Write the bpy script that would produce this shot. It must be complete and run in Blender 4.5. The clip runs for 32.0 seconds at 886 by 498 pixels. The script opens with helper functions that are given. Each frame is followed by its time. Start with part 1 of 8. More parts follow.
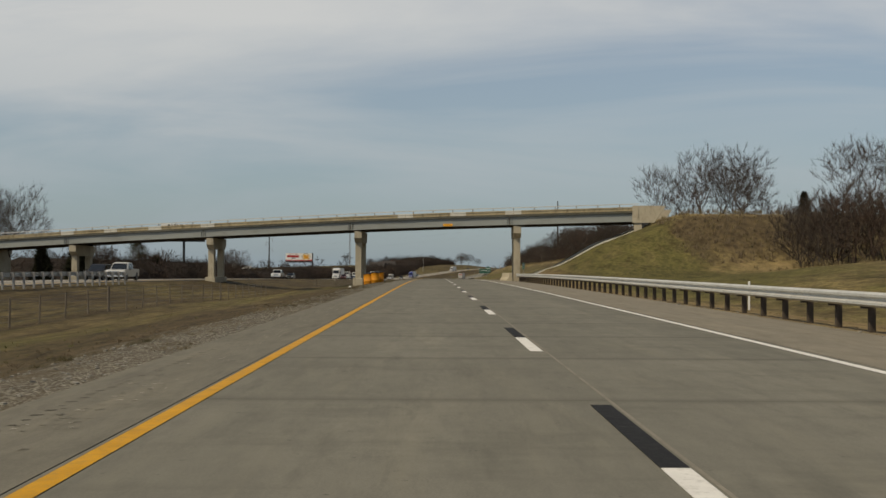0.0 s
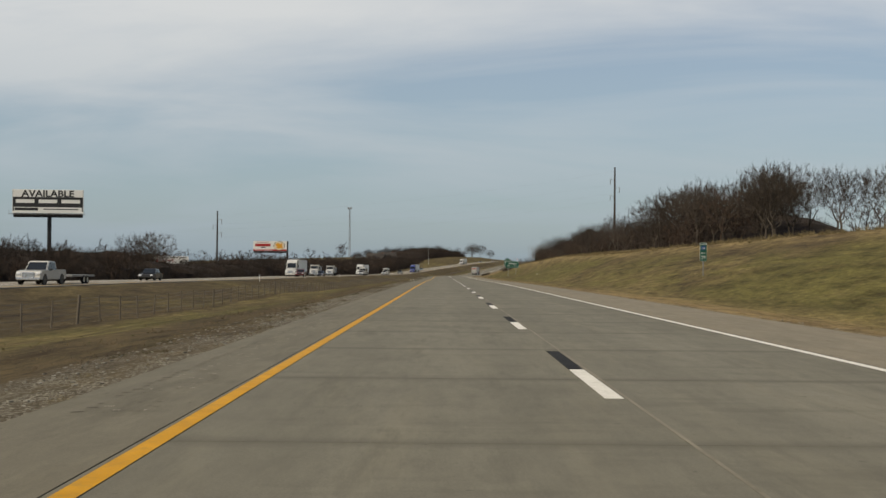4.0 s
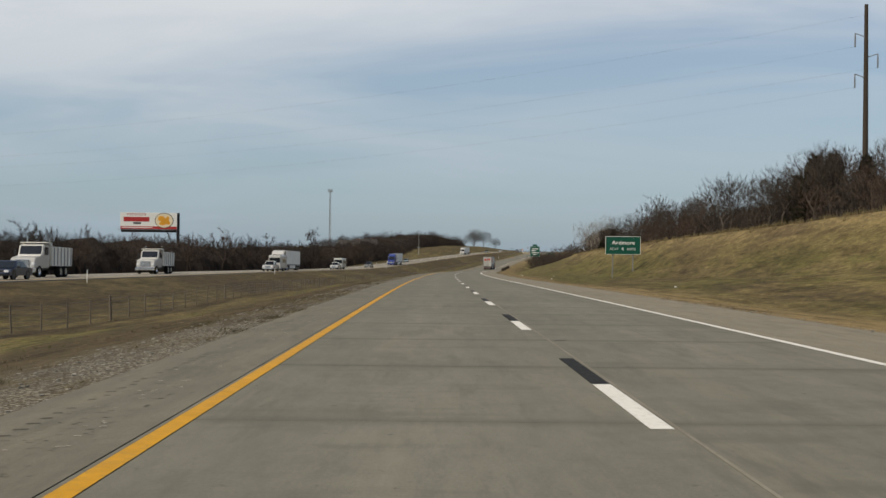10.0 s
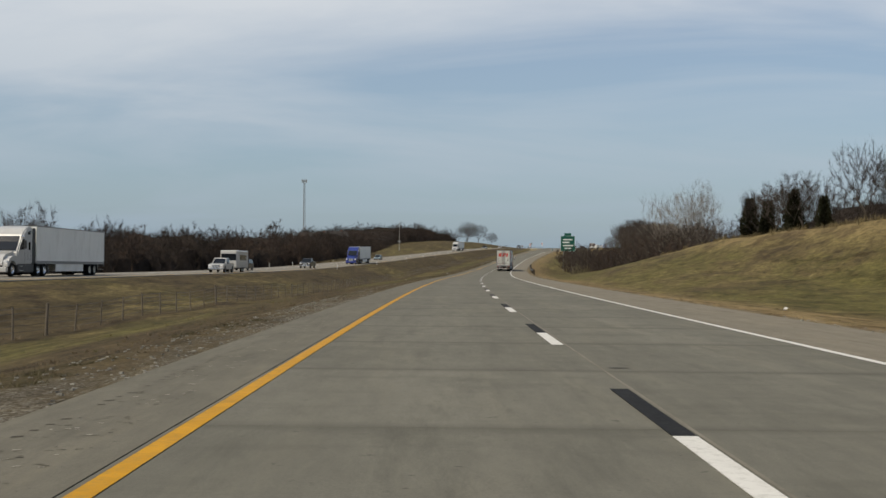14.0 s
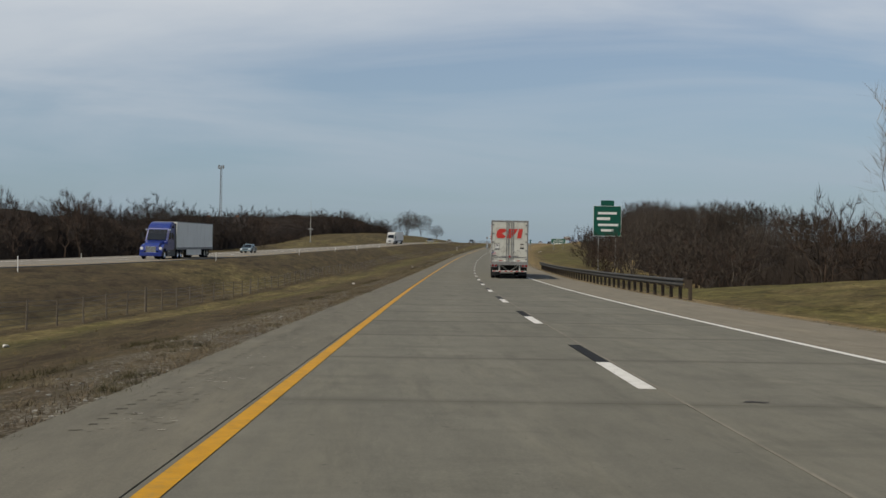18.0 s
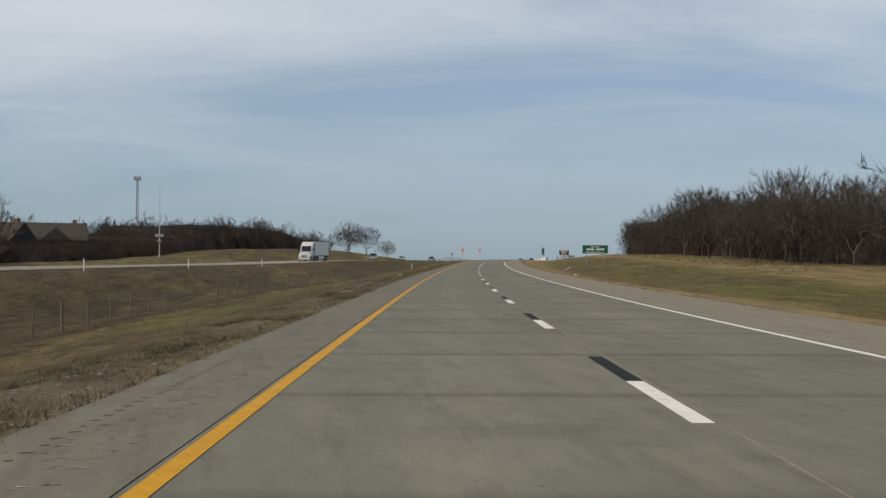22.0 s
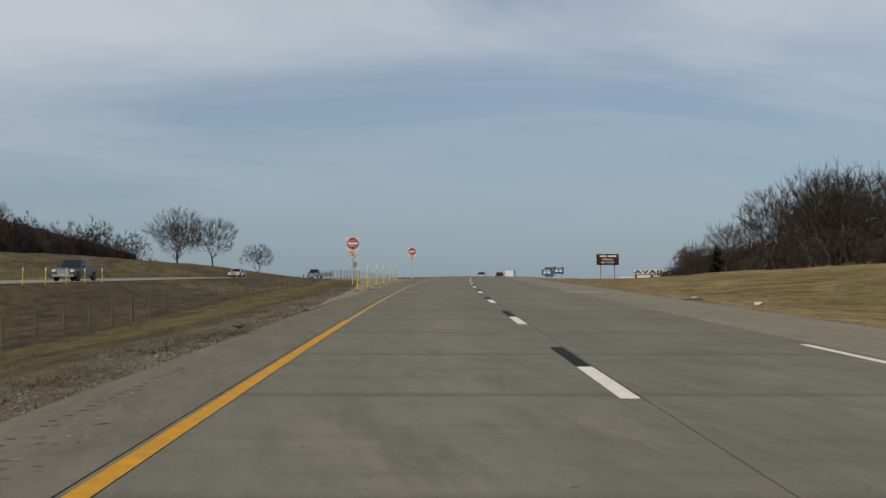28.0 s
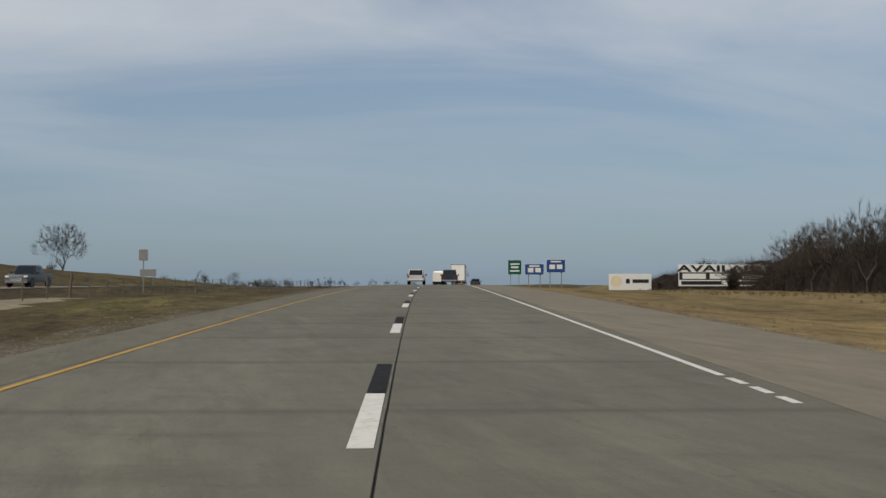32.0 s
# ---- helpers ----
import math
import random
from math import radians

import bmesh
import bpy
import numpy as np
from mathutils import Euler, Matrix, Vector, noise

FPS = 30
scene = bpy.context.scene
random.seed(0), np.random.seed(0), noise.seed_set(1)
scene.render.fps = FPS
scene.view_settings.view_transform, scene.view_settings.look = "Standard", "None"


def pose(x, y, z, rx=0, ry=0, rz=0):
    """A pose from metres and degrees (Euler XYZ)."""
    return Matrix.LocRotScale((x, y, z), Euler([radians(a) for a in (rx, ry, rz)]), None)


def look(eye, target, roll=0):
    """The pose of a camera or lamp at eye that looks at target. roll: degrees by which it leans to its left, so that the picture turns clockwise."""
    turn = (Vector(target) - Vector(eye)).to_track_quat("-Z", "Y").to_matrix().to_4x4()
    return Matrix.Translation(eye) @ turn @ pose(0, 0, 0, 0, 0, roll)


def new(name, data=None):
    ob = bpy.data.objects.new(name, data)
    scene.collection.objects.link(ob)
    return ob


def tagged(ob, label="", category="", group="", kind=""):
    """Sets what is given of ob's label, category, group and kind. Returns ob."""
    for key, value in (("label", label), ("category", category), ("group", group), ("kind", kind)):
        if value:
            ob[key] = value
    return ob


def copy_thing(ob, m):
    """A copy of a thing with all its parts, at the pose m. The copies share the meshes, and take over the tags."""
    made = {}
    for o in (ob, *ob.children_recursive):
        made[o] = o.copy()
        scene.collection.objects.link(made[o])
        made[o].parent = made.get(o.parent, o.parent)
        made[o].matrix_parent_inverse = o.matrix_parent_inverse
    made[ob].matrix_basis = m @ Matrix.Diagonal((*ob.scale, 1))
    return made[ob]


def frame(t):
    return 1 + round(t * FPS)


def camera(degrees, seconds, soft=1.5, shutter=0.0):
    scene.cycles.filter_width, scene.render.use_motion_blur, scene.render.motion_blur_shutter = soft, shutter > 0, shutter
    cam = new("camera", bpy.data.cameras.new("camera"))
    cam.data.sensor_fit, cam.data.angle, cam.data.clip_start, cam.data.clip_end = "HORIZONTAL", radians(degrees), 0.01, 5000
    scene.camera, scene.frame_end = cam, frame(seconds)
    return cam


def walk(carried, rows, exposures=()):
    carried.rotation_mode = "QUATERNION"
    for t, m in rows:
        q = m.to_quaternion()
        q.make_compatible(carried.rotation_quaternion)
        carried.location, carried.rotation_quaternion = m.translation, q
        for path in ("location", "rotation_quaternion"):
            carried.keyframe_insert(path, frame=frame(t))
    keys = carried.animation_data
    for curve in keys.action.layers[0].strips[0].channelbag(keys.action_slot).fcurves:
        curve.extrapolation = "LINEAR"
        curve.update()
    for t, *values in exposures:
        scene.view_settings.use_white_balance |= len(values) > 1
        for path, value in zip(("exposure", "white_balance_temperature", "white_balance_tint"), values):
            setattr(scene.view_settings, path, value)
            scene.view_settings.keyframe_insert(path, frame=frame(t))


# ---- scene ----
cam = camera(43.86, 32.0, shutter=0.0)
# seconds, eye x y z, heading to the right of +y, pitch, roll
ROWS = [
    (0, -1.457, -6.680, 1.201, 0.355, 1.059, 0.316),
    (1, -1.492, 28.354, 1.293, -0.187, 1.032, 0.504),
    (2, -1.590, 63.207, 1.344, 0.015, 0.756, 0.273),
    (3, -1.705, 98.802, 1.299, -0.003, 0.672, 0.351),
    (3.5, -1.759, 115.688, 1.230, -0.060, 0.698, 0.442),
    (5.5, -1.787, 185.587, 0.761, 0.180, 0.488, 0.460),
    (6, -1.776, 202.921, 0.633, 0.196, 0.406, 0.441),
    (7, -1.761, 237.260, 0.338, 0.073, 0.315, 0.464),
    (8, -1.780, 272.430, -0.029, 0.085, 0.291, 0.499),
    (9, -1.739, 307.762, -0.413, 0.122, 0.301, 0.522),
    (10, -1.750, 342.361, -0.719, 0.239, 0.301, 0.553),
    (11, -1.759, 376.526, -0.989, 0.123, 0.230, 0.334),
    (12, -1.763, 410.414, -1.316, 0.385, 0.224, 0.365),
    (13, -1.569, 445.421, -1.721, 0.569, 0.252, 0.453),
    (14, -1.318, 479.771, -2.094, 0.902, 0.262, 0.556),
    (16.5, 0.801, 566.635, -3.051, 2.927, 0.185, 0.870),
    (17, 1.747, 584.021, -3.264, 3.089, 0.220, 0.776),
    (18, 3.872, 619.884, -3.703, 4.034, 0.268, 0.866),
    (19, 6.241, 654.140, -4.006, 4.219, 0.438, 0.728),
    (20, 8.873, 688.206, -4.151, 5.084, 0.650, 0.534),
    (21, 11.937, 722.152, -4.114, 5.708, 1.057, 0.346),
    (22, 15.446, 756.173, -3.868, 6.321, 1.451, 0.160),
    (23, 19.259, 790.325, -3.417, 6.597, 1.839, 0.143),
    (24, 23.685, 827.001, -2.784, 7.547, 1.941, 0.261),
    (25, 28.427, 861.091, -2.159, 8.455, 1.993, 0.167),
    (25.5, 30.907, 878.044, -1.836, 8.733, 2.046, 0.299),
    (27.5, 41.438, 944.748, -0.387, 9.852, 2.147, 0.143),
    (28, 44.023, 960.120, -0.010, 10.288, 2.098, 0.068),
    (29, 49.574, 990.594, 0.712, 11.435, 2.083, 0.102),
    (30, 55.671, 1020.871, 1.373, 12.293, 1.810, -0.048),
    (31, 62.481, 1051.693, 1.988, 13.331, 1.778, 0.052),
    (32, 69.780, 1082.021, 2.572, 14.058, 1.708, 0.011),
]


def aim(x, y, z, heading, pitch, roll):
    h, p = radians(heading), radians(pitch)
    ahead = Vector((math.sin(h) * math.cos(p), math.cos(h) * math.cos(p), math.sin(p)))
    return look((x, y, z), Vector((x, y, z)) + ahead, roll)


walk(cam, [(r[0], aim(*r[1:])) for r in ROWS], [(0, -0.24, 7150, 10), (2, -0.08, 7150, 10), (3, -0.2, 7150, 10), (4, -0.05, 7000, 10), (5.5, 0.0, 6850, 10), (13, -0.02, 6600, 10), (17, -0.22, 6450, 10), (20, -0.22, 6450, 10), (23, -0.05, 6450, 10), (25, 0.0, 6450, 10), (28, -0.3, 6450, 10), (32, -0.35, 6400, 10)])

# ---- light ----
SUN_DIR = Vector((-0.64, -0.47, 1.0)).normalized()
SUN_EL = math.asin(SUN_DIR.z)
SUN_AZ = math.atan2(SUN_DIR.x, SUN_DIR.y)
world = bpy.data.worlds.new("sky")
scene.world = world
world.use_nodes = True
wt = world.node_tree
for n in list(wt.nodes):
    wt.nodes.remove(n)


def wnode(kind, **kw):
    n = wt.nodes.new(kind)
    for k, v in kw.items():
        n.inputs[k].default_value = v
    return n


w_out = wnode("ShaderNodeOutputWorld")
w_bg = wnode("ShaderNodeBackground", Strength=0.1)
w_sky = wnode("ShaderNodeTexSky")
w_sky.sky_type = "NISHITA"
w_sky.sun_disc = False
w_sky.sun_elevation = SUN_EL
w_sky.sun_rotation = SUN_AZ
w_sky.altitude = 250
w_sky.air_density = 1.0
w_sky.dust_density = 0.6
w_sky.ozone_density = 1.0
w_co = wnode("ShaderNodeTexCoord")
w_sep = wnode("ShaderNodeSeparateXYZ")
wt.links.new(w_co.outputs["Generated"], w_sep.inputs[0])
# flat cloud layer: the direction is projected on a high plane
w_add = wnode("ShaderNodeMath")
w_add.operation = "ADD"
w_add.inputs[1].default_value = 0.16
wt.links.new(w_sep.outputs[2], w_add.inputs[0])
w_dx = wnode("ShaderNodeMath")
w_dx.operation = "DIVIDE"
w_dy = wnode("ShaderNodeMath")
w_dy.operation = "DIVIDE"
for d, k in ((w_dx, 0), (w_dy, 1)):
    wt.links.new(w_sep.outputs[k], d.inputs[0])
    wt.links.new(w_add.outputs[0], d.inputs[1])
w_comb = wnode("ShaderNodeCombineXYZ")
wt.links.new(w_dx.outputs[0], w_comb.inputs[0])
wt.links.new(w_dy.outputs[0], w_comb.inputs[1])
w_map = wnode("ShaderNodeMapping")
w_map.inputs["Scale"].default_value = (0.9, 1.5, 1.0)
w_map.inputs["Rotation"].default_value = (0, 0, 0.12)
w_map.inputs["Location"].default_value = (3.35, 0.6, 0)
wt.links.new(w_comb.outputs[0], w_map.inputs[0])
w_noise = wnode("ShaderNodeTexNoise", Scale=0.7, Detail=9.0, Roughness=0.53, Distortion=0.6)
wt.links.new(w_map.outputs[0], w_noise.inputs["Vector"])
w_ramp = wnode("ShaderNodeValToRGB")
w_ramp.color_ramp.elements[0].position, w_ramp.color_ramp.elements[1].position = 0.38, 0.74
w_ramp.color_ramp.elements[0].color = (0.14, 0.14, 0.14, 1)
w_ramp.color_ramp.elements[1].color = (0.9, 0.9, 0.9, 1)
w_high = wnode("ShaderNodeMapRange")
w_high.inputs[1].default_value, w_high.inputs[2].default_value = 0.05, 0.2
w_high.inputs[3].default_value, w_high.inputs[4].default_value = -0.05, 0.1
wt.links.new(w_sep.outputs[2], w_high.inputs[0])
# the cloud thins out overhead
w_open = wnode("ShaderNodeMapRange")
w_open.inputs[1].default_value, w_open.inputs[2].default_value = 0.3, 0.6
w_open.inputs[3].default_value, w_open.inputs[4].default_value = 0.0, -0.35
wt.links.new(w_sep.outputs[2], w_open.inputs[0])
w_cover = wnode("ShaderNodeMath")
w_cover.operation = "ADD"
wt.links.new(w_high.outputs[0], w_cover.inputs[0])
wt.links.new(w_open.outputs[0], w_cover.inputs[1])
w_more = wnode("ShaderNodeMath")
w_more.operation = "ADD"
wt.links.new(w_noise.outputs["Fac"], w_more.inputs[0])
w_side = wnode("ShaderNodeMath")
w_side.operation = "MULTIPLY_ADD"
w_side.inputs[1].default_value = -0.01
wt.links.new(w_sep.outputs[0], w_side.inputs[0])
wt.links.new(w_cover.outputs[0], w_side.inputs[2])
wt.links.new(w_side.outputs[0], w_more.inputs[1])
wt.links.new(w_more.outputs[0], w_ramp.inputs[0])
w_mix = wnode("ShaderNodeMix")
w_mix.data_type = "RGBA"
w_mix.inputs[7].default_value = (6.95, 7.35, 7.75, 1)
wt.links.new(w_ramp.outputs[0], w_mix.inputs[0])
wt.links.new(w_sky.outputs[0], w_mix.inputs[6])
# thin blue-grey veil low in the sky
w_low = wnode("ShaderNodeMapRange")
w_low.inputs[1].default_value, w_low.inputs[2].default_value = -0.02, 0.22
w_low.inputs[3].default_value, w_low.inputs[4].default_value = 0.85, 0.0
wt.links.new(w_sep.outputs[2], w_low.inputs[0])
w_veil = wnode("ShaderNodeMix")
w_veil.data_type = "RGBA"
w_veil.inputs[7].default_value = (2.1, 3.2, 4.35, 1)
wt.links.new(w_low.outputs[0], w_veil.inputs[0])
wt.links.new(w_mix.outputs[2], w_veil.inputs[6])
wt.links.new(w_veil.outputs[2], w_bg.inputs[0])
wt.links.new(w_bg.outputs[0], w_out.inputs[0])
sun = new("sun", bpy.data.lights.new("sun", "SUN"))
sun.data.energy, sun.data.angle, sun.data.color = 3.9, radians(0.6), (1.0, 0.89, 0.7)
sun.matrix_world = look((0, 0, 50), Vector((0, 0, 50)) - SUN_DIR)
scene.view_settings.exposure = 0.0

# ---- the road's line: curvature (1/km) and grade (percent) every 40 m from station -80 ----
STEP, FIRST = 40.0, -80.0
CURVE = [-0.0558, -0.0560, -0.0563, -0.0482, 0.0452, 0.0750, -0.0308, -0.0364, 0.0372, 0.0374, -0.0937, -0.0506, 0.1378, 0.2241, 0.2457, 0.3558, 0.3717, 0.3061, 0.2844, 0.3252, 0.3059, 0.3453, 0.3551, 0.2832, 0.2831, 0.2363, 0.3229, 0.3984, 0.4016, 0.3804, 0.3603, 0.3480, 0.3370, 0.3270, 0.3180, 0.3098, 0.3025, 0.2961, 0.2905, 0.2858, 0.2818, 0.2787, 0.2763, 0.2748, 0.2740]
GRADE = [0.277, 0.280, 0.288, 0.214, -0.088, -0.529, -0.734, -0.736, -0.956, -1.167, -0.913, -0.742, -0.996, -1.221, -1.004, -1.093, -1.169, -1.300, -0.888, -0.334, 0.312, 1.070, 1.693, 1.794, 1.911, 2.181, 2.445, 2.219, 1.937, 1.873, 1.350, 0.550, -0.150, -0.600, -1.000, -1.400, -1.800, -2.100, -2.300, -2.400, -2.500, -2.500, -2.500, -2.500, -2.500]
FINE = 4.0
ST = np.arange(-720.0, 4400.0, FINE)
_n = FIRST + STEP * np.arange(len(CURVE))
_k = np.interp(ST, _n, CURVE) * 1e-3
_k[ST > 1700] = 0
_k[ST < -80] = 0
_g = np.interp(ST, _n, GRADE) * 1e-2
_g[ST > 1650] = 0
_zero = int(np.argmin(abs(ST)))
HEAD = np.cumsum(_k) * FINE
HEAD -= HEAD[_zero]
RX = np.cumsum(np.sin(HEAD)) * FINE
RY = np.cumsum(np.cos(HEAD)) * FINE
RZ = np.cumsum(_g) * FINE
RX, RY, RZ = RX - RX[_zero], RY - RY[_zero], RZ - RZ[_zero]


def heading(s):
    return float(np.interp(s, ST, HEAD))


def road(s, u=0.0, dz=0.0):
    """World place at station s, u metres to the right of the lane line, dz above the pavement."""
    h = heading(s)
    return Vector((np.interp(s, ST, RX) + u * math.cos(h), np.interp(s, ST, RY) - u * math.sin(h), np.interp(s, ST, RZ) + dz))


def roads(s, u, dz):
    s, u, dz = np.broadcast_arrays(np.asarray(s, float), np.asarray(u, float), np.asarray(dz, float))
    h = np.interp(s, ST, HEAD)
    return np.stack([np.interp(s, ST, RX) + u * np.cos(h), np.interp(s, ST, RY) - u * np.sin(h), np.interp(s, ST, RZ) + dz], -1)


def grade(s):
    return float(np.interp(s, ST, _g))


def onroad(s, u=0.0, dz=0.0, turn=0.0, tilt=False):
    """A pose whose y axis runs along the road at station s."""
    p = road(s, u, dz)
    m = Matrix.Translation(p) @ Matrix.Rotation(-heading(s) + radians(turn), 4, "Z")
    return m @ Matrix.Rotation(math.atan(grade(s)), 4, "X") if tilt else m


def prof(s, *pairs):
    xs, ys = [p[0] for p in pairs], [p[1] for p in pairs]
    return np.interp(s, xs, ys)


def left_dz(s):
    """Height of the far carriageway over this one."""
    return prof(s, (0, -0.2), (430, -0.2), (540, -0.05), (650, 0.25), (750, 0.6), (860, 0.45), (930, 0.2), (1000, 0.05), (1084, -0.2))


def section(s, u):
    """Height of the ground over the pavement."""
    s, u = np.broadcast_arrays(np.asarray(s, float), np.asarray(u, float))
    L = left_dz(s)
    med = prof(s, (0, -1.4), (250, -1.5), (350, -1.85), (900, -1.8), (1015, -2.0), (1060, -1.3), (1105, -0.7), (1300, -0.7))
    near = prof(s, (1000, -0.55), (1030, -0.35), (1100, -0.35))
    hill = prof(s, (0, -1.0), (500, -1.0), (760, -0.4), (860, 0.3), (905, 0.6), (940, 0.9), (978, 1.7), (1012, 2.4), (1035, 2.8), (1069, 2.8), (1121, 2.9), (1190, 2.0), (1270, 1.3), (1500, 0.5))
    hill2 = prof(s, (0, -1.5), (500, -1.5), (760, -0.9), (860, -0.4), (917, -0.2), (947, 0.1), (971, 0.4), (1000, 1.2), (1033, 2.2), (1068, 2.9), (1123, 3.6), (1190, 4.0), (1232, 4.1), (1324, 3.0), (1420, 1.5))
    hill3 = prof(s, (0, -1.5), (600, -1.5), (860, -1.0), (940, 0.0), (1000, 1.6), (1150, 4.0), (1300, 4.0), (1500, 2.0))
    cut = prof(s, (-300, 3.0), (-40, 2.5), (40, 2.2), (60, 1.7), (80, 1.0), (88, 1.2), (95, 3.4), (107, 7.3), (133, 7.3), (152, 3.9), (183, 3.8), (270, 4.1), (340, 4.4), (380, 4.8), (440, 4.5), (550, 4.4), (604, 4.2), (640, 3.0), (670, 1.6), (695, 0.1), (725, -1.8), (780, -1.2), (860, 0.45), (916, 1.0), (996, 1.35), (1030, 1.3), (1068, 0.75), (1090, 0.05), (1133, -0.85), (1400, -0.9))
    cut2 = prof(s, (-300, 4.0), (50, 2.6), (86, 3.0), (95, 4.8), (107, 7.3), (133, 7.5), (160, 6.0), (300, 7.0), (450, 8.0), (600, 7.0), (650, 3.0), (695, -1.5), (725, -4.5), (780, -3.5), (860, 0.2), (950, 1.0), (1030, 1.6), (1140, -0.6), (1400, -1.2))
    ditch = prof(s, (-100, -0.5), (60, -0.4), (96, 0.2), (108, 1.2), (133, 1.2), (150, -0.35), (600, -0.35), (690, -0.8), (725, -1.1), (800, -0.6), (1100, -0.45))
    nodes = [-3000, -400, -140, -75, -56, -48, -43.5, -30.6, -27, -21, -17, -9, -6.4, -5.1, 6.9, 8.6, 11.5, 19.5, 25, 52, 130, 400, 3000]
    zero = np.zeros_like(s)
    foot = ditch + (cut - ditch) * prof(s, (150, 0.6), (340, 0.5), (430, 0.13), (520, 0.13), (600, 0.5), (640, 0.6))
    vals = [zero - 6, hill3 * 0.1 - 4, hill3, hill2, hill, 0.5 * (L + hill) - 0.5, L - 0.08, L - 0.08, L - 0.7, med, med, near, zero - 0.13, zero - 0.055, zero - 0.09, zero - 0.16, ditch, foot, cut, cut2, cut2 + 0.5, cut2 * 0.5 - 1, zero - 4]
    out = np.zeros_like(s)
    for a in range(len(nodes) - 1):
        m = (u >= nodes[a]) & (u <= nodes[a + 1])
        f = (u[m] - nodes[a]) / (nodes[a + 1] - nodes[a])
        if nodes[a] in (11.5, -17, -27, -56):
            f = f * f * (3 - 2 * f) * 0.6 + f * 0.4
        out[m] = vals[a][m] * (1 - f) + vals[a + 1][m] * f
    # worn turnout beside the inner shoulder
    reach = prof(s, (992, -5.0), (1015, -7.0), (1043, -9.5), (1070, -13), (1090, -17), (1112, -22), (1150, -30))
    pad = np.clip((s - 1000) / 16, 0, 1) * np.clip((1150 - s) / 30, 0, 1) * np.clip((u - reach) / 2.5 + 1, 0, 1) * np.clip((-5.0 - u) / 0.5, 0, 1)
    return out * (1 - pad) + pad * prof(u, (-30, -0.3), (-14, -0.3), (-5, -0.08))


def rough(s, u):
    """Unevenness of the open ground, none on the roads."""
    w = np.where(u < -15, 1, np.clip((-6.5 - u) / 4, 0, 1) + np.clip((u - 8) / 4, 0, 1))
    on = ((u > -6.5) & (u < 8.0)) | ((u > -44.5) & (u < -29.5))
    n = np.sin(0.21 * s + 0.5 * np.sin(0.37 * u)) * np.sin(0.33 * u + 0.11 * s) * 0.08 + np.sin(0.063 * s + 1.3) * np.sin(0.11 * u + 0.4) * 0.14 + 0.05 * np.sin(0.9 * s) * np.sin(1.1 * u + 0.6 * s)
    return np.where(on, 0, n * w)


def ground(s, u):
    return float(section(s, u) + rough(np.asarray(float(s)), np.asarray(float(u))))


def onground(s, u, turn=0.0, sink=0.0):
    return onroad(s, u, ground(s, u) - sink, turn)

# ---- materials ----


class Nodes:
    def __init__(self, name):
        self.m = bpy.data.materials.new(name)
        self.m.use_nodes = True
        self.t = self.m.node_tree
        self.b = self.t.nodes["Principled BSDF"]

    def add(self, kind, **kw):
        n = self.t.nodes.new(kind)
        for k, v in kw.items():
            n.inputs[k.replace("_", " ")].default_value = v
        return n

    def link(self, a, b):
        self.t.links.new(a, b)

    def noise(self, scale, detail=5.0, rough=0.6, vec=None, stretch=None):
        n = self.add("ShaderNodeTexNoise", Scale=scale, Detail=detail, Roughness=rough)
        if vec is not None:
            if stretch:
                mp = self.add("ShaderNodeMapping")
                mp.inputs["Scale"].default_value = stretch
                self.link(vec, mp.inputs[0])
                vec = mp.outputs[0]
            self.link(vec, n.inputs["Vector"])
        return n.outputs["Fac"]

    def ramp(self, fac, *stops):
        r = self.add("ShaderNodeValToRGB")
        e = r.color_ramp.elements
        while len(e) < len(stops):
            e.new(0.5)
        for el, (p, c) in zip(e, stops):
            el.position, el.color = p, (*c, 1) if len(c) == 3 else c
        self.link(fac, r.inputs[0])
        return r.outputs[0]

    def mix(self, fac, a, b, mode="MIX"):
        n = self.add("ShaderNodeMix")
        n.data_type, n.blend_type = "RGBA", mode
        for sock, v in ((n.inputs[0], fac), (n.inputs[6], a), (n.inputs[7], b)):
            if isinstance(v, (int, float)):
                sock.default_value = v
            elif isinstance(v, tuple):
                sock.default_value = (*v, 1)
            else:
                self.link(v, sock)
        return n.outputs[2]

    def bump(self, fac, strength, dist=0.02):
        n = self.add("ShaderNodeBump", Strength=strength, Distance=dist)
        self.link(fac, n.inputs["Height"])
        self.link(n.outputs[0], self.b.inputs["Normal"])


def place(nd, world=False):
    return nd.add("ShaderNodeNewGeometry").outputs["Position"] if world else nd.add("ShaderNodeTexCoord").outputs["Object"]


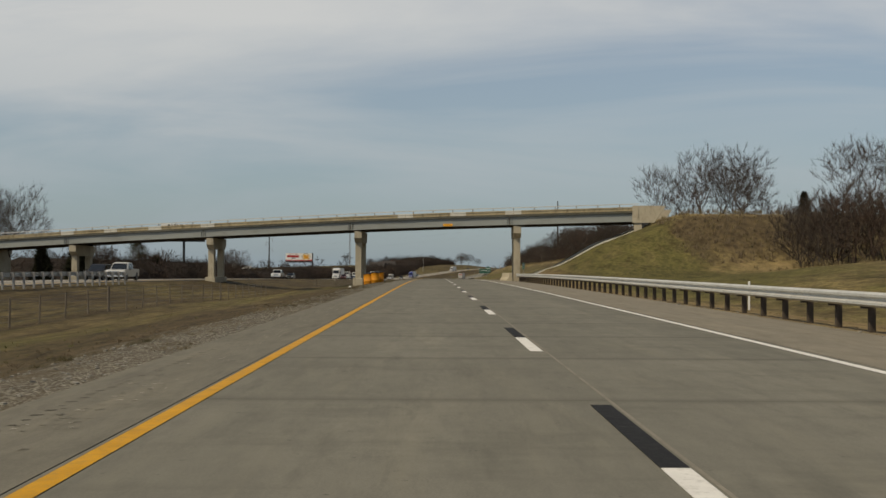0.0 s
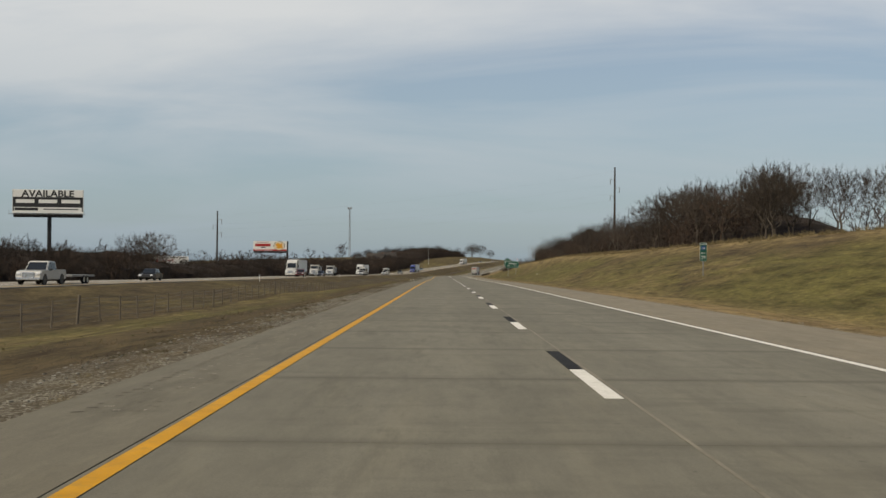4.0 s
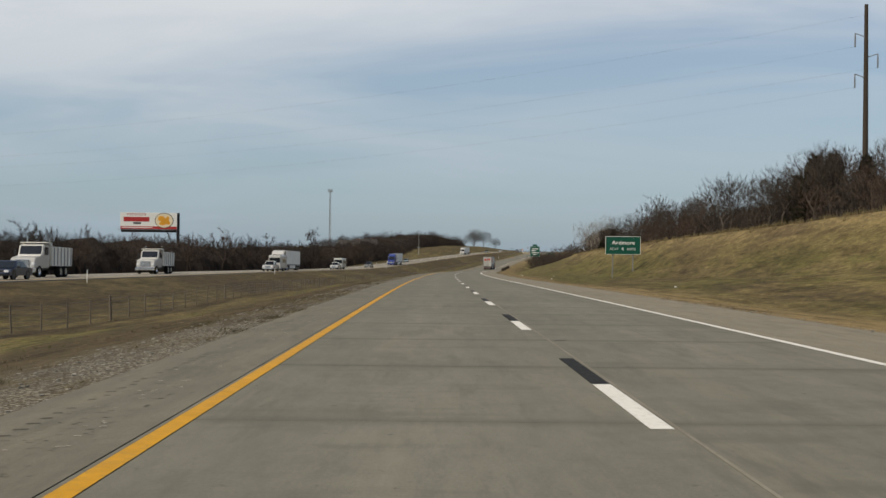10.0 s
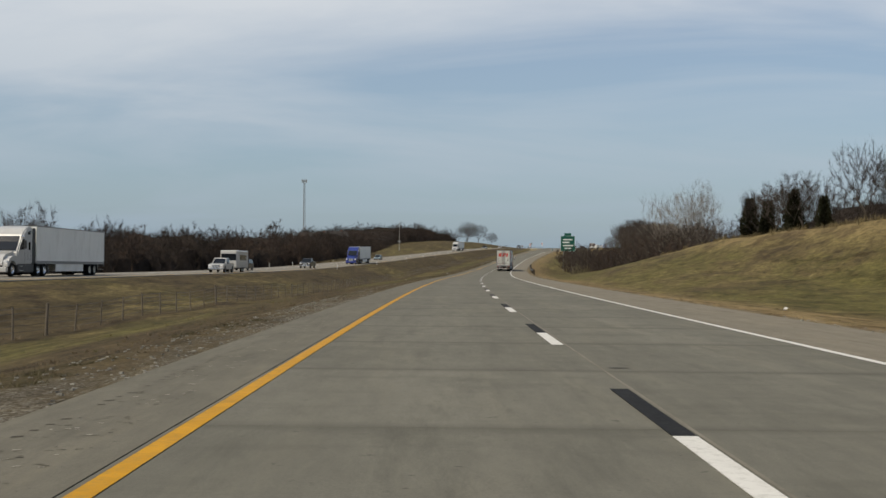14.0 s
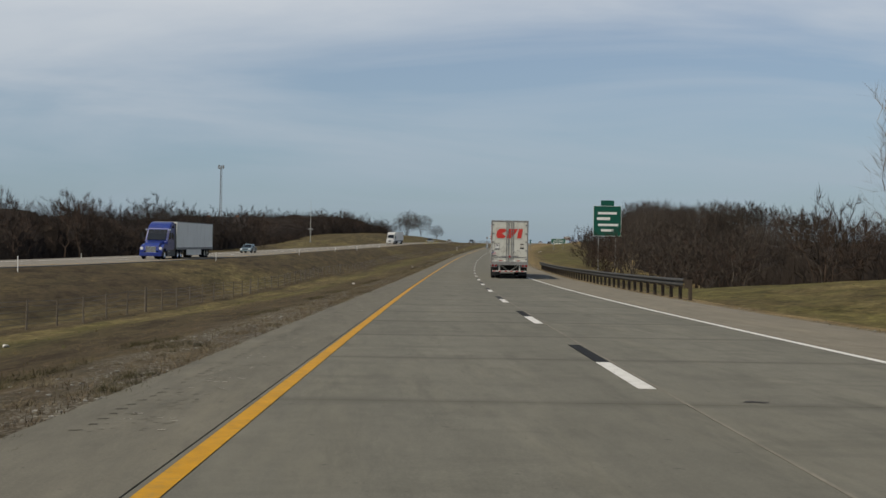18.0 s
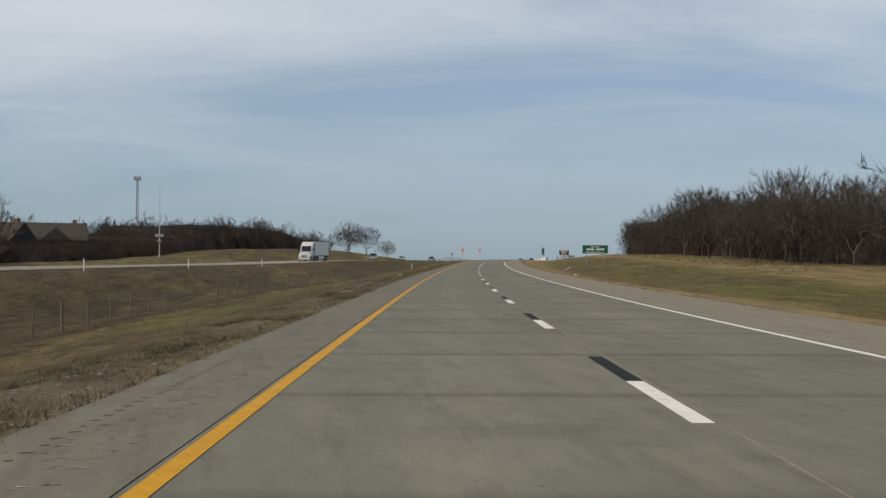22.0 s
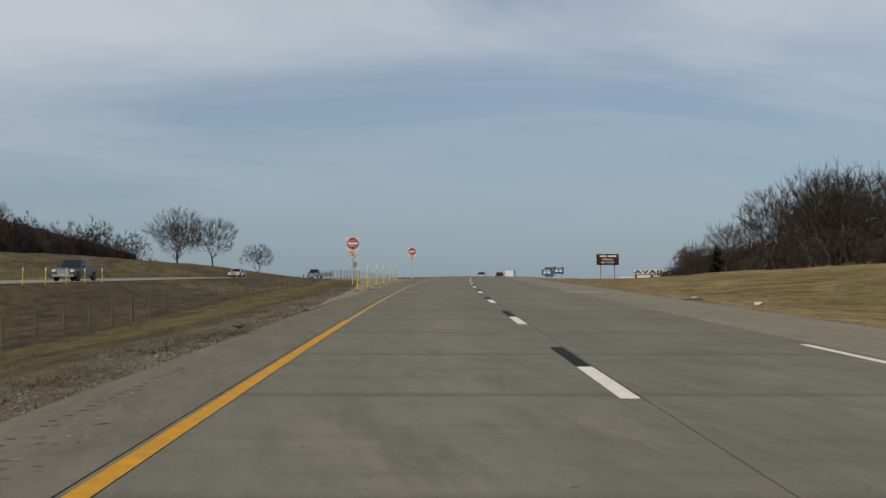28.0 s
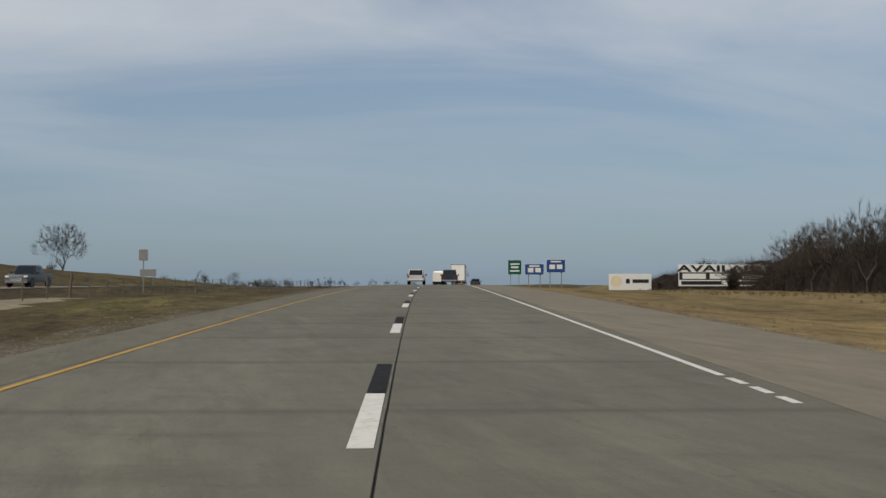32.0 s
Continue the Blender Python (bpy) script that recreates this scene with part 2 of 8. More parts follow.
def surface(name, base, spread=0.25, scale=3.0, fine=40.0, rough=0.7, bump=0.15, metal=0.0, dirt=None, dirt_amount=0.3, world=False, per_object=0.0, coat=0.0, stretch=None):
    """A painted, cast or grown surface: a base colour with broad and fine variation, optional dirt and relief."""
    nd = Nodes(name)
    vec = place(nd, world)
    lo = tuple(c * (1 - spread) for c in base)
    hi = tuple(min(1, c * (1 + spread)) for c in base)
    broad, grain = nd.noise(scale, 4, 0.6, vec, stretch), nd.noise(fine, 3, 0.7, vec)
    col = nd.mix(0.35, nd.ramp(broad, (0.3, lo), (0.7, hi)), nd.ramp(grain, (0.3, lo), (0.7, hi)))
    if dirt:
        spots = nd.noise(scale * 2.3, 6, 0.75, vec, stretch)
        mask = nd.ramp(spots, (0.5, (0, 0, 0)), (0.72, (dirt_amount,) * 3))
        col = nd.mix(mask, col, dirt)
    if per_object:
        info = nd.add("ShaderNodeObjectInfo").outputs["Random"]
        tone = nd.ramp(info, (0, (1 - per_object,) * 3), (1, (1 + per_object * 0.5,) * 3))
        col = nd.mix(1.0, col, tone, "MULTIPLY")
    nd.link(col, nd.b.inputs["Base Color"])
    rr = nd.ramp(grain, (0.2, (max(0, rough - 0.08),) * 3), (0.8, (min(1, rough + 0.08),) * 3))
    nd.link(rr, nd.b.inputs["Roughness"])
    nd.b.inputs["Metallic"].default_value = metal
    if rough > 0.58 and not metal:
        nd.b.inputs["Specular IOR Level"].default_value = 0.15
    if coat:
        nd.b.inputs["Coat Weight"].default_value = coat
        nd.b.inputs["Coat Roughness"].default_value = 0.06
    if bump:
        nd.bump(grain, bump, 0.01)
    return nd.m


def ground_material():
    nd = Nodes("winter_grass_ground")
    p = place(nd, True)
    big, mid, fine = nd.noise(0.03, 4, 0.6, p, (1.6, 0.4, 1)), nd.noise(0.34, 7, 0.75, p, (1.3, 0.36, 1)), nd.noise(3.0, 6, 0.75, p, (1.1, 0.42, 1))
    dirt = nd.noise(0.18, 7, 0.75, p, (1.4, 0.36, 1))
    tan = nd.ramp(fine, (0.32, (0.066, 0.053, 0.024)), (0.5, (0.125, 0.1, 0.044)), (0.68, (0.205, 0.163, 0.075)))
    green = nd.ramp(fine, (0.32, (0.046, 0.045, 0.014)), (0.68, (0.112, 0.106, 0.033)))
    brown = nd.ramp(fine, (0.32, (0.034, 0.026, 0.015)), (0.68, (0.078, 0.058, 0.034)))
    col = nd.mix(nd.ramp(mid, (0.46, (0, 0, 0)), (0.6, (0.8, 0.8, 0.8))), tan, green)
    col = nd.mix(nd.ramp(dirt, (0.47, (0, 0, 0)), (0.6, (0.85, 0.85, 0.85))), col, brown)
    col = nd.mix(nd.ramp(big, (0.45, (0, 0, 0)), (0.62, (0.5, 0.5, 0.5))), col, brown)

    def spread(name, noise_fac, reach):
        """A painted-on share of the ground, broken up at its edge."""
        at = nd.add("ShaderNodeAttribute")
        at.attribute_name = name
        sm = nd.add("ShaderNodeMath")
        sm.operation = "MULTIPLY_ADD"
        nd.link(noise_fac, sm.inputs[0])
        sm.inputs[1].default_value = reach
        nd.link(at.outputs["Fac"], sm.inputs[2])
        half = nd.add("ShaderNodeMath")
        half.operation = "MULTIPLY"
        nd.link(sm.outputs[0], half.inputs[0])
        half.inputs[1].default_value = 0.5
        return half.outputs[0]
    lush = spread("lush", mid, 1.0)
    col = nd.mix(nd.ramp(lush, (0.4, (0, 0, 0)), (0.55, (0.7, 0.7, 0.7))), col, green)
    straw = spread("straw", mid, 1.0)
    col = nd.mix(nd.ramp(straw, (0.4, (0, 0, 0)), (0.55, (0.85, 0.85, 0.85))), col, nd.ramp(fine, (0.3, (0.12, 0.085, 0.04)), (0.7, (0.3, 0.225, 0.115))))
    bare = spread("bare", mid, 1.0)
    col = nd.mix(nd.ramp(bare, (0.42, (0, 0, 0)), (0.56, (0.8, 0.8, 0.8))), col, brown)
    clump = nd.noise(0.8, 6, 0.72, p, (1.2, 0.3, 1))
    col = nd.mix(1.0, col, nd.ramp(clump, (0.36, (0.56, 0.53, 0.5)), (0.5, (1.0, 1.0, 1.0)), (0.64, (1.26, 1.24, 1.18))), "MULTIPLY")
    grain = nd.noise(15.0, 5, 0.75, p, (1, 0.6, 1))
    col = nd.mix(1.0, col, nd.ramp(grain, (0.36, (0.68, 0.68, 0.68)), (0.5, (0.98, 0.98, 0.98)), (0.64, (1.28, 1.26, 1.2))), "MULTIPLY")
    cell = nd.add("ShaderNodeTexVoronoi", Scale=34.0)
    nd.link(p, cell.inputs["Vector"])
    bw = nd.add("ShaderNodeRGBToBW")
    nd.link(cell.outputs["Color"], bw.inputs[0])
    pebble = nd.ramp(bw.outputs[0], (0.2, (0.045, 0.038, 0.027)), (0.55, (0.1, 0.088, 0.066)), (0.9, (0.34, 0.325, 0.275)))
    stones = spread("gravel", nd.mix(0.45, nd.noise(0.9, 4, 0.7, p, (1.2, 0.35, 1)), nd.noise(5.0, 6, 0.85, p)), 1.9)
    col = nd.mix(nd.ramp(stones, (0.64, (0, 0, 0)), (0.84, (0.8, 0.8, 0.8))), col, pebble)
    nd.link(col, nd.b.inputs["Base Color"])
    nd.b.inputs["Roughness"].default_value = 0.95
    nd.b.inputs["Specular IOR Level"].default_value = 0.1
    nd.bump(nd.mix(0.5, fine, grain), 0.6, 0.05)
    return nd.m


def concrete_road(name, base, per_object=0.05):
    nd = Nodes(name)
    p = place(nd, True)
    broad, mid, fine = nd.noise(0.12, 4, 0.6, p), nd.noise(1.3, 6, 0.7, p), nd.noise(55, 4, 0.8, p)
    lo, hi = tuple(c * 0.86 for c in base), tuple(c * 1.12 for c in base)
    col = nd.mix(0.45, nd.ramp(broad, (0.3, lo), (0.7, hi)), nd.ramp(mid, (0.3, lo), (0.7, hi)))
    col = nd.mix(0.5, col, nd.ramp(fine, (0.28, tuple(c * 0.62 for c in base)), (0.72, tuple(c * 1.33 for c in base))))
    stain = nd.ramp(nd.noise(0.55, 7, 0.75, p), (0.54, (0, 0, 0)), (0.72, (0.45, 0.45, 0.45)))
    col = nd.mix(stain, col, tuple(c * 0.55 for c in base))
    # pale scuffs and rubber drawn out along the road
    scuff = nd.ramp(nd.noise(0.9, 6, 0.7, p, (1.6, 0.16, 1)), (0.5, (0, 0, 0)), (0.7, (0.55, 0.55, 0.55)))
    col = nd.mix(scuff, col, tuple(c * k for c, k in zip(base, (1.28, 1.25, 1.18))))
    wear = nd.ramp(nd.noise(1.4, 7, 0.75, p, (1.5, 0.2, 1)), (0.53, (0, 0, 0)), (0.68, (0.6, 0.6, 0.6)))
    col = nd.mix(wear, col, tuple(c * 0.66 for c in base))
    mottle = nd.noise(2.6, 5, 0.75, p, (1.2, 0.28, 1))
    col = nd.mix(1.0, col, nd.ramp(mottle, (0.34, (0.9, 0.9, 0.9)), (0.66, (1.11, 1.11, 1.1))), "MULTIPLY")
    spots = nd.ramp(nd.noise(7.0, 3, 0.6, p), (0.68, (0, 0, 0)), (0.74, (0.8, 0.8, 0.8)))
    col = nd.mix(spots, col, tuple(c * 0.5 for c in base))
    if per_object:
        info = nd.add("ShaderNodeObjectInfo").outputs["Random"]
        col = nd.mix(1.0, col, nd.ramp(info, (0, (1 - per_object,) * 3), (1, (1 + per_object,) * 3)), "MULTIPLY")
    # tyre tracks: rubber laid down along the wheel paths of each slab
    if per_object:
        ob = place(nd)
        sep = nd.add("ShaderNodeSeparateXYZ")
        nd.link(ob, sep.inputs[0])
        ab = nd.add("ShaderNodeMath")
        ab.operation = "ABSOLUTE"
        nd.link(sep.outputs[0], ab.inputs[0])
        tracks = nd.ramp(ab.outputs[0], (0.35, (0, 0, 0)), (0.85, (0.22, 0.22, 0.22)), (1.0, (0.22, 0.22, 0.22)))
        col = nd.mix(tracks, col, tuple(c * 0.72 for c in base))
        # faint streaks across each slab where it was combed
        off = nd.add("ShaderNodeMath")
        off.operation = "MULTIPLY"
        nd.link(info, off.inputs[0])
        off.inputs[1].default_value = 90.0
        cb = nd.add("ShaderNodeCombineXYZ")
        nd.link(sep.outputs[0], cb.inputs[0])
        nd.link(sep.outputs[1], cb.inputs[1])
        nd.link(off.outputs[0], cb.inputs[2])
        comb = nd.noise(1.0, 5, 0.7, cb.outputs[0], (0.35, 1.1, 1))
        col = nd.mix(nd.ramp(comb, (0.52, (0, 0, 0)), (0.7, (0.42, 0.42, 0.42))), col, tuple(c * 0.58 for c in base))
        # end joints, tinted dark where oil and grit collect
        ay = nd.add("ShaderNodeMath")
        ay.operation = "ABSOLUTE"
        nd.link(sep.outputs[1], ay.inputs[0])
        wob = nd.add("ShaderNodeMath")
        wob.operation = "MULTIPLY_ADD"
        nd.link(mid, wob.inputs[0])
        wob.inputs[1].default_value = 0.35
        nd.link(ay.outputs[0], wob.inputs[2])
        edge = nd.add("ShaderNodeMapRange")
        edge.inputs[1].default_value, edge.inputs[2].default_value = 2.2, 2.5
        edge.inputs[3].default_value, edge.inputs[4].default_value = 0.0, 0.5
        nd.link(wob.outputs[0], edge.inputs[0])
        col = nd.mix(edge.outputs[0], col, tuple(c * 0.5 for c in base))
    nd.link(col, nd.b.inputs["Base Color"])
    nd.b.inputs["Roughness"].default_value = 0.85
    nd.b.inputs["Specular IOR Level"].default_value = 0.08
    nd.bump(fine, 0.25, 0.006)
    return nd.m


M = {}
M["ground"] = ground_material()
M["slab"] = concrete_road("road_concrete", (0.152, 0.147, 0.122))
M["inner_shoulder"] = concrete_road("inner_shoulder_concrete", (0.139, 0.131, 0.106), 0)
M["shoulder"] = concrete_road("shoulder_concrete", (0.186, 0.168, 0.132), 0)
M["turnout"] = surface("worn_tan_gravel_pavement", (0.215, 0.184, 0.13), 0.3, 0.35, 16, 0.95, 0.6, dirt=(0.12, 0.1, 0.068), dirt_amount=0.55, world=True, stretch=(1.3, 0.6, 1))
M["dull_yellow"] = surface("faded_yellow_paint", (0.44, 0.27, 0.06), 0.15, 3, 60, 0.7, 0.1, dirt=(0.2, 0.16, 0.1), dirt_amount=0.7, world=True)
# flat dark marks carry the shade and dirt of the milled grooves
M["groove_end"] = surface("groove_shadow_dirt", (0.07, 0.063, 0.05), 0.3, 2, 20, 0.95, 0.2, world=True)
M["sealant"] = surface("pale_joint_sealant", (0.185, 0.172, 0.138), 0.3, 0.6, 20, 0.9, 0.1, dirt=(0.1, 0.092, 0.075), dirt_amount=0.7, world=True)
M["fleck"] = surface("chipped_concrete", (0.34, 0.32, 0.27), 0.2, 2, 20, 0.95, 0.2, world=True)
# slightly dark, with shade and dirt of the groove floors in the colour
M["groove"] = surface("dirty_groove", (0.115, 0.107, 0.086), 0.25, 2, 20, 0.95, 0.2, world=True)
M["subbase"] = surface("joint_dirt", (0.045, 0.04, 0.034), world=True)
M["asphalt"] = concrete_road("far_road_concrete", (0.21, 0.195, 0.165), 0)
M["white_line"] = surface("worn_white_paint", (0.62, 0.61, 0.57), 0.1, 4, 60, 0.6, 0.1, dirt=(0.25, 0.24, 0.21), dirt_amount=0.55, world=True)
M["black_line"] = surface("black_contrast_tape", (0.014, 0.014, 0.014), 0.3, 4, 60, 0.8, 0.1, dirt=(0.08, 0.075, 0.07), dirt_amount=0.3, world=True)
M["yellow_line"] = surface("worn_yellow_paint", (0.47, 0.238, 0.004), 0.22, 4, 60, 0.6, 0.1, dirt=(0.23, 0.16, 0.06), dirt_amount=0.65, world=True)
M["gravel"] = surface("limestone_gravel", (0.17, 0.148, 0.115), 0.35, 0.5, 6, 0.95, 0.6, dirt=(0.09, 0.07, 0.045), dirt_amount=0.85, world=True)
M["stone"] = surface("verge_stones", (0.23, 0.22, 0.19), 0.45, 0.6, 20, 0.9, 0.4, world=True)
M["cast"] = surface("weathered_bridge_concrete", (0.36, 0.325, 0.25), 0.18, 0.5, 14, 0.85, 0.3, dirt=(0.13, 0.11, 0.075), dirt_amount=0.6, stretch=(1, 1, 0.5))
M["parapet"] = surface("stained_parapet_concrete", (0.31, 0.265, 0.175), 0.3, 0.5, 10, 0.9, 0.3, dirt=(0.11, 0.085, 0.045), dirt_amount=0.9, stretch=(1.2, 1, 0.5))
M["patch"] = surface("fresh_concrete_patch", (0.5, 0.49, 0.44), 0.1, 1, 14, 0.85, 0.2, dirt=(0.25, 0.22, 0.17))
M["barrier"] = surface("beige_barrier_concrete", (0.4, 0.355, 0.26), 0.15, 0.6, 14, 0.85, 0.2, dirt=(0.2, 0.17, 0.11), dirt_amount=0.5)
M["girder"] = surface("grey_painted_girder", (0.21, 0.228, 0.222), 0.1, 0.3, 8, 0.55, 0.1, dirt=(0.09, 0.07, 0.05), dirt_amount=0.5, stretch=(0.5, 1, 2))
# inner girders, cross frames and bearings: a darker brown than the fascia girder
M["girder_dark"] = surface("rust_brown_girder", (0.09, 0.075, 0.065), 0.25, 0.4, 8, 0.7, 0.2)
M["steel"] = surface("galvanised_steel", (0.5, 0.5, 0.47), 0.12, 2, 25, 0.5, 0.1, 0.25, dirt=(0.16, 0.13, 0.1), dirt_amount=0.4)
M["dark_rail"] = surface("dark_weathered_rail", (0.06, 0.06, 0.058), 0.3, 1.5, 20, 0.7, 0.1, dirt=(0.09, 0.06, 0.04))
M["dull_steel"] = surface("dull_grey_steel", (0.26, 0.26, 0.255), 0.2, 2, 25, 0.55, 0.1, 0.5, dirt=(0.1, 0.07, 0.05))
M["wood"] = surface("creosoted_timber", (0.05, 0.04, 0.031), 0.35, 2, 25, 0.9, 0.4, stretch=(4, 4, 0.4))
M["dark_post"] = surface("dark_guardrail_timber", (0.062, 0.05, 0.039), 0.35, 2, 25, 0.9, 0.4, stretch=(4, 4, 0.5))
M["grey_wood"] = surface("brown_weathered_post", (0.15, 0.128, 0.1), 0.35, 2, 25, 0.9, 0.4, stretch=(4, 4, 0.5))
M["wire"] = surface("thin_grey_wire", (0.16, 0.16, 0.16), 0.2, rough=0.5, metal=0.5)
M["fence_wire"] = surface("rusty_fence_wire", (0.1, 0.082, 0.065), 0.2, rough=0.6, metal=0.4)
M["green_sign"] = surface("green_reflective_sheet", (0.0, 0.075, 0.047), 0.12, 1.5, 30, 0.4, 0.03)
M["brown_sign"] = surface("brown_reflective_sheet", (0.048, 0.013, 0.007), 0.12, 1.5, 30, 0.4, 0.03)
M["blue_sign"] = surface("blue_reflective_sheet", (0.012, 0.055, 0.21), 0.12, 1.5, 30, 0.4, 0.03)
M["red_sign"] = surface("red_reflective_sheet", (0.36, 0.022, 0.02), 0.1, 1.5, 30, 0.4, 0.03)
M["white_sign"] = surface("white_reflective_sheet", (0.72, 0.72, 0.69), 0.06, 1.5, 30, 0.4, 0.03, dirt=(0.5, 0.47, 0.4))
M["orange_sign"] = surface("amber_reflective_sheet", (0.72, 0.33, 0.02), 0.1, 1.5, 30, 0.4, 0.03)
M["black_ink"] = surface("black_ink", (0.012, 0.012, 0.012), 0.2, rough=0.5, bump=0)
M["barrel_yellow"] = surface("sun_bleached_yellow_plastic", (0.66, 0.255, 0.005), 0.15, 1.5, 20, 0.5, 0.1, dirt=(0.3, 0.17, 0.05), dirt_amount=0.5, per_object=0.2)
M["barrel_pale"] = surface("pale_yellow_plastic", (0.5, 0.42, 0.16), 0.15, 1.5, 20, 0.5, 0.1, dirt=(0.25, 0.2, 0.1))
M["black_plastic"] = surface("black_plastic", (0.012, 0.012, 0.013), 0.3, 3, 30, 0.5, 0.15)
M["post_yellow"] = surface("yellow_flexible_post", (0.6, 0.5, 0.03), 0.1, 2, 30, 0.5, 0.05, dirt=(0.3, 0.24, 0.08))
M["rubber"] = surface("tyre_rubber", (0.017, 0.017, 0.017), 0.3, 4, 50, 0.85, 0.2, dirt=(0.06, 0.055, 0.05))
M["chrome"] = surface("polished_aluminium", (0.72, 0.73, 0.74), 0.06, 4, 50, 0.22, 0.03, 1.0)
M["glass_dark"] = surface("tinted_vehicle_glass", (0.012, 0.015, 0.018), 0.1, 3, 30, 0.06, 0)
M["lamp_red"] = surface("red_lens", (0.22, 0.012, 0.01), 0.15, 8, 50, 0.25, 0.03)
M["lamp_clear"] = surface("clear_lens", (0.7, 0.72, 0.74), 0.1, 8, 50, 0.15, 0.02)
M["lamp_amber"] = surface("amber_lens", (0.6, 0.2, 0.01), 0.15, 8, 50, 0.25, 0.03)
M["bark"] = surface("grey_brown_bark", (0.08, 0.067, 0.056), 0.35, 1.2, 12, 0.95, 0.5, per_object=0.35)
M["twig"] = surface("bare_twigs", (0.066, 0.0545, 0.0455), 0.3, 0.5, 6, 0.95, 0, per_object=0.4)
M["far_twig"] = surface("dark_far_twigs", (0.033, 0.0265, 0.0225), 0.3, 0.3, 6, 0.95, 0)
M["twig_red"] = surface("reddish_bare_twigs", (0.07, 0.05, 0.039), 0.3, 0.3, 6, 0.95, 0, per_object=0.4)
M["twig_pale"] = surface("pale_cottonwood_twigs", (0.2, 0.175, 0.145), 0.25, 0.5, 6, 0.95, 0, per_object=0.2)
# one solid mass, so the shade between its stems is put into the brown
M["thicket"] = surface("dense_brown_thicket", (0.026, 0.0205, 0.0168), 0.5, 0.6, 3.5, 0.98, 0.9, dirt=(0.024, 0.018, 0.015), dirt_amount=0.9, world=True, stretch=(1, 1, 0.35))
M["cedar"] = surface("dark_cedar_foliage", (0.026, 0.027, 0.014), 0.45, 1.2, 8, 0.95, 0, per_object=0.3)
M["pine"] = surface("pine_needles", (0.035, 0.045, 0.016), 0.4, 1.2, 8, 0.95, 0)
M["dry_grass"] = surface("dry_straw_grass", (0.155, 0.124, 0.066), 0.4, 0.5, 8, 0.95, 0, world=True)
M["brown_weed"] = surface("brown_dead_weeds", (0.15, 0.118, 0.077), 0.4, 0.4, 8, 0.95, 0, world=True)
M["tan_weed"] = surface("soft_tan_weeds", (0.15, 0.125, 0.078), 0.4, 0.6, 8, 0.95, 0, world=True)
M["dark_weed"] = surface("dark_olive_weeds", (0.075, 0.066, 0.035), 0.4, 0.6, 8, 0.95, 0, world=True)
M["green_grass"] = surface("winter_green_grass", (0.085, 0.095, 0.03), 0.35, 0.4, 8, 0.95, 0, world=True)
M["litter"] = surface("pale_litter", (0.6, 0.58, 0.54), 0.15, 3, 30, 0.7, 0.1)
M["tyre_scrap"] = surface("torn_tyre_tread", (0.02, 0.019, 0.018), 0.3, 6, 40, 0.85, 0.4)
M["brick"] = surface("red_brown_house_brick", (0.17, 0.085, 0.055), 0.25, 1, 12, 0.9, 0.2)
M["shingle"] = surface("dark_roof_shingles", (0.05, 0.045, 0.042), 0.3, 1, 12, 0.9, 0.2)


def paint(name, base, dirt=(0.2, 0.18, 0.15), amount=0.25):
    return surface(name, base, 0.06, 0.8, 25, 0.32, 0.02, dirt=dirt, dirt_amount=amount, coat=0.6)


# ---- mesh helpers ----


def part(name, bm, material, parent=None, label=""):
    """Links a bmesh as one mesh object, under a thing or a part where one is given."""
    me = bpy.data.meshes.new(name)
    bm.normal_update()
    bm.to_mesh(me)
    bm.free()
    for m in material if isinstance(material, (list, tuple)) else [material]:
        me.materials.append(m)
    ob = new(name, me)
    if parent:
        ob.parent = parent
    if label:
        tagged(ob, label)
    return ob


def pymesh(name, verts, faces, material, parent=None, label="", smooth=False):
    me = bpy.data.meshes.new(name)
    me.from_pydata([tuple(v) for v in verts], [], [tuple(int(i) for i in f) for f in faces])
    for m in material if isinstance(material, (list, tuple)) else [material]:
        me.materials.append(m)
    if smooth:
        me.polygons.foreach_set("use_smooth", [True] * len(me.polygons))
    me.update()
    ob = new(name, me)
    if parent:
        ob.parent = parent
    if label:
        tagged(ob, label)
    return ob


def thing(name, label, category, m=None, group="", kind=""):
    e = new(name)
    e.empty_display_size = 0.2
    if m is not None:
        e.matrix_basis = m
    return tagged(e, label, category, group, kind)


def setting(name, label, category):
    return tagged(new(name), label, category, "", "structure")


def box(bm, x0, x1, y0, y1, z0, z1, bevel=0.0, m=None):
    r = bmesh.ops.create_cube(bm, size=1)
    vs = r["verts"]
    t = Matrix.Translation(((x0 + x1) / 2, (y0 + y1) / 2, (z0 + z1) / 2)) @ Matrix.Diagonal((abs(x1 - x0), abs(y1 - y0), abs(z1 - z0), 1))
    bmesh.ops.transform(bm, matrix=(m @ t) if m else t, verts=vs)
    if bevel:
        es = list({e for v in vs for e in v.link_edges})
        bmesh.ops.bevel(bm, geom=es, offset=bevel, segments=1, affect="EDGES")
    return bm


def boxes(*dims, bevel=0.0):
    bm = bmesh.new()
    for d in dims:
        box(bm, *d, bevel=bevel)
    return bm


def tube(bm, a, b, r0, r1=None, n=8):
    a, b = Vector(a), Vector(b)
    r1 = r0 if r1 is None else r1
    d = b - a
    m = Matrix.Translation((a + b) / 2) @ d.to_track_quat("Z", "Y").to_matrix().to_4x4()
    bmesh.ops.create_cone(bm, cap_ends=True, segments=n, radius1=r0, radius2=r1, depth=d.length, matrix=m)
    return bm


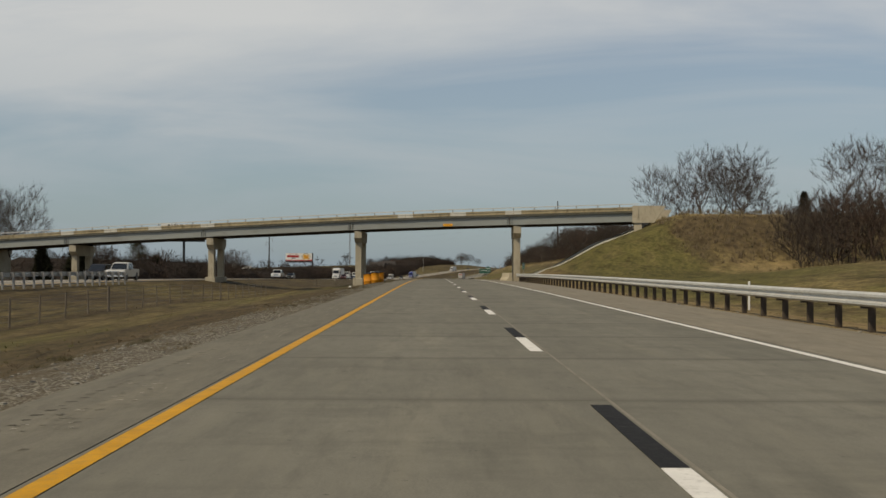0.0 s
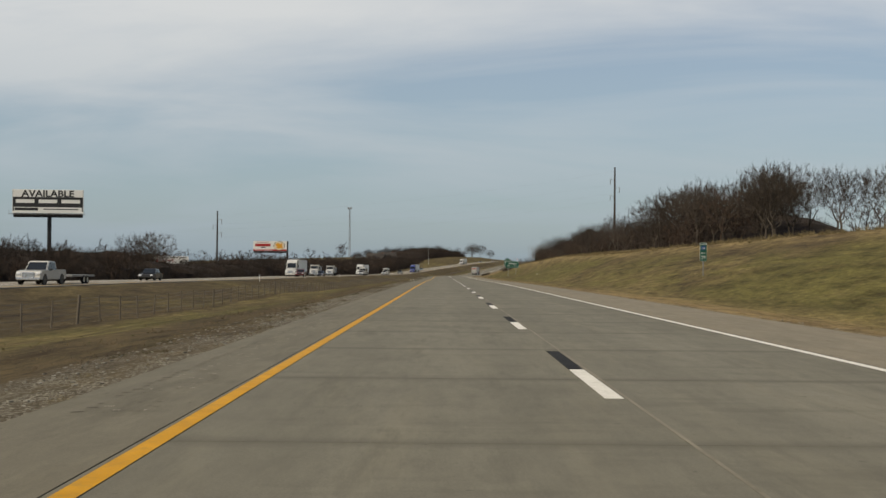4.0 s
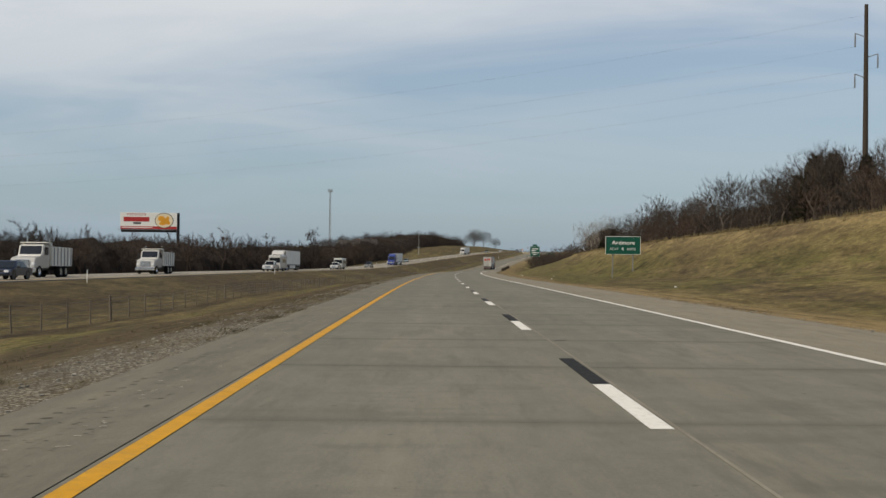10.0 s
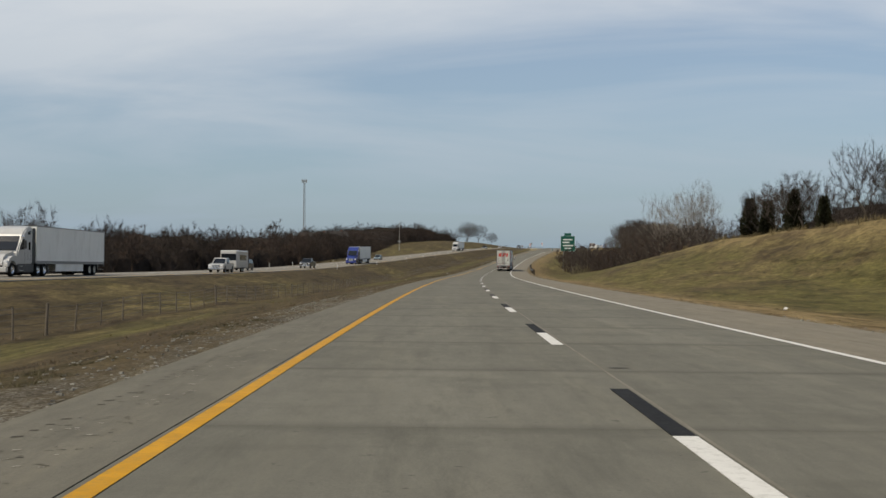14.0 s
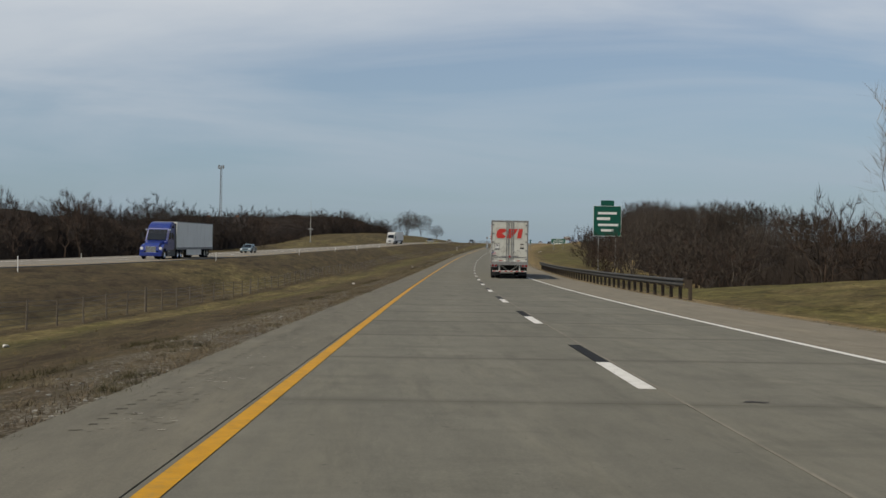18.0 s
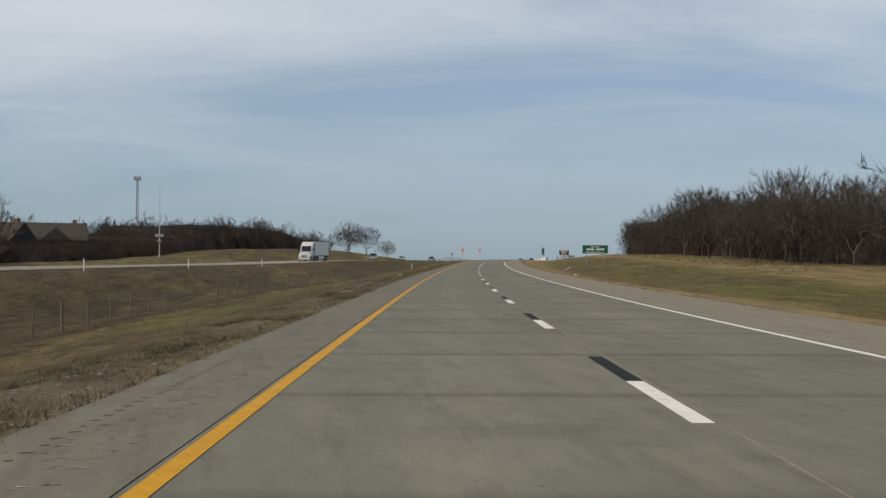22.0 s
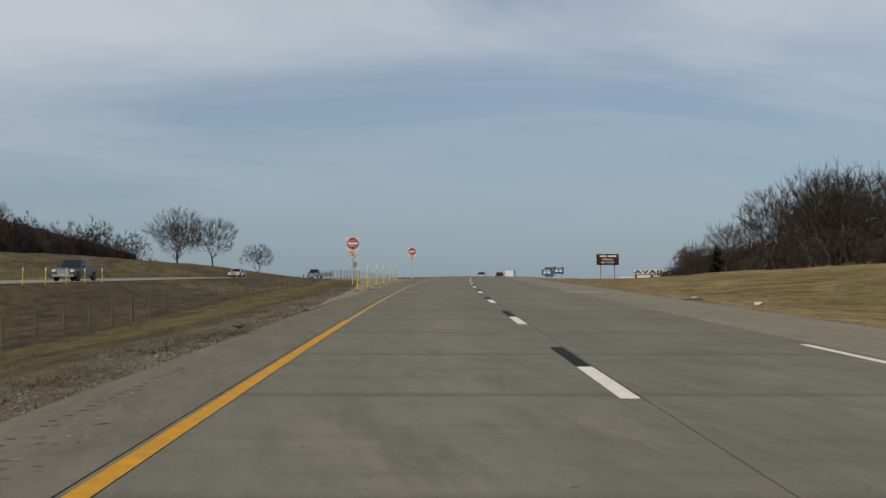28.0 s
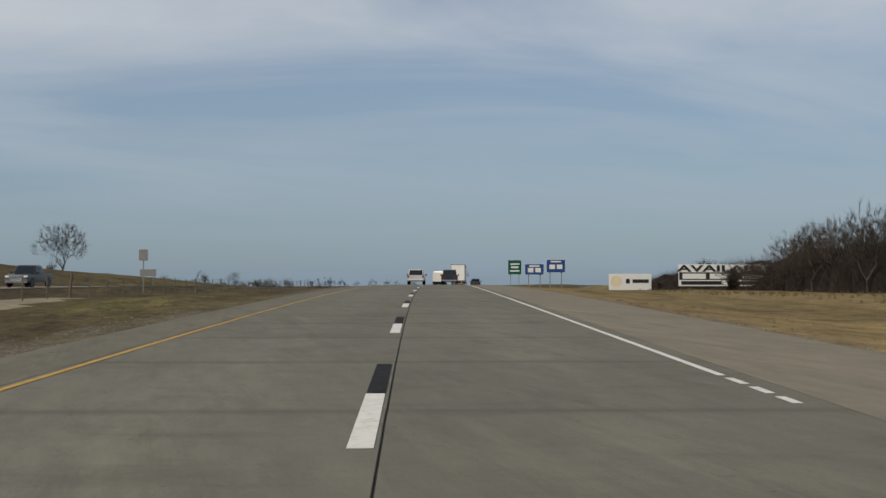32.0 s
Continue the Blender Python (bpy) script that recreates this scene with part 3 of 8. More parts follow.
def prism(bm, outline, x0, x1, axis="x"):
    """A solid: an outline swept along x (outline in y, z), y (x, z) or z (x, y)."""
    def put(p, k):
        return {"x": (k, p[0], p[1]), "y": (p[0], k, p[1]), "z": (p[0], p[1], k)}[axis]
    a = [bm.verts.new(put(p, x0)) for p in outline]
    b = [bm.verts.new(put(p, x1)) for p in outline]
    n = len(outline)
    fs = [bm.faces.new(a), bm.faces.new(b[::-1])]
    for i in range(n):
        fs.append(bm.faces.new((a[i], b[i], b[(i + 1) % n], a[(i + 1) % n])))
    bmesh.ops.recalc_face_normals(bm, faces=fs)
    return bm


def ring(bm, rows, m=None, close=True):
    """A turned solid round z: rows of (radius, z)."""
    n = 28
    prev = None
    first = None
    for r, z in rows:
        cur = [bm.verts.new((r * math.cos(2 * math.pi * i / n), r * math.sin(2 * math.pi * i / n), z)) for i in range(n)]
        if prev:
            for i in range(n):
                bm.faces.new((prev[i], prev[(i + 1) % n], cur[(i + 1) % n], cur[i]))
        prev, first = cur, first or cur
    if close:
        bm.faces.new(first[::-1])
        bm.faces.new(prev)
    if m:
        bmesh.ops.transform(bm, matrix=m, verts=bm.verts[:])
    return bm


def letters(text, size, parent, material, x, y, z, name="lettering", squash=1.0, label="", bold=0.0):
    """Flat raised lettering in the x-z plane that faces -y, centred on x."""
    cu = bpy.data.curves.new(name, "FONT")
    cu.body, cu.size, cu.align_x, cu.align_y, cu.extrude = text, size, "CENTER", "CENTER", 0.004
    cu.offset = bold * size
    ob = new(name + "_tmp", cu)
    dg = bpy.context.evaluated_depsgraph_get()
    me = bpy.data.meshes.new_from_object(ob.evaluated_get(dg))
    bpy.data.objects.remove(ob)
    me.materials.clear()
    me.materials.append(material)
    me.transform(Matrix.Translation((x, y, z)) @ Matrix.Rotation(math.pi / 2, 4, "X") @ Matrix.Diagonal((squash, 1, 1, 1)))
    ob = new(name, me)
    ob.parent = parent
    if label:
        tagged(ob, label)
    return ob


def strip(name, s0, s1, u0, u1, dz0, dz1, material, step=4.0, parent=None, thick=0.0, cols=2, skirt=0.3):
    """A ribbon that follows the road."""
    n = max(2, int((s1 - s0) / step) + 1)
    ss = np.linspace(s0, s1, n)
    us = np.linspace(u0, u1, cols)
    ds = np.linspace(dz0, dz1, cols)
    if thick:
        us, ds = np.concatenate([[u0], us, [u1]]), np.concatenate([[dz0 - thick], ds, [dz1 - thick]])
    k = len(us)
    S, U = np.meshgrid(ss, us, indexing="ij")
    D = np.broadcast_to(ds, S.shape)
    v = roads(S, U, D).reshape(-1, 3)
    idx = np.arange(n * k).reshape(n, k)
    f = np.stack([idx[:-1, :-1], idx[:-1, 1:], idx[1:, 1:], idx[1:, :-1]], -1).reshape(-1, 4)
    return pymesh(name, v, f, material, parent)

# ---- ground and roads ----
g_s = np.concatenate([np.arange(-690, -120, 40), np.arange(-120, 1320, 5.0), np.arange(1320, 1700, 20), np.arange(1700, 4300, 130)])
g_u = np.array([-3000, -1800, -1000, -600, -400, -280, -200, -140, -110, -90, -75, -68, -62, -56, -52, -48, -45.5, -43.5, -40, -33, -30.6, -29, -27, -25, -23, -21, -19.9, -19.4, -19.0, -18.6, -18.1, -17, -15, -13.5, -12, -10.5, -9, -7.6, -6.4, -5.1, 0, 6.9, 7.6, 8.6, 10, 11.5, 13, 15, 17, 19, 21, 23, 25, 28, 32, 37, 44, 52, 65, 85, 130, 200, 300, 400, 650, 1200, 2000, 3000])
GS, GU = np.meshgrid(g_s, g_u, indexing="ij")
GZ = section(GS, GU) + rough(GS, GU)
gi = np.arange(GS.size).reshape(GS.shape)
gf = np.stack([gi[:-1, :-1], gi[:-1, 1:], gi[1:, 1:], gi[1:, :-1]], -1).reshape(-1, 4)
ground_ob = tagged(pymesh("ground", roads(GS, GU, GZ).reshape(-1, 3), gf, M["ground"], smooth=True), "rolling roadside ground of dry winter grass", "ground", "", "structure")


def band(u, *pairs):
    return np.interp(u, [p[0] for p in pairs], [p[1] for p in pairs])


g_wave = 0.12 * np.sin(0.11 * GS) + 0.1 * np.sin(0.037 * GS + 2)
COVER = {
    "gravel": np.maximum(band(GU, (-11, 0), (-9, 0.05), (-7.6, 0.2), (-6.4, 0.46), (-5.1, 0.66), (0, 0.5), (7.0, 0.62), (7.6, 0.5), (8.6, 0.1), (10, 0)) + g_wave * band(GU, (-11, 0), (-8, 1), (-5, 1), (0, 0)), 0) * np.where(GU < 0, np.interp(GS, (400, 480, 780, 830, 900), (1, 0.8, 0.8, 0.95, 0.95)), 1) + 0.3 * np.interp(GS, (720, 790, 900, 960), (0, 1, 1, 0)) * band(GU, (-10, 0), (-9, 0.8), (-7.6, 1), (-6.4, 0.4), (-5.1, 0)),
    # the narrow peak under the fence paints dirt and the shadow of a furrow
    "bare": band(GU, (-50, 0.3), (-44, 0.4), (-30, 0.5), (-22, 0.48), (-19.5, 0.4), (-19.1, 0.95), (-18.7, 0.95), (-18.2, 0.2), (-17, 0.14), (-12.5, 0.14), (-10.5, 0.45), (-9, 0.75), (-7, 0.75), (-5, 0.6), (0, 0)) * np.where(GU > -11, np.interp(GS, (560, 660, 880), (1, 0.85, 0.6)), 1) + g_wave * 0.8 + 0.08 * (GU < -5) + 0.75 * np.interp(GS, (86, 92, 106, 111), (0, 1, 1, 0)) * (GU > 22) * (GU < 70),
    "lush": np.interp(GS, (40, 60, 110, 125), (0, 0.3, 0.3, 0)) * (GU > 11) * (GU < 26) + band(GU, (-60, 0.25), (-45, 0.3), (-29, 0.2), (-21, 0.12), (-15, 0.36), (-12, 0.5), (-9, 0.25), (-7, 0), (9, 0.1), (13, 0.46), (22, 0.44), (27, 0.14), (34, 0)) + g_wave,
    "straw": band(GU, (6.9, 0.6), (8, 0.6), (10, 0.5), (13, 0.26), (21, 0.24), (25, 0.5), (34, 0.5), (40, 0.2)) * (GU > 6) + np.interp(GS, (940, 1040), (0, 0.24)) * (GU > 6) + band(GU, (-30, 0.05), (-24, 0.16), (-17, 0.12), (-12, 0.05), (-9, 0.3), (-7, 0.2), (-5, 0)) * (GU < 0) + 0.1 * g_wave,
}
for key, val in COVER.items():
    ground_ob.data.attributes.new(key, "FLOAT", "POINT").data.foreach_set("value", val.astype(np.float32).ravel())

E0, E1 = -160.0, 1640.0
inner_shoulder = tagged(strip("road_inner_shoulder", E0, E1, -3.757, -5.2, 0, -0.05, M["inner_shoulder"], thick=0.25, cols=3), "pale concrete inner shoulder with milled rumble strip", "road shoulder", "", "structure")
outer_shoulder = tagged(strip("road_outer_shoulder", E0, E1, 4.012, 7.0, 0, -0.05, M["shoulder"], thick=0.25, cols=3), "pale concrete outer shoulder of the highway", "road shoulder", "", "structure")
tagged(strip("road_subbase", E0, E1, -3.85, 4.1, -0.02, -0.02, M["subbase"], thick=0.2), "dark joint filler under the road slabs", "road", "", "structure")


def turnout():
    """Worn paved widening that leads to the far carriageway, round a grass island."""
    ss = np.arange(992, 1150, 1.0)
    left = prof(ss, (992, -5.25), (1015, -6.3), (1043, -8.4), (1070, -11.2), (1090, -15), (1112, -20), (1150, -28))
    right = prof(ss, (992, -5.15), (1074.5, -5.15), (1077.5, -7.2), (1084, -7.7), (1092, -8.4), (1112, -11.4), (1150, -18.5))
    rows = np.linspace(0, 1, 6)
    S = np.repeat(ss[:, None], 6, 1)
    jag = 0.1 * np.sin(0.5 * ss) + 0.05 * np.sin(1.1 * ss + 1)
    U = right[:, None] + (left + jag - right)[:, None] * rows
    jag2 = 0.16 * np.sin(0.8 * ss + 2) * (ss > 1076)
    U[:, 0] += jag2
    D = section(S, U) + rough(S, U) + 0.05 * np.where((rows == 1) | ((rows == 0) & (S > 1074)), -0.6, np.where(rows == 0, 0.35, 1))
    idx = np.arange(S.size).reshape(S.shape)
    f = np.stack([idx[:-1, :-1], idx[1:, :-1], idx[1:, 1:], idx[:-1, 1:]], -1).reshape(-1, 4)
    return pymesh("turnout", roads(S, U, D).reshape(-1, 3), f, M["turnout"], smooth=True)


tagged(turnout(), "worn tan paved turnout beside the inner shoulder", "pavement", "", "structure")
far_road = setting("road_far_carriageway", "pale concrete carriageway across the grass median", "road")


def far_strip(name, u0, u1, lift, material):
    ss = np.arange(E0, E1, 5.0)
    us = np.array([u0, u0, u1, u1])
    S, U = np.meshgrid(ss, us, indexing="ij")
    D = left_dz(S) + lift - np.array([0.3, 0, 0, 0.3])
    idx = np.arange(S.size).reshape(S.shape)
    f = np.stack([idx[:-1, :-1], idx[:-1, 1:], idx[1:, 1:], idx[1:, :-1]], -1).reshape(-1, 4)
    return pymesh(name, roads(S, U, D).reshape(-1, 3), f, material, far_road)


far_strip("pavement", -43.2, -31.0, 0.0, M["asphalt"])
far_strip("yellow_edge_line", -32.3, -32.18, 0.012, M["yellow_line"])
far_strip("white_edge_line", -39.75, -39.62, 0.012, M["white_line"])

# ---- painted lines ----
marks = setting("lane_markings", "painted lane lines on the near carriageway", "road marking")
strip("yellow_edge_line", E0, 986, -3.695, -3.545, 0.006, 0.006, M["yellow_line"], 3.0, marks)
strip("yellow_edge_line", 986, E1, -3.65, -3.565, 0.006, 0.006, M["dull_yellow"], 3.0, marks)


def white_edge(s0, s1, step=3.0):
    """The outer edge line, which wanders a little across the pavement's edge."""
    ss = np.linspace(s0, s1, max(2, int((s1 - s0) / step) + 1))
    c = prof(ss, (0, 3.8), (63, 3.84), (150, 3.88), (272, 3.94), (445, 3.97), (620, 3.9), (830, 3.8), (980, 3.8), (1095, 3.7), (1300, 3.7))
    half = 0.07 if s0 < 1000 else 0.05
    v = np.concatenate([roads(ss, c - half, 0.005), roads(ss, c + half, 0.005)])
    n = len(ss)
    pymesh("white_edge_line", v, [(i, n + i, n + i + 1, i + 1) for i in range(n - 1)], M["white_line"], marks)


white_edge(E0, 979)
white_edge(1098.9, E1)
for s0, s1 in ((1096.5, 1097.0), (1097.25, 1097.8), (1098.05, 1098.65)):
    white_edge(s0, s1, 1.0)
# short white line that veers over the outer shoulder
bm = bmesh.new()
for x0, x1, y0, y1 in ((3.95, 4.75, 0.0, 0.12), (4.95, 5.75, 0.1, 0.26)):
    q = [bm.verts.new(c) for c in ((x0, y0, 0), (x1, y1, -0.012), (x1, y1 + 0.4, -0.012), (x0, y0 + 0.4, 0))]
    bm.faces.new(q)
part("white_cross_line", bm, M["white_line"], marks).matrix_basis = onroad(288.2, 0, 0.006, 0, True)
bm = bmesh.new()
box(bm, 3.8, 5.4, -0.1, 0.1, 0.002, 0.006)
part("white_cross_line", bm, M["white_line"], marks).matrix_basis = onroad(1011.0, 0, 0, 0, True)


def dash_mesh(name, material, wide):
    bm = bmesh.new()
    box(bm, -wide / 2, wide / 2, -1.51, 1.51, 0.003, 0.008)
    ob = part(name, bm, material)
    me = ob.data
    bpy.data.objects.remove(ob)
    return me


white_me, black_me = dash_mesh("white_dash", M["white_line"], 0.18), dash_mesh("black_dash", M["black_line"], 0.18)
for k in range(-8, 110):
    for me, off in ((white_me, -1.52), (black_me, 1.52)):
        ob = new(me.name, me)
        ob.parent = marks
        ob.matrix_basis = onroad(12.192 * k + off, 0, 0, 0, True)
far_me = dash_mesh("far_white_dash", M["white_line"], 0.14)
for k in range(0, 105):
    s = 12.192 * k
    ob = new("white_dash", far_me)
    ob.parent = far_road
    ob.matrix_basis = onroad(s, -35.95, float(left_dz(s)) + 0.008, 0, True)

strip("lane_joint_sealant", E0, 962, 0.118, 0.15, 0.002, 0.002, M["sealant"], 3.0, marks)

# ---- overpass ----
BRIDGE = onroad(123.3, 0, 0, -16.7)
bridge = thing("overpass", "old two-lane concrete and steel girder overpass crossing the highway", "bridge", BRIDGE)
PIERS = (-52.4, -32.3, -12.33, 7.45)
BW = 7.8


def under(x):
    return float(np.interp(x, (-80, -67, -48, -29.7, -10.9, 0, 7.85, 22.4, 40), (2.8, 3.55, 4.5, 5.27, 5.99, 6.3, 6.45, 6.74, 7.1)))


def beam(bm, x0, x1, y0, y1, lo, hi, step=4.0):
    """A bar along the bridge that follows its line; lo and hi are heights over the girders' underside."""
    xs = np.linspace(x0, x1, max(2, int((x1 - x0) / step) + 1))
    rows = [[bm.verts.new((x, y, under(x) + h)) for y, h in ((y0, lo), (y1, lo), (y1, hi), (y0, hi))] for x in xs]
    for a, b in zip(rows, rows[1:]):
        for i in range(4):
            bm.faces.new((a[i], a[(i + 1) % 4], b[(i + 1) % 4], b[i]))
    bm.faces.new(rows[0][::-1])
    bm.faces.new(rows[-1])
    return bm


def rolled(bm, x0, x1, y, step=4.0):
    """An I-shaped girder in one piece along the bridge."""
    out = [(-0.16, 0), (0.16, 0), (0.16, 0.05), (0.02, 0.06), (0.02, 0.92), (0.14, 0.93), (0.14, 0.98), (-0.14, 0.98), (-0.14, 0.93), (-0.02, 0.92), (-0.02, 0.06), (-0.16, 0.05)]
    xs = np.linspace(x0, x1, max(2, int((x1 - x0) / step) + 1))
    rows = [[bm.verts.new((x, y + o, under(x) + h)) for o, h in out] for x in xs]
    n = len(out)
    for a, b in zip(rows, rows[1:]):
        for i in range(n):
            bm.faces.new((a[i], a[(i + 1) % n], b[(i + 1) % n], b[i]))
    bm.faces.new(rows[0][::-1])
    bm.faces.new(rows[-1])
    return bm


ends = [-67.0, *PIERS, 21.9]
for a, b in zip(ends, ends[1:]):
    for k, y in enumerate((0.36, 2.7, 5.1, 7.44)):
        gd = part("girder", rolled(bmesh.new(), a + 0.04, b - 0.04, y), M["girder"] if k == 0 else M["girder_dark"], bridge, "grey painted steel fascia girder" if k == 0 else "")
        for x in (a + 0.25, b - 0.25):
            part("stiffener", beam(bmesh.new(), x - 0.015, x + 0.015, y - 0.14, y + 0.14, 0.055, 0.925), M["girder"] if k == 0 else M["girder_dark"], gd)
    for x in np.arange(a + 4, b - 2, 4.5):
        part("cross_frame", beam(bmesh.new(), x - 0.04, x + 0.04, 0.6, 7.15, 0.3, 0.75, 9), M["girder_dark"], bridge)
bm = bmesh.new()
beam(bm, -66.9, 22.3, 0.12, BW - 0.12, 0.98, 1.2)
part("deck", bm, M["cast"], bridge, "concrete deck slab")
for k, (y0, y1) in enumerate(((-0.02, 0.28), (BW - 0.28, BW + 0.02))):
    x = -66.9
    lengths = 6.1
    while x < 22.2:
        x2 = min(22.3, x + lengths)
        bm = bmesh.new()
        beam(bm, x + 0.012, x2 - 0.012, y0, y1, 1.2, 1.62)
        beam(bm, x + 0.012, x2 - 0.012, y0 - (0.05 if k == 0 else 0), y1 + (0.05 if k else 0), 1.5, 1.64)
        part("parapet", bm, M["parapet"], bridge, "stained concrete parapet length")
        x = x2
# pale repairs at the parapet joints
for x in (-52.0, -45.5, -39.0, -31.5, -5.2, 1.35, 8.0):
    bm = bmesh.new()
    beam(bm, x - 0.95, x - 0.02, -0.045, 0.02, 1.195, 1.5)
    beam(bm, x + 0.02, x + 0.95, -0.045, 0.02, 1.195, 1.5)
    beam(bm, x - 0.95, x + 0.95, -0.078, 0.0, 1.5, 1.645)
    part("repair_patch", bm, M["patch"], bridge, "pale fresh concrete patch")
for y in (0.12, BW - 0.12):
    bm = bmesh.new()
    beam(bm, -67, 22.4, y - 0.05, y + 0.05, 1.93, 2.02)
    part("rail", bm, M["steel"], bridge, "galvanised tube rail")
    for x in np.arange(-65.5, 22, 2.45):
        bm = bmesh.new()
        beam(bm, x - 0.05, x + 0.05, y - 0.04, y + 0.06, 1.62, 1.95)
        beam(bm, x - 0.09, x + 0.09, y - 0.08, y + 0.09, 1.62, 1.65)
        part("rail_post", bm, M["dull_steel"], bridge)
for x in PIERS:
    z = under(x)
    low = -2.2 if x < -12 else -0.6
    pier = part("pier_cap", prism(bmesh.new(), [(0.2, z - 0.95), (0.2, z - 0.12), (BW - 0.2, z - 0.12), (BW - 0.2, z - 0.95), (BW - 0.9, z - 1.5), (0.9, z - 1.5)], x - 0.44, x + 0.44), M["cast"], bridge, "concrete hammer-ended pier cap")
    pier.matrix_basis = Matrix.Translation((x, BW / 2, 0)) @ Matrix.Rotation(radians(15), 4, "Z") @ Matrix.Translation((-x, -BW / 2, 0))
    for y in (1.35, BW - 1.35):
        col = part("column", boxes((x - 0.38, x + 0.38, y - 0.42, y + 0.42, low, z - 1.5), bevel=0.03), M["cast"], pier)
    for y in (0.36, 2.7, 5.1, 7.4):
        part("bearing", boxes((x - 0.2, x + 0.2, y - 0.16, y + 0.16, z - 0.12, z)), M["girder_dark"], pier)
    if x < 0:
        part("footing_wall", boxes((x - 0.62, x + 0.62, 0.5, BW - 0.5, low - 0.2, 0.55 if x > -12 else 0.1), bevel=0.04), M["cast"], pier)
# crash wall joined to the outer pier
bm = prism(bmesh.new(), [(6.35, -0.3), (6.95, -0.3), (6.95, 0.86), (6.66, 0.86), (6.58, 0.36), (6.35, 0.1)], -6.6, 6.3, "y")
cw = tagged(part("crash_wall", bm, M["barrier"]), "pale concrete safety barrier before the bridge pier", "barrier")
cw.matrix_basis = onroad(119.6, 0.05, 0, 0, True)
# abutments
for x, sgn, lab in ((21.9, 1, "right"), (-67.0, -1, "left")):
    z = under(x)
    bm = bmesh.new()
    if sgn > 0:
        box(bm, x, x + 0.9, -0.3, BW + 0.3, z - 3.0, z + 1.25)
        for y0, y1 in ((-0.45, 0.0), (BW, BW + 0.45)):
            prism(bm, [(x - 0.15, z - 0.15), (x + 2.3, z - 0.15), (x + 3.3, z + 1.35), (x + 3.5, z + 1.7), (x + 2.2, z + 1.75), (x - 0.15, z + 1.78)], y0, y1, "y")
        for xx in (x + 0.4, x + 1.1):
            box(bm, xx, xx + 0.14, -0.5, -0.44, z + 0.2, z + 1.6)
    else:
        box(bm, x - 0.9, x, -0.3, BW + 0.3, z - 4.0, z + 1.25)
        for y0, y1 in ((-0.45, 0.0), (BW, BW + 0.45)):
            box(bm, x - 2.8, x + 0.1, y0, y1, z - 0.5, z + 2.0)
    part("abutment", bm, M["cast"], bridge, "concrete abutment with wing walls")
# paved slope under the last span, edged by a pale kerb


def slope_z(x, y):
    c, d = math.cos(radians(16.7)), math.sin(radians(16.7))
    s, u = 123.3 - d * x + c * y, c * x + d * y
    return ground(s, u) + float(np.interp(s, ST, RZ)) - float(np.interp(123.3, ST, RZ))


bm = bmesh.new()
bm2 = bmesh.new()
n = 14
for bmx, ys, lift in ((bm2, (0.75, 0.98), 0.12), (bm, (0.98, 2.9, 5.4, BW + 0.9), 0.07)):
    rows = []
    for i in range(n + 1):
        x = 8.6 + (22.0 - 8.6) * i / n
        top = [bmx.verts.new((x, y, slope_z(x, y) + lift)) for y in ys]
        rows.append([bmx.verts.new((x, ys[0], top[0].co.z - 0.6))] + top + [bmx.verts.new((x, ys[-1], top[-1].co.z - 0.6))])
    for p, q in zip(rows, rows[1:]):
        for j in range(len(p) - 1):
            bmx.faces.new((p[j], p[j + 1], q[j + 1], q[j]))
part("slope_kerb", bm2, M["patch"], bridge, "pale concrete kerb of the slope paving")
part("paved_slope", bm, M["cast"], bridge, "concrete slope paving")
plate = part("clearance_sign", boxes((-0.55, 0.6, 0.15, 0.18, 6.33, 6.63), bevel=0.006), M["orange_sign"], bridge, "amber clearance sign reading 17 FT 9 IN")
letters("17 FT 9 IN", 0.23, plate, M["black_ink"], 0.02, 0.142, 6.48, squash=0.8)

# sand barrels before the median pier
def barrel(m, pale=False, short=False):
    t = thing("sand_barrel", "yellow plastic crash barrel with a black lid by the bridge pier" if not pale else "faded pale yellow crash barrel with a black lid", "barrel", m, "crash barrels")
    h = 1.16
    part("drum", ring(bmesh.new(), [(0.40, 0), (0.42, 0.05), (0.42, 0.3), (0.45, 0.33), (0.45, 0.4), (0.43, 0.44), (0.45, h - 0.08), (0.47, h - 0.04), (0.46, h)]), M["barrel_pale"] if pale else M["barrel_yellow"], t).data.shade_smooth()
    bm = ring(bmesh.new(), [(0.48, h - 0.05), (0.5, h + 0.02), (0.44, h + 0.08), (0.2, h + 0.11), (0.01, h + 0.1)])
    for v in bm.verts:
        v.co.z += 0.02 * math.sin(7 * v.co.x + 5 * v.co.y)
    part("lid", bm, M["black_plastic"], t).data.shade_smooth()
    return t


for s, u, pale in ((111.0, -7.9, 0), (112.2, -8.6, 0), (112.1, -7.45, 0), (113.6, -8.9, 0), (113.5, -7.6, 0), (115.2, -8.1, 0), (116.8, -8.9, 1), (116.9, -7.9, 0), (118.6, -9.0, 1), (118.7, -8.0, 1), (120.4, -8.7, 1)):
    barrel(onground(s + 2.2, u, random.uniform(0, 360)), bool(pale))

# ---- guardrail ----
WBEAM = [(0.0, 0.155), (-0.02, 0.15), (-0.085, 0.11), (-0.085, 0.06), (-0.015, 0.02), (-0.015, -0.02), (-0.085, -0.06), (-0.085, -0.11), (-0.02, -0.15), (0.0, -0.155)]


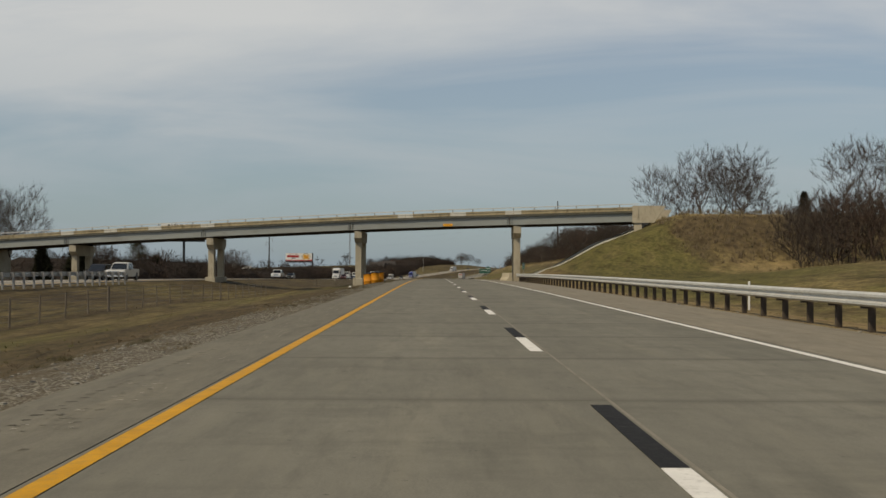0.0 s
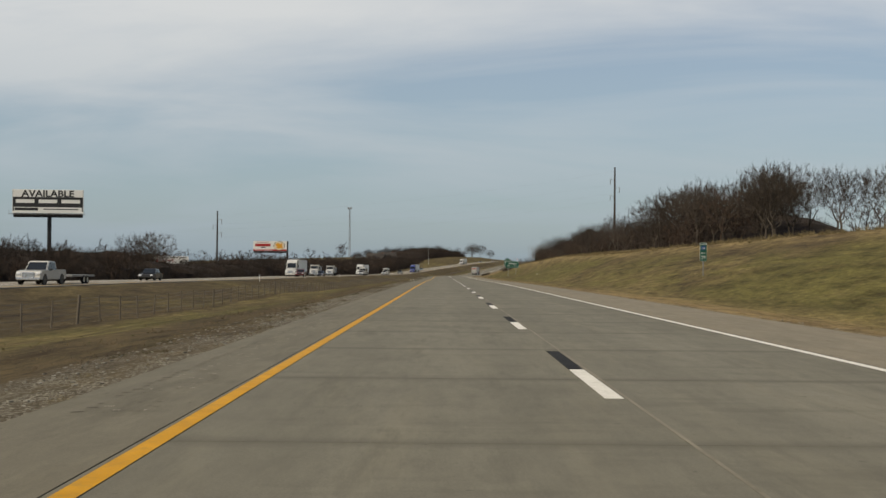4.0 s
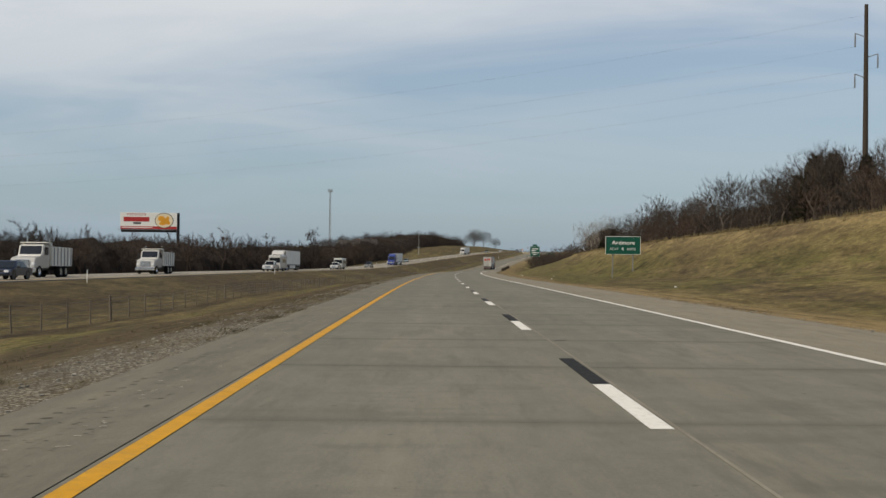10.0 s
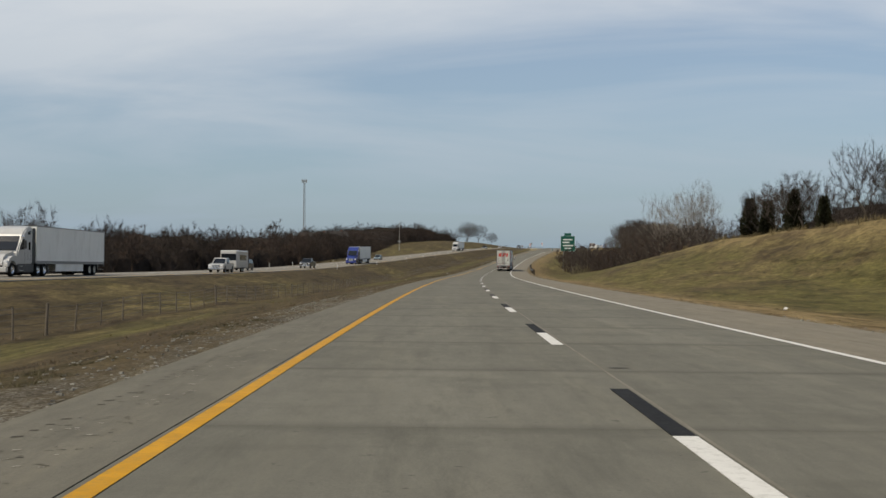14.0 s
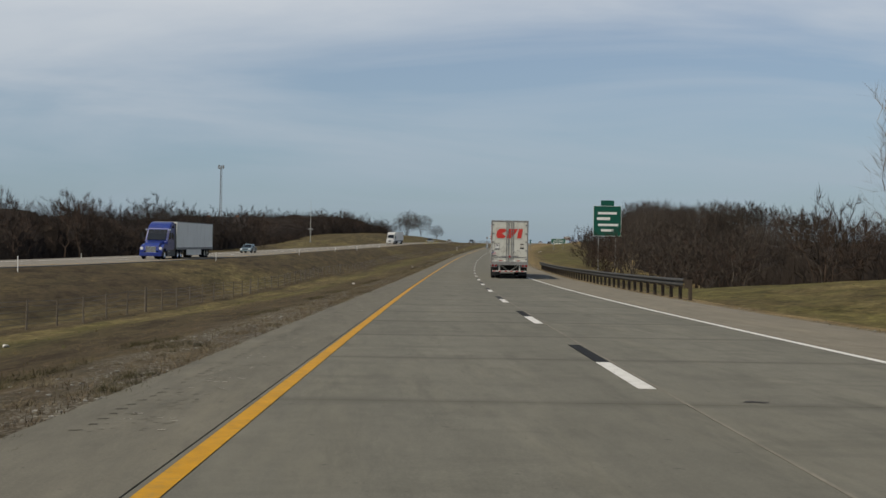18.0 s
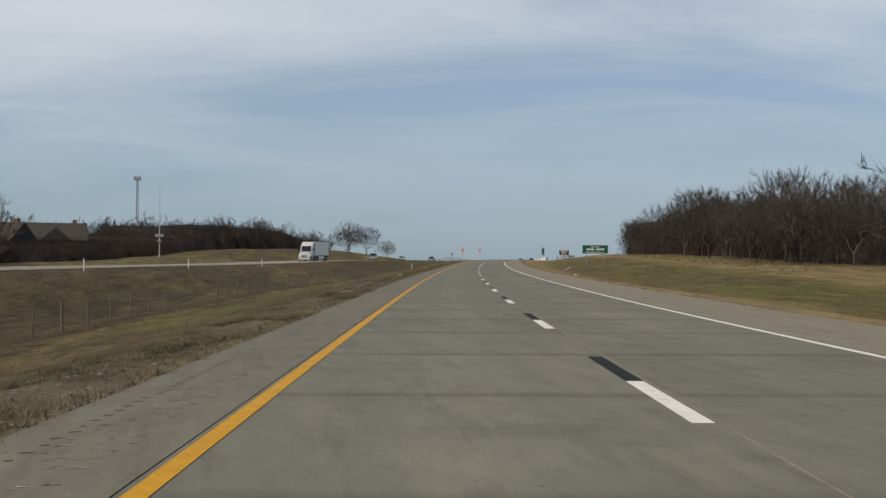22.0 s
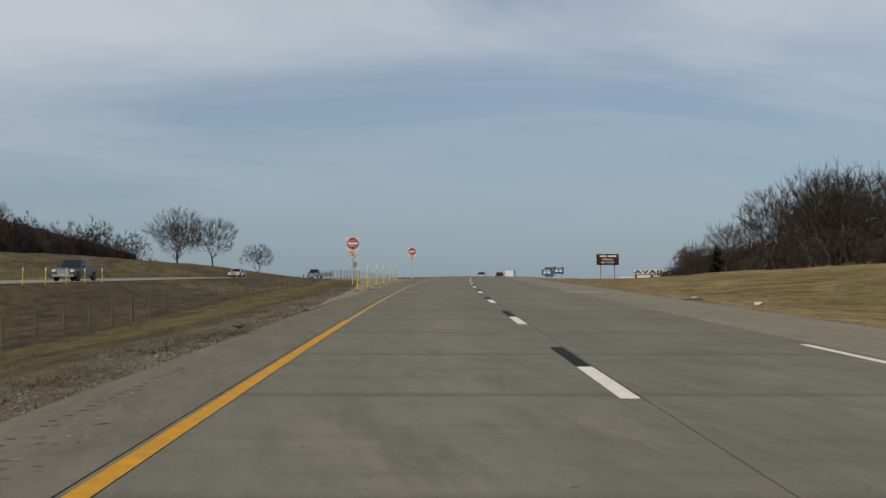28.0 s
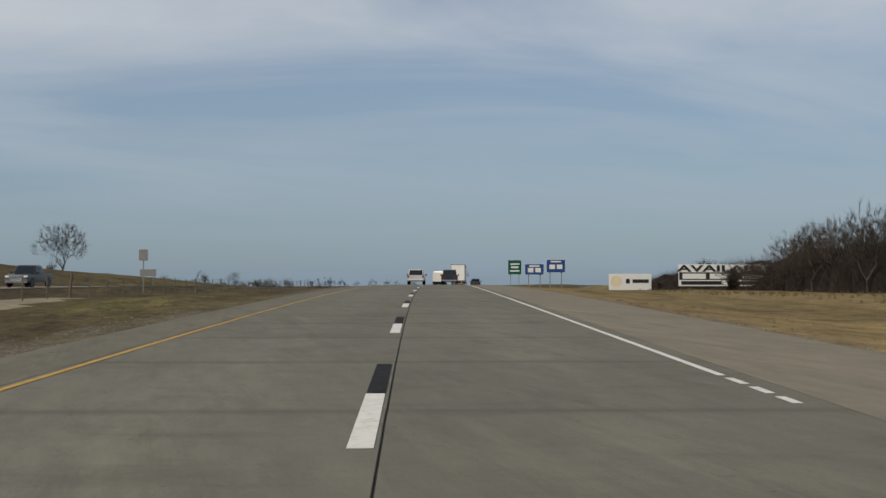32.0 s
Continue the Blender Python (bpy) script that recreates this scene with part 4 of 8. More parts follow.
def guardrail(label, s0, s1, u, top=0.74, rail=M["steel"], rusty=False):
    t = thing("guardrail", label, "guardrail", onroad((s0 + s1) / 2, u, 0))
    inv = t.matrix_basis.inverted()
    posts = np.arange(s0, s1, 1.905)
    for a in np.arange(s0, s1 - 0.1, 3.81):
        b = min(a + 3.83, s1)
        vs, k = [], len(WBEAM)
        for s in (a, b):
            for off, dz in WBEAM:
                vs.append(inv @ road(s, u + off, top - 0.155 + dz))
        for s in (a, b):
            for off, dz in WBEAM:
                vs.append(inv @ road(s, u + off + 0.006, top - 0.155 + dz))
        fs = [(i, i + 1, k + i + 1, k + i) for i in range(k - 1)] + [(2 * k + i, 3 * k + i, 3 * k + i + 1, 2 * k + i + 1) for i in range(k - 1)] + [(i, 2 * k + i, 2 * k + i + 1, i + 1) for i in range(k - 1)] + [(0, k, 3 * k, 2 * k), (k - 1, 3 * k - 1, 4 * k - 1, 2 * k - 1)]
        pymesh("rail_panel", vs, fs, rail, t)
    for s in posts:
        g = ground(s, u + 0.2)
        bm = bmesh.new()
        box(bm, 0.16, 0.3, -0.05, 0.05, min(g, 0) - 0.35, top - 0.03, 0.005)
        box(bm, 0.008, 0.16, -0.06, 0.06, top - 0.36, top - 0.03)
        p = part("post", bm, M["dull_steel"] if not rusty else M["dark_post"], t)
        p.matrix_basis = inv @ onroad(float(s), u, 0)
    return t


guardrail("galvanised W-beam guardrail on dark posts before the overpass", -75, 113.2, 7.5, rusty=True)
guardrail("dark weathered W-beam guardrail along the wooded dip", 664, 748, 7.6, rail=M["dark_rail"], rusty=True)
guardrail("galvanised W-beam guardrail beside the bridge over the median", 60, 96, -30.0)

# ---- wire fence along the median ----
fence = thing("median_fence", "post and wire fence along the grass median", "fence", onground(600, -19))
finv = fence.matrix_basis.inverted()
fs_ = np.concatenate([np.arange(8, 108, 3.4), np.arange(150, 1250, 3.45)])
bm = bmesh.new()
tube(bm, (0, 0, -0.3), (0, 0, 1.22), 0.042, 0.038, 6)
box(bm, -0.03, 0.03, -0.012, 0.012, 1.2, 1.26)
pm = part("fence_post", bm, M["grey_wood"], fence, "")
post_me = pm.data
bm = bmesh.new()
tube(bm, (0, 0, -0.3), (0, 0, 1.35), 0.07, 0.065, 8)
pm2 = part("fence_post", bm, M["grey_wood"], fence, "thicker round timber post")
big_me = pm2.data
firsts = [pm, pm2]


def fence_u(s):
    return -19.0 + 0.25 * math.sin(s * 0.013)


tops = []
for i, s in enumerate(fs_):
    s = float(s)
    o = firsts.pop(0) if i < 2 else new("fence_post", big_me if i % 9 == 4 else post_me)
    o.parent = fence
    o.matrix_basis = finv @ onground(s, fence_u(s)) @ pose(0, 0, 0, random.uniform(-3, 3), random.uniform(-3, 3), random.uniform(0, 360))
    tops.append((s, o))
vs, fc = [], []
for h in (0.25, 0.5, 0.75, 0.98, 1.17):
    for s0, s1 in zip(fs_[:-1], fs_[1:]):
        if s1 - s0 > 6:
            continue
        a, b = road(s0, fence_u(s0), ground(s0, fence_u(s0)) + h), road(s1, fence_u(s1), ground(s1, fence_u(s1)) + h)
        k = len(vs)
        for p in (a, b):
            p = finv @ p
            vs += [p + Vector((0, 0, 0.011)), p + Vector((0.009, 0, -0.007)), p + Vector((-0.009, 0, -0.007))]
        fc += [(k, k + 1, k + 4, k + 3), (k + 1, k + 2, k + 5, k + 4), (k + 2, k, k + 3, k + 5)]
pymesh("fence_wire", vs, fc, M["fence_wire"], fence)

# ---- road signs ----


def sign_panel(bm, w, h, z, r=0.08, y=0.0, t=0.02):
    pts = []
    for cx, cz, a0 in ((w / 2 - r, h / 2 - r, 0), (-w / 2 + r, h / 2 - r, 90), (-w / 2 + r, -h / 2 + r, 180), (w / 2 - r, -h / 2 + r, 270)):
        for k in range(4):
            a = radians(a0 + 30 * k)
            pts.append((cx + r * math.cos(a), z + cz + r * math.sin(a)))
    return prism(bm, pts, y, y + t, "y")


def bars(parent, material, rows, y, name="lettering_bar"):
    """Unreadable or private writing as plain bars: rows of (x, z, width, height)."""
    for x, z, w, h in rows:
        part(name, boxes((x - w / 2, x + w / 2, y - 0.006, y, z - h / 2, z + h / 2)), material, parent)


def road_sign(name, label, m, w, h, z, sheet, legs=(), leg_low=(), border=True, leg_w=0.11):
    """A sheet sign that faces -y; z is the height of its middle."""
    t = thing(name, label, "road sign", m)
    face = part("panel", sign_panel(bmesh.new(), w, h, z), M["white_sign"] if border else sheet, t)
    if border:
        part("face", sign_panel(bmesh.new(), w - 0.08, h - 0.08, z, 0.06, -0.006, 0.005), sheet, face)
    for x, lo in zip(legs, leg_low):
        bm = bmesh.new()
        box(bm, x - leg_w / 2, x + leg_w / 2, 0.03, 0.04, lo - 0.3, z + h / 2 - 0.05)
        box(bm, x - leg_w / 2, x + leg_w / 2, 0.15, 0.16, lo - 0.3, z + h / 2 - 0.05)
        box(bm, x - 0.008, x + 0.008, 0.04, 0.15, lo - 0.3, z + h / 2 - 0.05)
        part("post", bm, M["dull_steel"], t)
        part("bracket", boxes((x - 0.09, x + 0.09, 0.0, 0.05, z - h / 2 - 0.09, z - h / 2 + 0.06)), M["black_plastic"], t)
    return t, face


def low(s, u):
    return ground(s, u)


# town sign
S, U = 467.3, 18.95
t, face = road_sign("town_sign", "green guide sign reading Ardmore next 4 exits", onroad(S, U, 0, 2), 4.0, 2.05, 3.72, M["green_sign"], (-1.15, 1.15), (low(S, U - 1.15), low(S, U + 1.15)))
letters("Ardmore", 0.62, face, M["white_sign"], 0.05, -0.012, 4.02, squash=1.12, bold=0.015)
letters("NEXT", 0.36, face, M["white_sign"], -1.0, -0.012, 3.3, squash=1.05)
letters("4", 0.55, face, M["white_sign"], -0.05, -0.012, 3.32)
letters("EXITS", 0.36, face, M["white_sign"], 0.95, -0.012, 3.3, squash=1.05)
# exit sign in the dip
S, U = 762.0, 16.9
t, face = road_sign("exit_sign", "green exit guide sign with white writing", onroad(S, U, 0, 2), 3.6, 3.9, 5.9, M["green_sign"], (-1.1, 1.1), (low(S, U - 1.1), low(S, U + 1.1)))
bars(face, M["white_sign"], [(0, 6.9, 2.4, 0.3), (-0.5, 6.2, 1.7, 0.35), (0.1, 5.4, 2.6, 0.3), (0, 4.7, 1.6, 0.3)], -0.008)
tab = part("exit_tab", sign_panel(bmesh.new(), 1.7, 0.7, 8.2), M["green_sign"], face)
# memorial sign
S, U = 924.0, 17.3
t, face = road_sign("memorial_sign", "green memorial highway sign with white writing", onroad(S, U, 0, 2), 3.95, 1.33, 2.5, M["green_sign"], (-1.3, 1.3), (low(S, U - 1.3), low(S, U + 1.3)))
letters("Specialist", 0.36, face, M["white_sign"], 0, -0.012, 2.88, squash=1.05)
bars(face, M["white_sign"], [(-0.75, 2.5, 1.15, 0.2), (0.75, 2.5, 1.3, 0.2)], -0.008)
letters("Memorial Highway", 0.34, face, M["white_sign"], 0, -0.012, 2.1, squash=1.05)


def mile_sign(s, u, z):
    t = thing("mile_marker", "narrow green mile marker sign on a steel post", "road sign", onroad(s, u, 0, 2))
    face = part("panel", sign_panel(bmesh.new(), 0.46, 1.22, z), M["white_sign"], t)
    part("face", sign_panel(bmesh.new(), 0.43, 1.19, z, 0.05, -0.006, 0.005), M["green_sign"], face)
    letters("NORTH", 0.11, face, M["white_sign"], 0, -0.012, z + 0.5)
    shield = part("route_shield", boxes((-0.13, 0.13, -0.012, -0.007, z + 0.14, z + 0.4)), M["blue_sign"], face, "small blue route shield")
    letters("35", 0.17, shield, M["white_sign"], 0, -0.018, z + 0.25)
    letters("MILE", 0.13, face, M["white_sign"], 0, -0.012, z - 0.08)
    letters("29", 0.3, face, M["white_sign"], 0, -0.012, z - 0.38)
    bm = bmesh.new()
    lo = low(s, u)
    box(bm, -0.03, 0.03, 0.02, 0.05, lo - 0.3, z + 0.6)
    part("post", bm, M["dull_steel"], t)


mile_sign(929.5, 9.65, 2.15)
mile_sign(205.5, 15.5, 2.55)
# coliseum sign
S, U = 1115.5, 18.4
t, face = road_sign("attraction_sign", "brown attraction sign for a coliseum on steel posts", onroad(S, U, 0, 2), 3.2, 1.62, 2.34, M["brown_sign"], (-0.95, 0.95), (low(S, U - 0.95), low(S, U + 0.95)))
bars(face, M["white_sign"], [(-0.62, 2.8, 0.95, 0.22), (0.62, 2.8, 1.15, 0.22)], -0.008)
letters("Coliseum", 0.37, face, M["white_sign"], 0, -0.012, 2.36, squash=1.05, bold=0.02)
letters("NEXT RIGHT", 0.33, face, M["white_sign"], 0, -0.012, 1.92, bold=0.02)


def no_entry(s, u, square, z=2.9):
    """Do-not-enter sign with a no-U-turn plate below."""
    t = thing("do_not_enter_sign", "red and white do not enter sign over a no U-turn plate", "road sign", onroad(s, u, 0, 3), "do not enter signs")
    lo = low(s, u)
    panel = part("panel", sign_panel(bmesh.new(), 0.86, 0.86, z, 0.05), M["white_sign"], t)
    bm = bmesh.new()
    bmesh.ops.create_cone(bm, cap_ends=True, segments=36, radius1=0.41, radius2=0.41, depth=0.006, matrix=Matrix.Translation((0, -0.005, z)) @ Matrix.Rotation(math.pi / 2, 4, "X"))
    part("red_disc", bm, M["red_sign"], panel)
    part("white_bar", boxes((-0.33, 0.33, -0.014, -0.009, z - 0.075, z + 0.075)), M["white_sign"], panel)
    letters("DO NOT", 0.17, panel, M["white_sign"], 0, -0.014, z + 0.19)
    letters("ENTER", 0.17, panel, M["white_sign"], 0, -0.014, z - 0.2)
    z2 = z - 0.43 - 0.04 - 0.3
    plate = part("no_turn_plate", sign_panel(bmesh.new(), 0.58, 0.58, z2, 0.04), M["white_sign"], t)
    bm = bmesh.new()
    n = 32
    for r0, r1 in ((0.235, 0.27),):
        a = [bm.verts.new((r0 * math.cos(2 * math.pi * i / n), -0.007, z2 + r0 * math.sin(2 * math.pi * i / n))) for i in range(n)]
        b = [bm.verts.new((r1 * math.cos(2 * math.pi * i / n), -0.007, z2 + r1 * math.sin(2 * math.pi * i / n))) for i in range(n)]
        for i in range(n):
            bm.faces.new((a[i], a[(i + 1) % n], b[(i + 1) % n], b[i]))
    box(bm, -0.25, 0.25, -0.011, -0.006, -0.016, 0.016, m=Matrix.Translation((0, 0, z2)) @ Matrix.Rotation(radians(45), 4, "Y"))
    part("red_ring", bm, M["red_sign"], plate)
    bm = bmesh.new()
    for i in range(10):
        a0, a1 = math.pi * i / 10, math.pi * (i + 1) / 10
        q = [bm.verts.new((0.03 + r * math.cos(a), -0.005, z2 + 0.05 + r * math.sin(a))) for r, a in ((0.06, a0), (0.105, a0), (0.105, a1), (0.06, a1))]
        bm.faces.new(q)
    box(bm, 0.09, 0.135, -0.006, -0.003, z2 - 0.16, z2 + 0.05)
    box(bm, -0.075, -0.03, -0.006, -0.003, z2 - 0.04, z2 + 0.05)
    prism(bm, [(-0.125, z2 - 0.04), (0.02, z2 - 0.04), (-0.052, z2 - 0.15)], -0.006, -0.003, "y")
    part("turn_arrow", bm, M["black_ink"], plate)
    part("post", tube(bmesh.new(), (0, 0.05, lo - 0.4), (0, 0.05, z + 0.4), 0.035, 0.035, 8), M["steel"], t)


no_entry(1037.5, -8.1, True, 2.7)
no_entry(1083.0, -6.5, True, 2.85)


def back_sign(s, u, w, h, z, name="sign_back"):
    t = thing("turned_sign", "grey back of a road sign facing the far carriageway", "road sign", onroad(s, u, 0, 0))
    part("panel", sign_panel(bmesh.new(), w, h, z), M["dull_steel"], t)
    lo = low(s, u)
    for x in ((-w * 0.3, w * 0.3) if w > 1.5 else (0,)):
        part("post", boxes((x - 0.05, x + 0.05, 0.02, 0.08, lo - 0.3, z + h / 2)), M["dull_steel"], t)


back_sign(1195, -34 + 6, 0.9, 1.1, 2.9)
back_sign(1260, -46.5, 2.6, 1.1, 2.0)
# exit guide signs beyond the crest
S = 1236.0
for u, w, h, z in ((13.2, 2.6, 1.5, 2.1), (16.1, 2.6, 1.8, 2.55)):
    t, face = road_sign("services_sign", "blue services sign with square logo panels", onroad(S, u, 0, 2), w, h, z, M["blue_sign"], (-w * 0.3, w * 0.3), (low(S, u - 0.8), low(S, u + 0.8)))
    bars(face, M["white_sign"], [(-0.5, z - 0.1, 0.75, 0.6), (0.5, z - 0.1, 0.75, 0.6), (0.0, z + h / 2 - 0.3, 1.4, 0.2)], -0.008, "logo_panel")
S, U = 1330.0, 13.2
t, face = road_sign("guide_sign", "green exit guide sign with white writing", onroad(S, U, 0, 2), 3.0, 3.2, 4.6, M["green_sign"], (-0.9, 0.9), (low(S, U - 0.9), low(S, U + 0.9)))
bars(face, M["white_sign"], [(0, 5.3, 2.0, 0.3), (0, 4.6, 1.6, 0.4), (0, 3.8, 2.0, 0.3)], -0.008)

# ---- flexible posts at the turnout ----


def flex_post(s, u, lean=0.0, h=1.3):
    t = thing("flexible_post", "yellow flexible marker post with a white sleeve on a black foot", "marker post", onground(s, u) @ pose(0, 0, 0, 0, lean, 0), "yellow marker posts")
    bm = bmesh.new()
    box(bm, -0.029, 0.029, -0.02, 0.02, 0.03, h, 0.01)
    part("post", bm, M["post_yellow"], t)
    part("sleeve", boxes((-0.035, 0.035, -0.026, 0.026, h - 0.24, h + 0.01), bevel=0.01), M["white_sign"], t)
    part("foot", ring(bmesh.new(), [(0.24, -0.06), (0.23, 0.01), (0.15, 0.05), (0.06, 0.1)]), M["black_plastic"], t)


for s in (1014.6, 1020.9, 1027.2, 1033.4, 1039.4, 1046.2):
    flex_post(s, -5.72, random.uniform(-0.5, 3.5))
flex_post(1064.8, -5.4, 11, 0.85)
for s in (948, 952, 956, 960.5, 965, 969, 973, 977, 981, 985):
    flex_post(s + 66, -29.8, random.uniform(-2, 2))


def delineator(s, u):
    t = thing("delineator", "thin white roadside delineator post", "marker post", onground(s, u), "roadside delineators")
    part("post", boxes((-0.035, 0.035, -0.015, 0.015, -0.2, 1.0), bevel=0.006), M["white_sign"], t)
    part("reflector", boxes((-0.03, 0.03, -0.022, -0.016, 0.86, 0.96)), M["lamp_clear"], t)


for s in (32,):
    delineator(s, 9.6)
for s in (300, 355, 430, 520, 690, 745, 800, 838, 868, 905):
    delineator(s, -29.6)
for s in (700, 722, 745, 770, 795):
    delineator(s, -45.2)
delineator(955, -13.0)

# ---- billboards ----


def billboard(name, label, s, u, w, h, zmid, turn=0.0, pole_x=0.0, base=-1.0):
    t = thing(name, label, "billboard", onroad(s, u, 0, turn))
    panel = part("panel", boxes((-w / 2, w / 2, 0, 0.12, zmid - h / 2, zmid + h / 2), bevel=0.02), M["white_sign"], t)
    bm = bmesh.new()
    for x in np.linspace(-w / 2 + 0.6, w / 2 - 0.6, 7):
        box(bm, x - 0.06, x + 0.06, 0.13, 0.3, zmid - h / 2 - 0.3, zmid + h / 2)
    box(bm, -w / 2 + 0.2, w / 2 - 0.2, 0.15, 0.6, zmid - h / 2 - 0.95, zmid - h / 2 - 0.05)
    part("frame", bm, M["black_plastic"], t)
    bm = bmesh.new()
    box(bm, -w / 2 - 0.5, w / 2 + 0.5, -1.1, 0.0, zmid - h / 2 - 0.3, zmid - h / 2 - 0.22)
    for x in np.linspace(-w / 2 - 0.4, w / 2 + 0.4, 9):
        box(bm, x - 0.03, x + 0.03, -1.1, -1.04, zmid - h / 2 - 0.3, zmid - h / 2 + 0.55 if abs(x) > w / 2 else zmid - h / 2 - 0.2)
    part("catwalk", bm, M["dull_steel"], t)
    part("pole", tube(bmesh.new(), (pole_x, 0.7, base - 1), (pole_x, 0.7, zmid + (h / 2 if abs(pole_x) > w * 0.3 else -h / 2)), 0.45, 0.45, 14), M["black_plastic"], t)
    return t, panel


B0 = ground(376, -89)
t, panel = billboard("billboard", "black and white billboard on a steel pole reading AVAILABLE", 377, -89.4, 15.3, 5.2, 16.1, 6, 0.2, B0)
part("black_band", boxes((-7.55, 7.55, -0.012, -0.004, 13.9, 18.6)), M["black_ink"], panel)
part("white_band", boxes((-7.5, 7.5, -0.02, -0.013, 17.05, 18.6)), M["white_sign"], panel)
letters("AVAILABLE", 2.0, panel, M["black_ink"], 0, -0.03, 17.75, squash=1.15, bold=0.03)
bars(panel, M["white_sign"], [(-4.9, 16.1, 4.0, 0.8), (0.0, 16.1, 4.0, 0.8), (4.9, 16.1, 4.0, 0.8)], -0.02)
bars(panel, M["white_sign"], [(0, 14.35, 14.6, 0.9)], -0.02)
bars(panel, M["black_ink"], [(-4.6, 14.35, 5.0, 0.6), (2.8, 14.35, 7.5, 0.22)], -0.03)

t, panel = billboard("billboard", "restaurant billboard with red lettering and a round dish of food", 648, -92.0, 15.8, 4.6, 13.3, 8, 8.1, ground(648, -85))
orange, cream = M["orange_sign"], surface("cream_print", (0.7, 0.6, 0.42), 0.1, 1, 20, 0.5, 0)
bars(panel, M["red_sign"], [(0, 11.35, 15.7, 0.75)], -0.006, "red_band")
bars(panel, M["red_sign"], [(-3.4, 13.7, 7.2, 1.3), (-3.4, 15.1, 5.2, 0.5)], -0.008, "lettering_bar")
bars(panel, M["white_sign"], [(-3.4, 15.1, 4.8, 0.3), (-3.2, 11.4, 8.5, 0.2)], -0.012)
bars(panel, M["black_ink"], [(-3.2, 12.6, 2.2, 0.5)], -0.012)
bm = bmesh.new()
bmesh.ops.create_cone(bm, cap_ends=True, segments=32, radius1=2.15, radius2=2.15, depth=0.02, matrix=Matrix.Translation((4.3, -0.012, 13.4)) @ Matrix.Diagonal((1.22, 1, 1, 1)) @ Matrix.Rotation(math.pi / 2, 4, "X"))
part("plate_rim", bm, M["black_ink"], panel)
bm = bmesh.new()
bmesh.ops.create_cone(bm, cap_ends=True, segments=32, radius1=2.0, radius2=2.0, depth=0.02, matrix=Matrix.Translation((4.3, -0.022, 13.4)) @ Matrix.Diagonal((1.22, 1, 1, 1)) @ Matrix.Rotation(math.pi / 2, 4, "X"))
part("dish", bm, cream, panel, "round picture of orange food")
for fx, fz, fr, sq in ((3.6, 13.9, 0.8, 1.3), (4.6, 13.2, 0.9, 1.2), (5.3, 14.0, 0.6, 0.8), (3.9, 12.6, 0.55, 1.8), (5.5, 12.7, 0.5, 1.0)):
    bm = bmesh.new()
    bmesh.ops.create_cone(bm, cap_ends=True, segments=14, radius1=fr, radius2=fr * 0.9, depth=0.012, matrix=Matrix.Translation((fx, -0.04, fz)) @ Matrix.Diagonal((sq, 1, 1, 1)) @ Matrix.Rotation(math.pi / 2, 4, "X"))
    part("food_shape", bm, orange, panel)

# low board among the trees
t, panel = billboard("billboard", "low white repair shop board with red and black writing", 490.7, -91.3, 11.2, 2.8, 4.3, 3, 0.0, ground(490, -91))
bars(panel, M["black_ink"], [(-4.2, 5.3, 1.7, 0.36), (-1.9, 5.3, 2.2, 0.36), (0.5, 5.3, 1.8, 0.36), (1.9, 5.3, 0.6, 0.36), (3.8, 5.3, 2.6, 0.36), (-1.8, 3.25, 4.6, 0.4)], -0.006)
part("arrow", prism(bmesh.new(), [(-5.4, 4.3), (-4.1, 4.9), (-4.1, 3.7)], -0.02, -0.004, "y"), M["red_sign"], panel, "red arrow")
letters("REPAIR", 1.15, panel, M["red_sign"], -0.9, -0.01, 4.3, squash=1.1)
bm = prism(bmesh.new(), [(2.7, 3.0), (5.5, 3.0)] + [(4.1 + 1.4 * math.cos(a), 3.45 + 1.4 * math.sin(a)) for a in np.linspace(0, math.pi, 14)], -0.02, -0.004, "y")
part("round_emblem", bm, M["black_ink"], panel)
bars(panel, M["white_sign"], [(4.1, 4.2, 1.2, 0.3), (4.1, 3.4, 1.9, 0.32)], -0.026)


def ground_board(name, label, s, u, w, h, z0, turn):
    t = thing(name, label, "billboard", onroad(s, u, 0, turn))
    lo = ground(s, u)
    panel = part("panel", boxes((-w / 2, w / 2, 0, 0.08, z0, z0 + h), bevel=0.015), M["white_sign"], t)
    for x in np.linspace(-w / 2 + 0.5, w / 2 - 0.5, max(2, int(w / 3))):
        part("post", boxes((x - 0.1, x + 0.1, 0.09, 0.29, lo - 0.5, z0 + h)), M["wood"], t)
    return t, panel


t, panel = ground_board("billboard", "low black and white billboard reading AVAILABLE beside the trees", 1256, 43.5, 14.6, 3.3, -0.1, 4)
part("black_band", boxes((-7.2, 7.2, -0.01, -0.004, 0.85, 2.0)), M["black_ink"], panel)
letters("AVAILABLE", 1.35, panel, M["black_ink"], 0.0, -0.02, 2.55, squash=2.25, bold=0.03)
bars(panel, M["white_sign"], [(-4.9, 1.42, 3.6, 0.8), (-0.4, 1.42, 4.2, 0.8), (4.6, 1.42, 4.2, 0.8)], -0.02)
bars(panel, M["black_ink"], [(-3.8, 0.4, 6.2, 0.55), (3.2, 0.4, 6.0, 0.5)], -0.02)
t, panel = ground_board("billboard", "faded white restaurant board with a tan emblem", 1372, 43.0, 11.0, 4.2, 0.0, 6)
bars(panel, M["white_sign"], [(0, 2.1, 10.8, 4.0)], -0.004, "white_face")
bm = bmesh.new()
bmesh.ops.create_cone(bm, cap_ends=True, segments=24, radius1=1.5, radius2=1.5, depth=0.01, matrix=Matrix.Translation((-3.6, -0.02, 2.2)) @ Matrix.Rotation(math.pi / 2, 4, "X"))
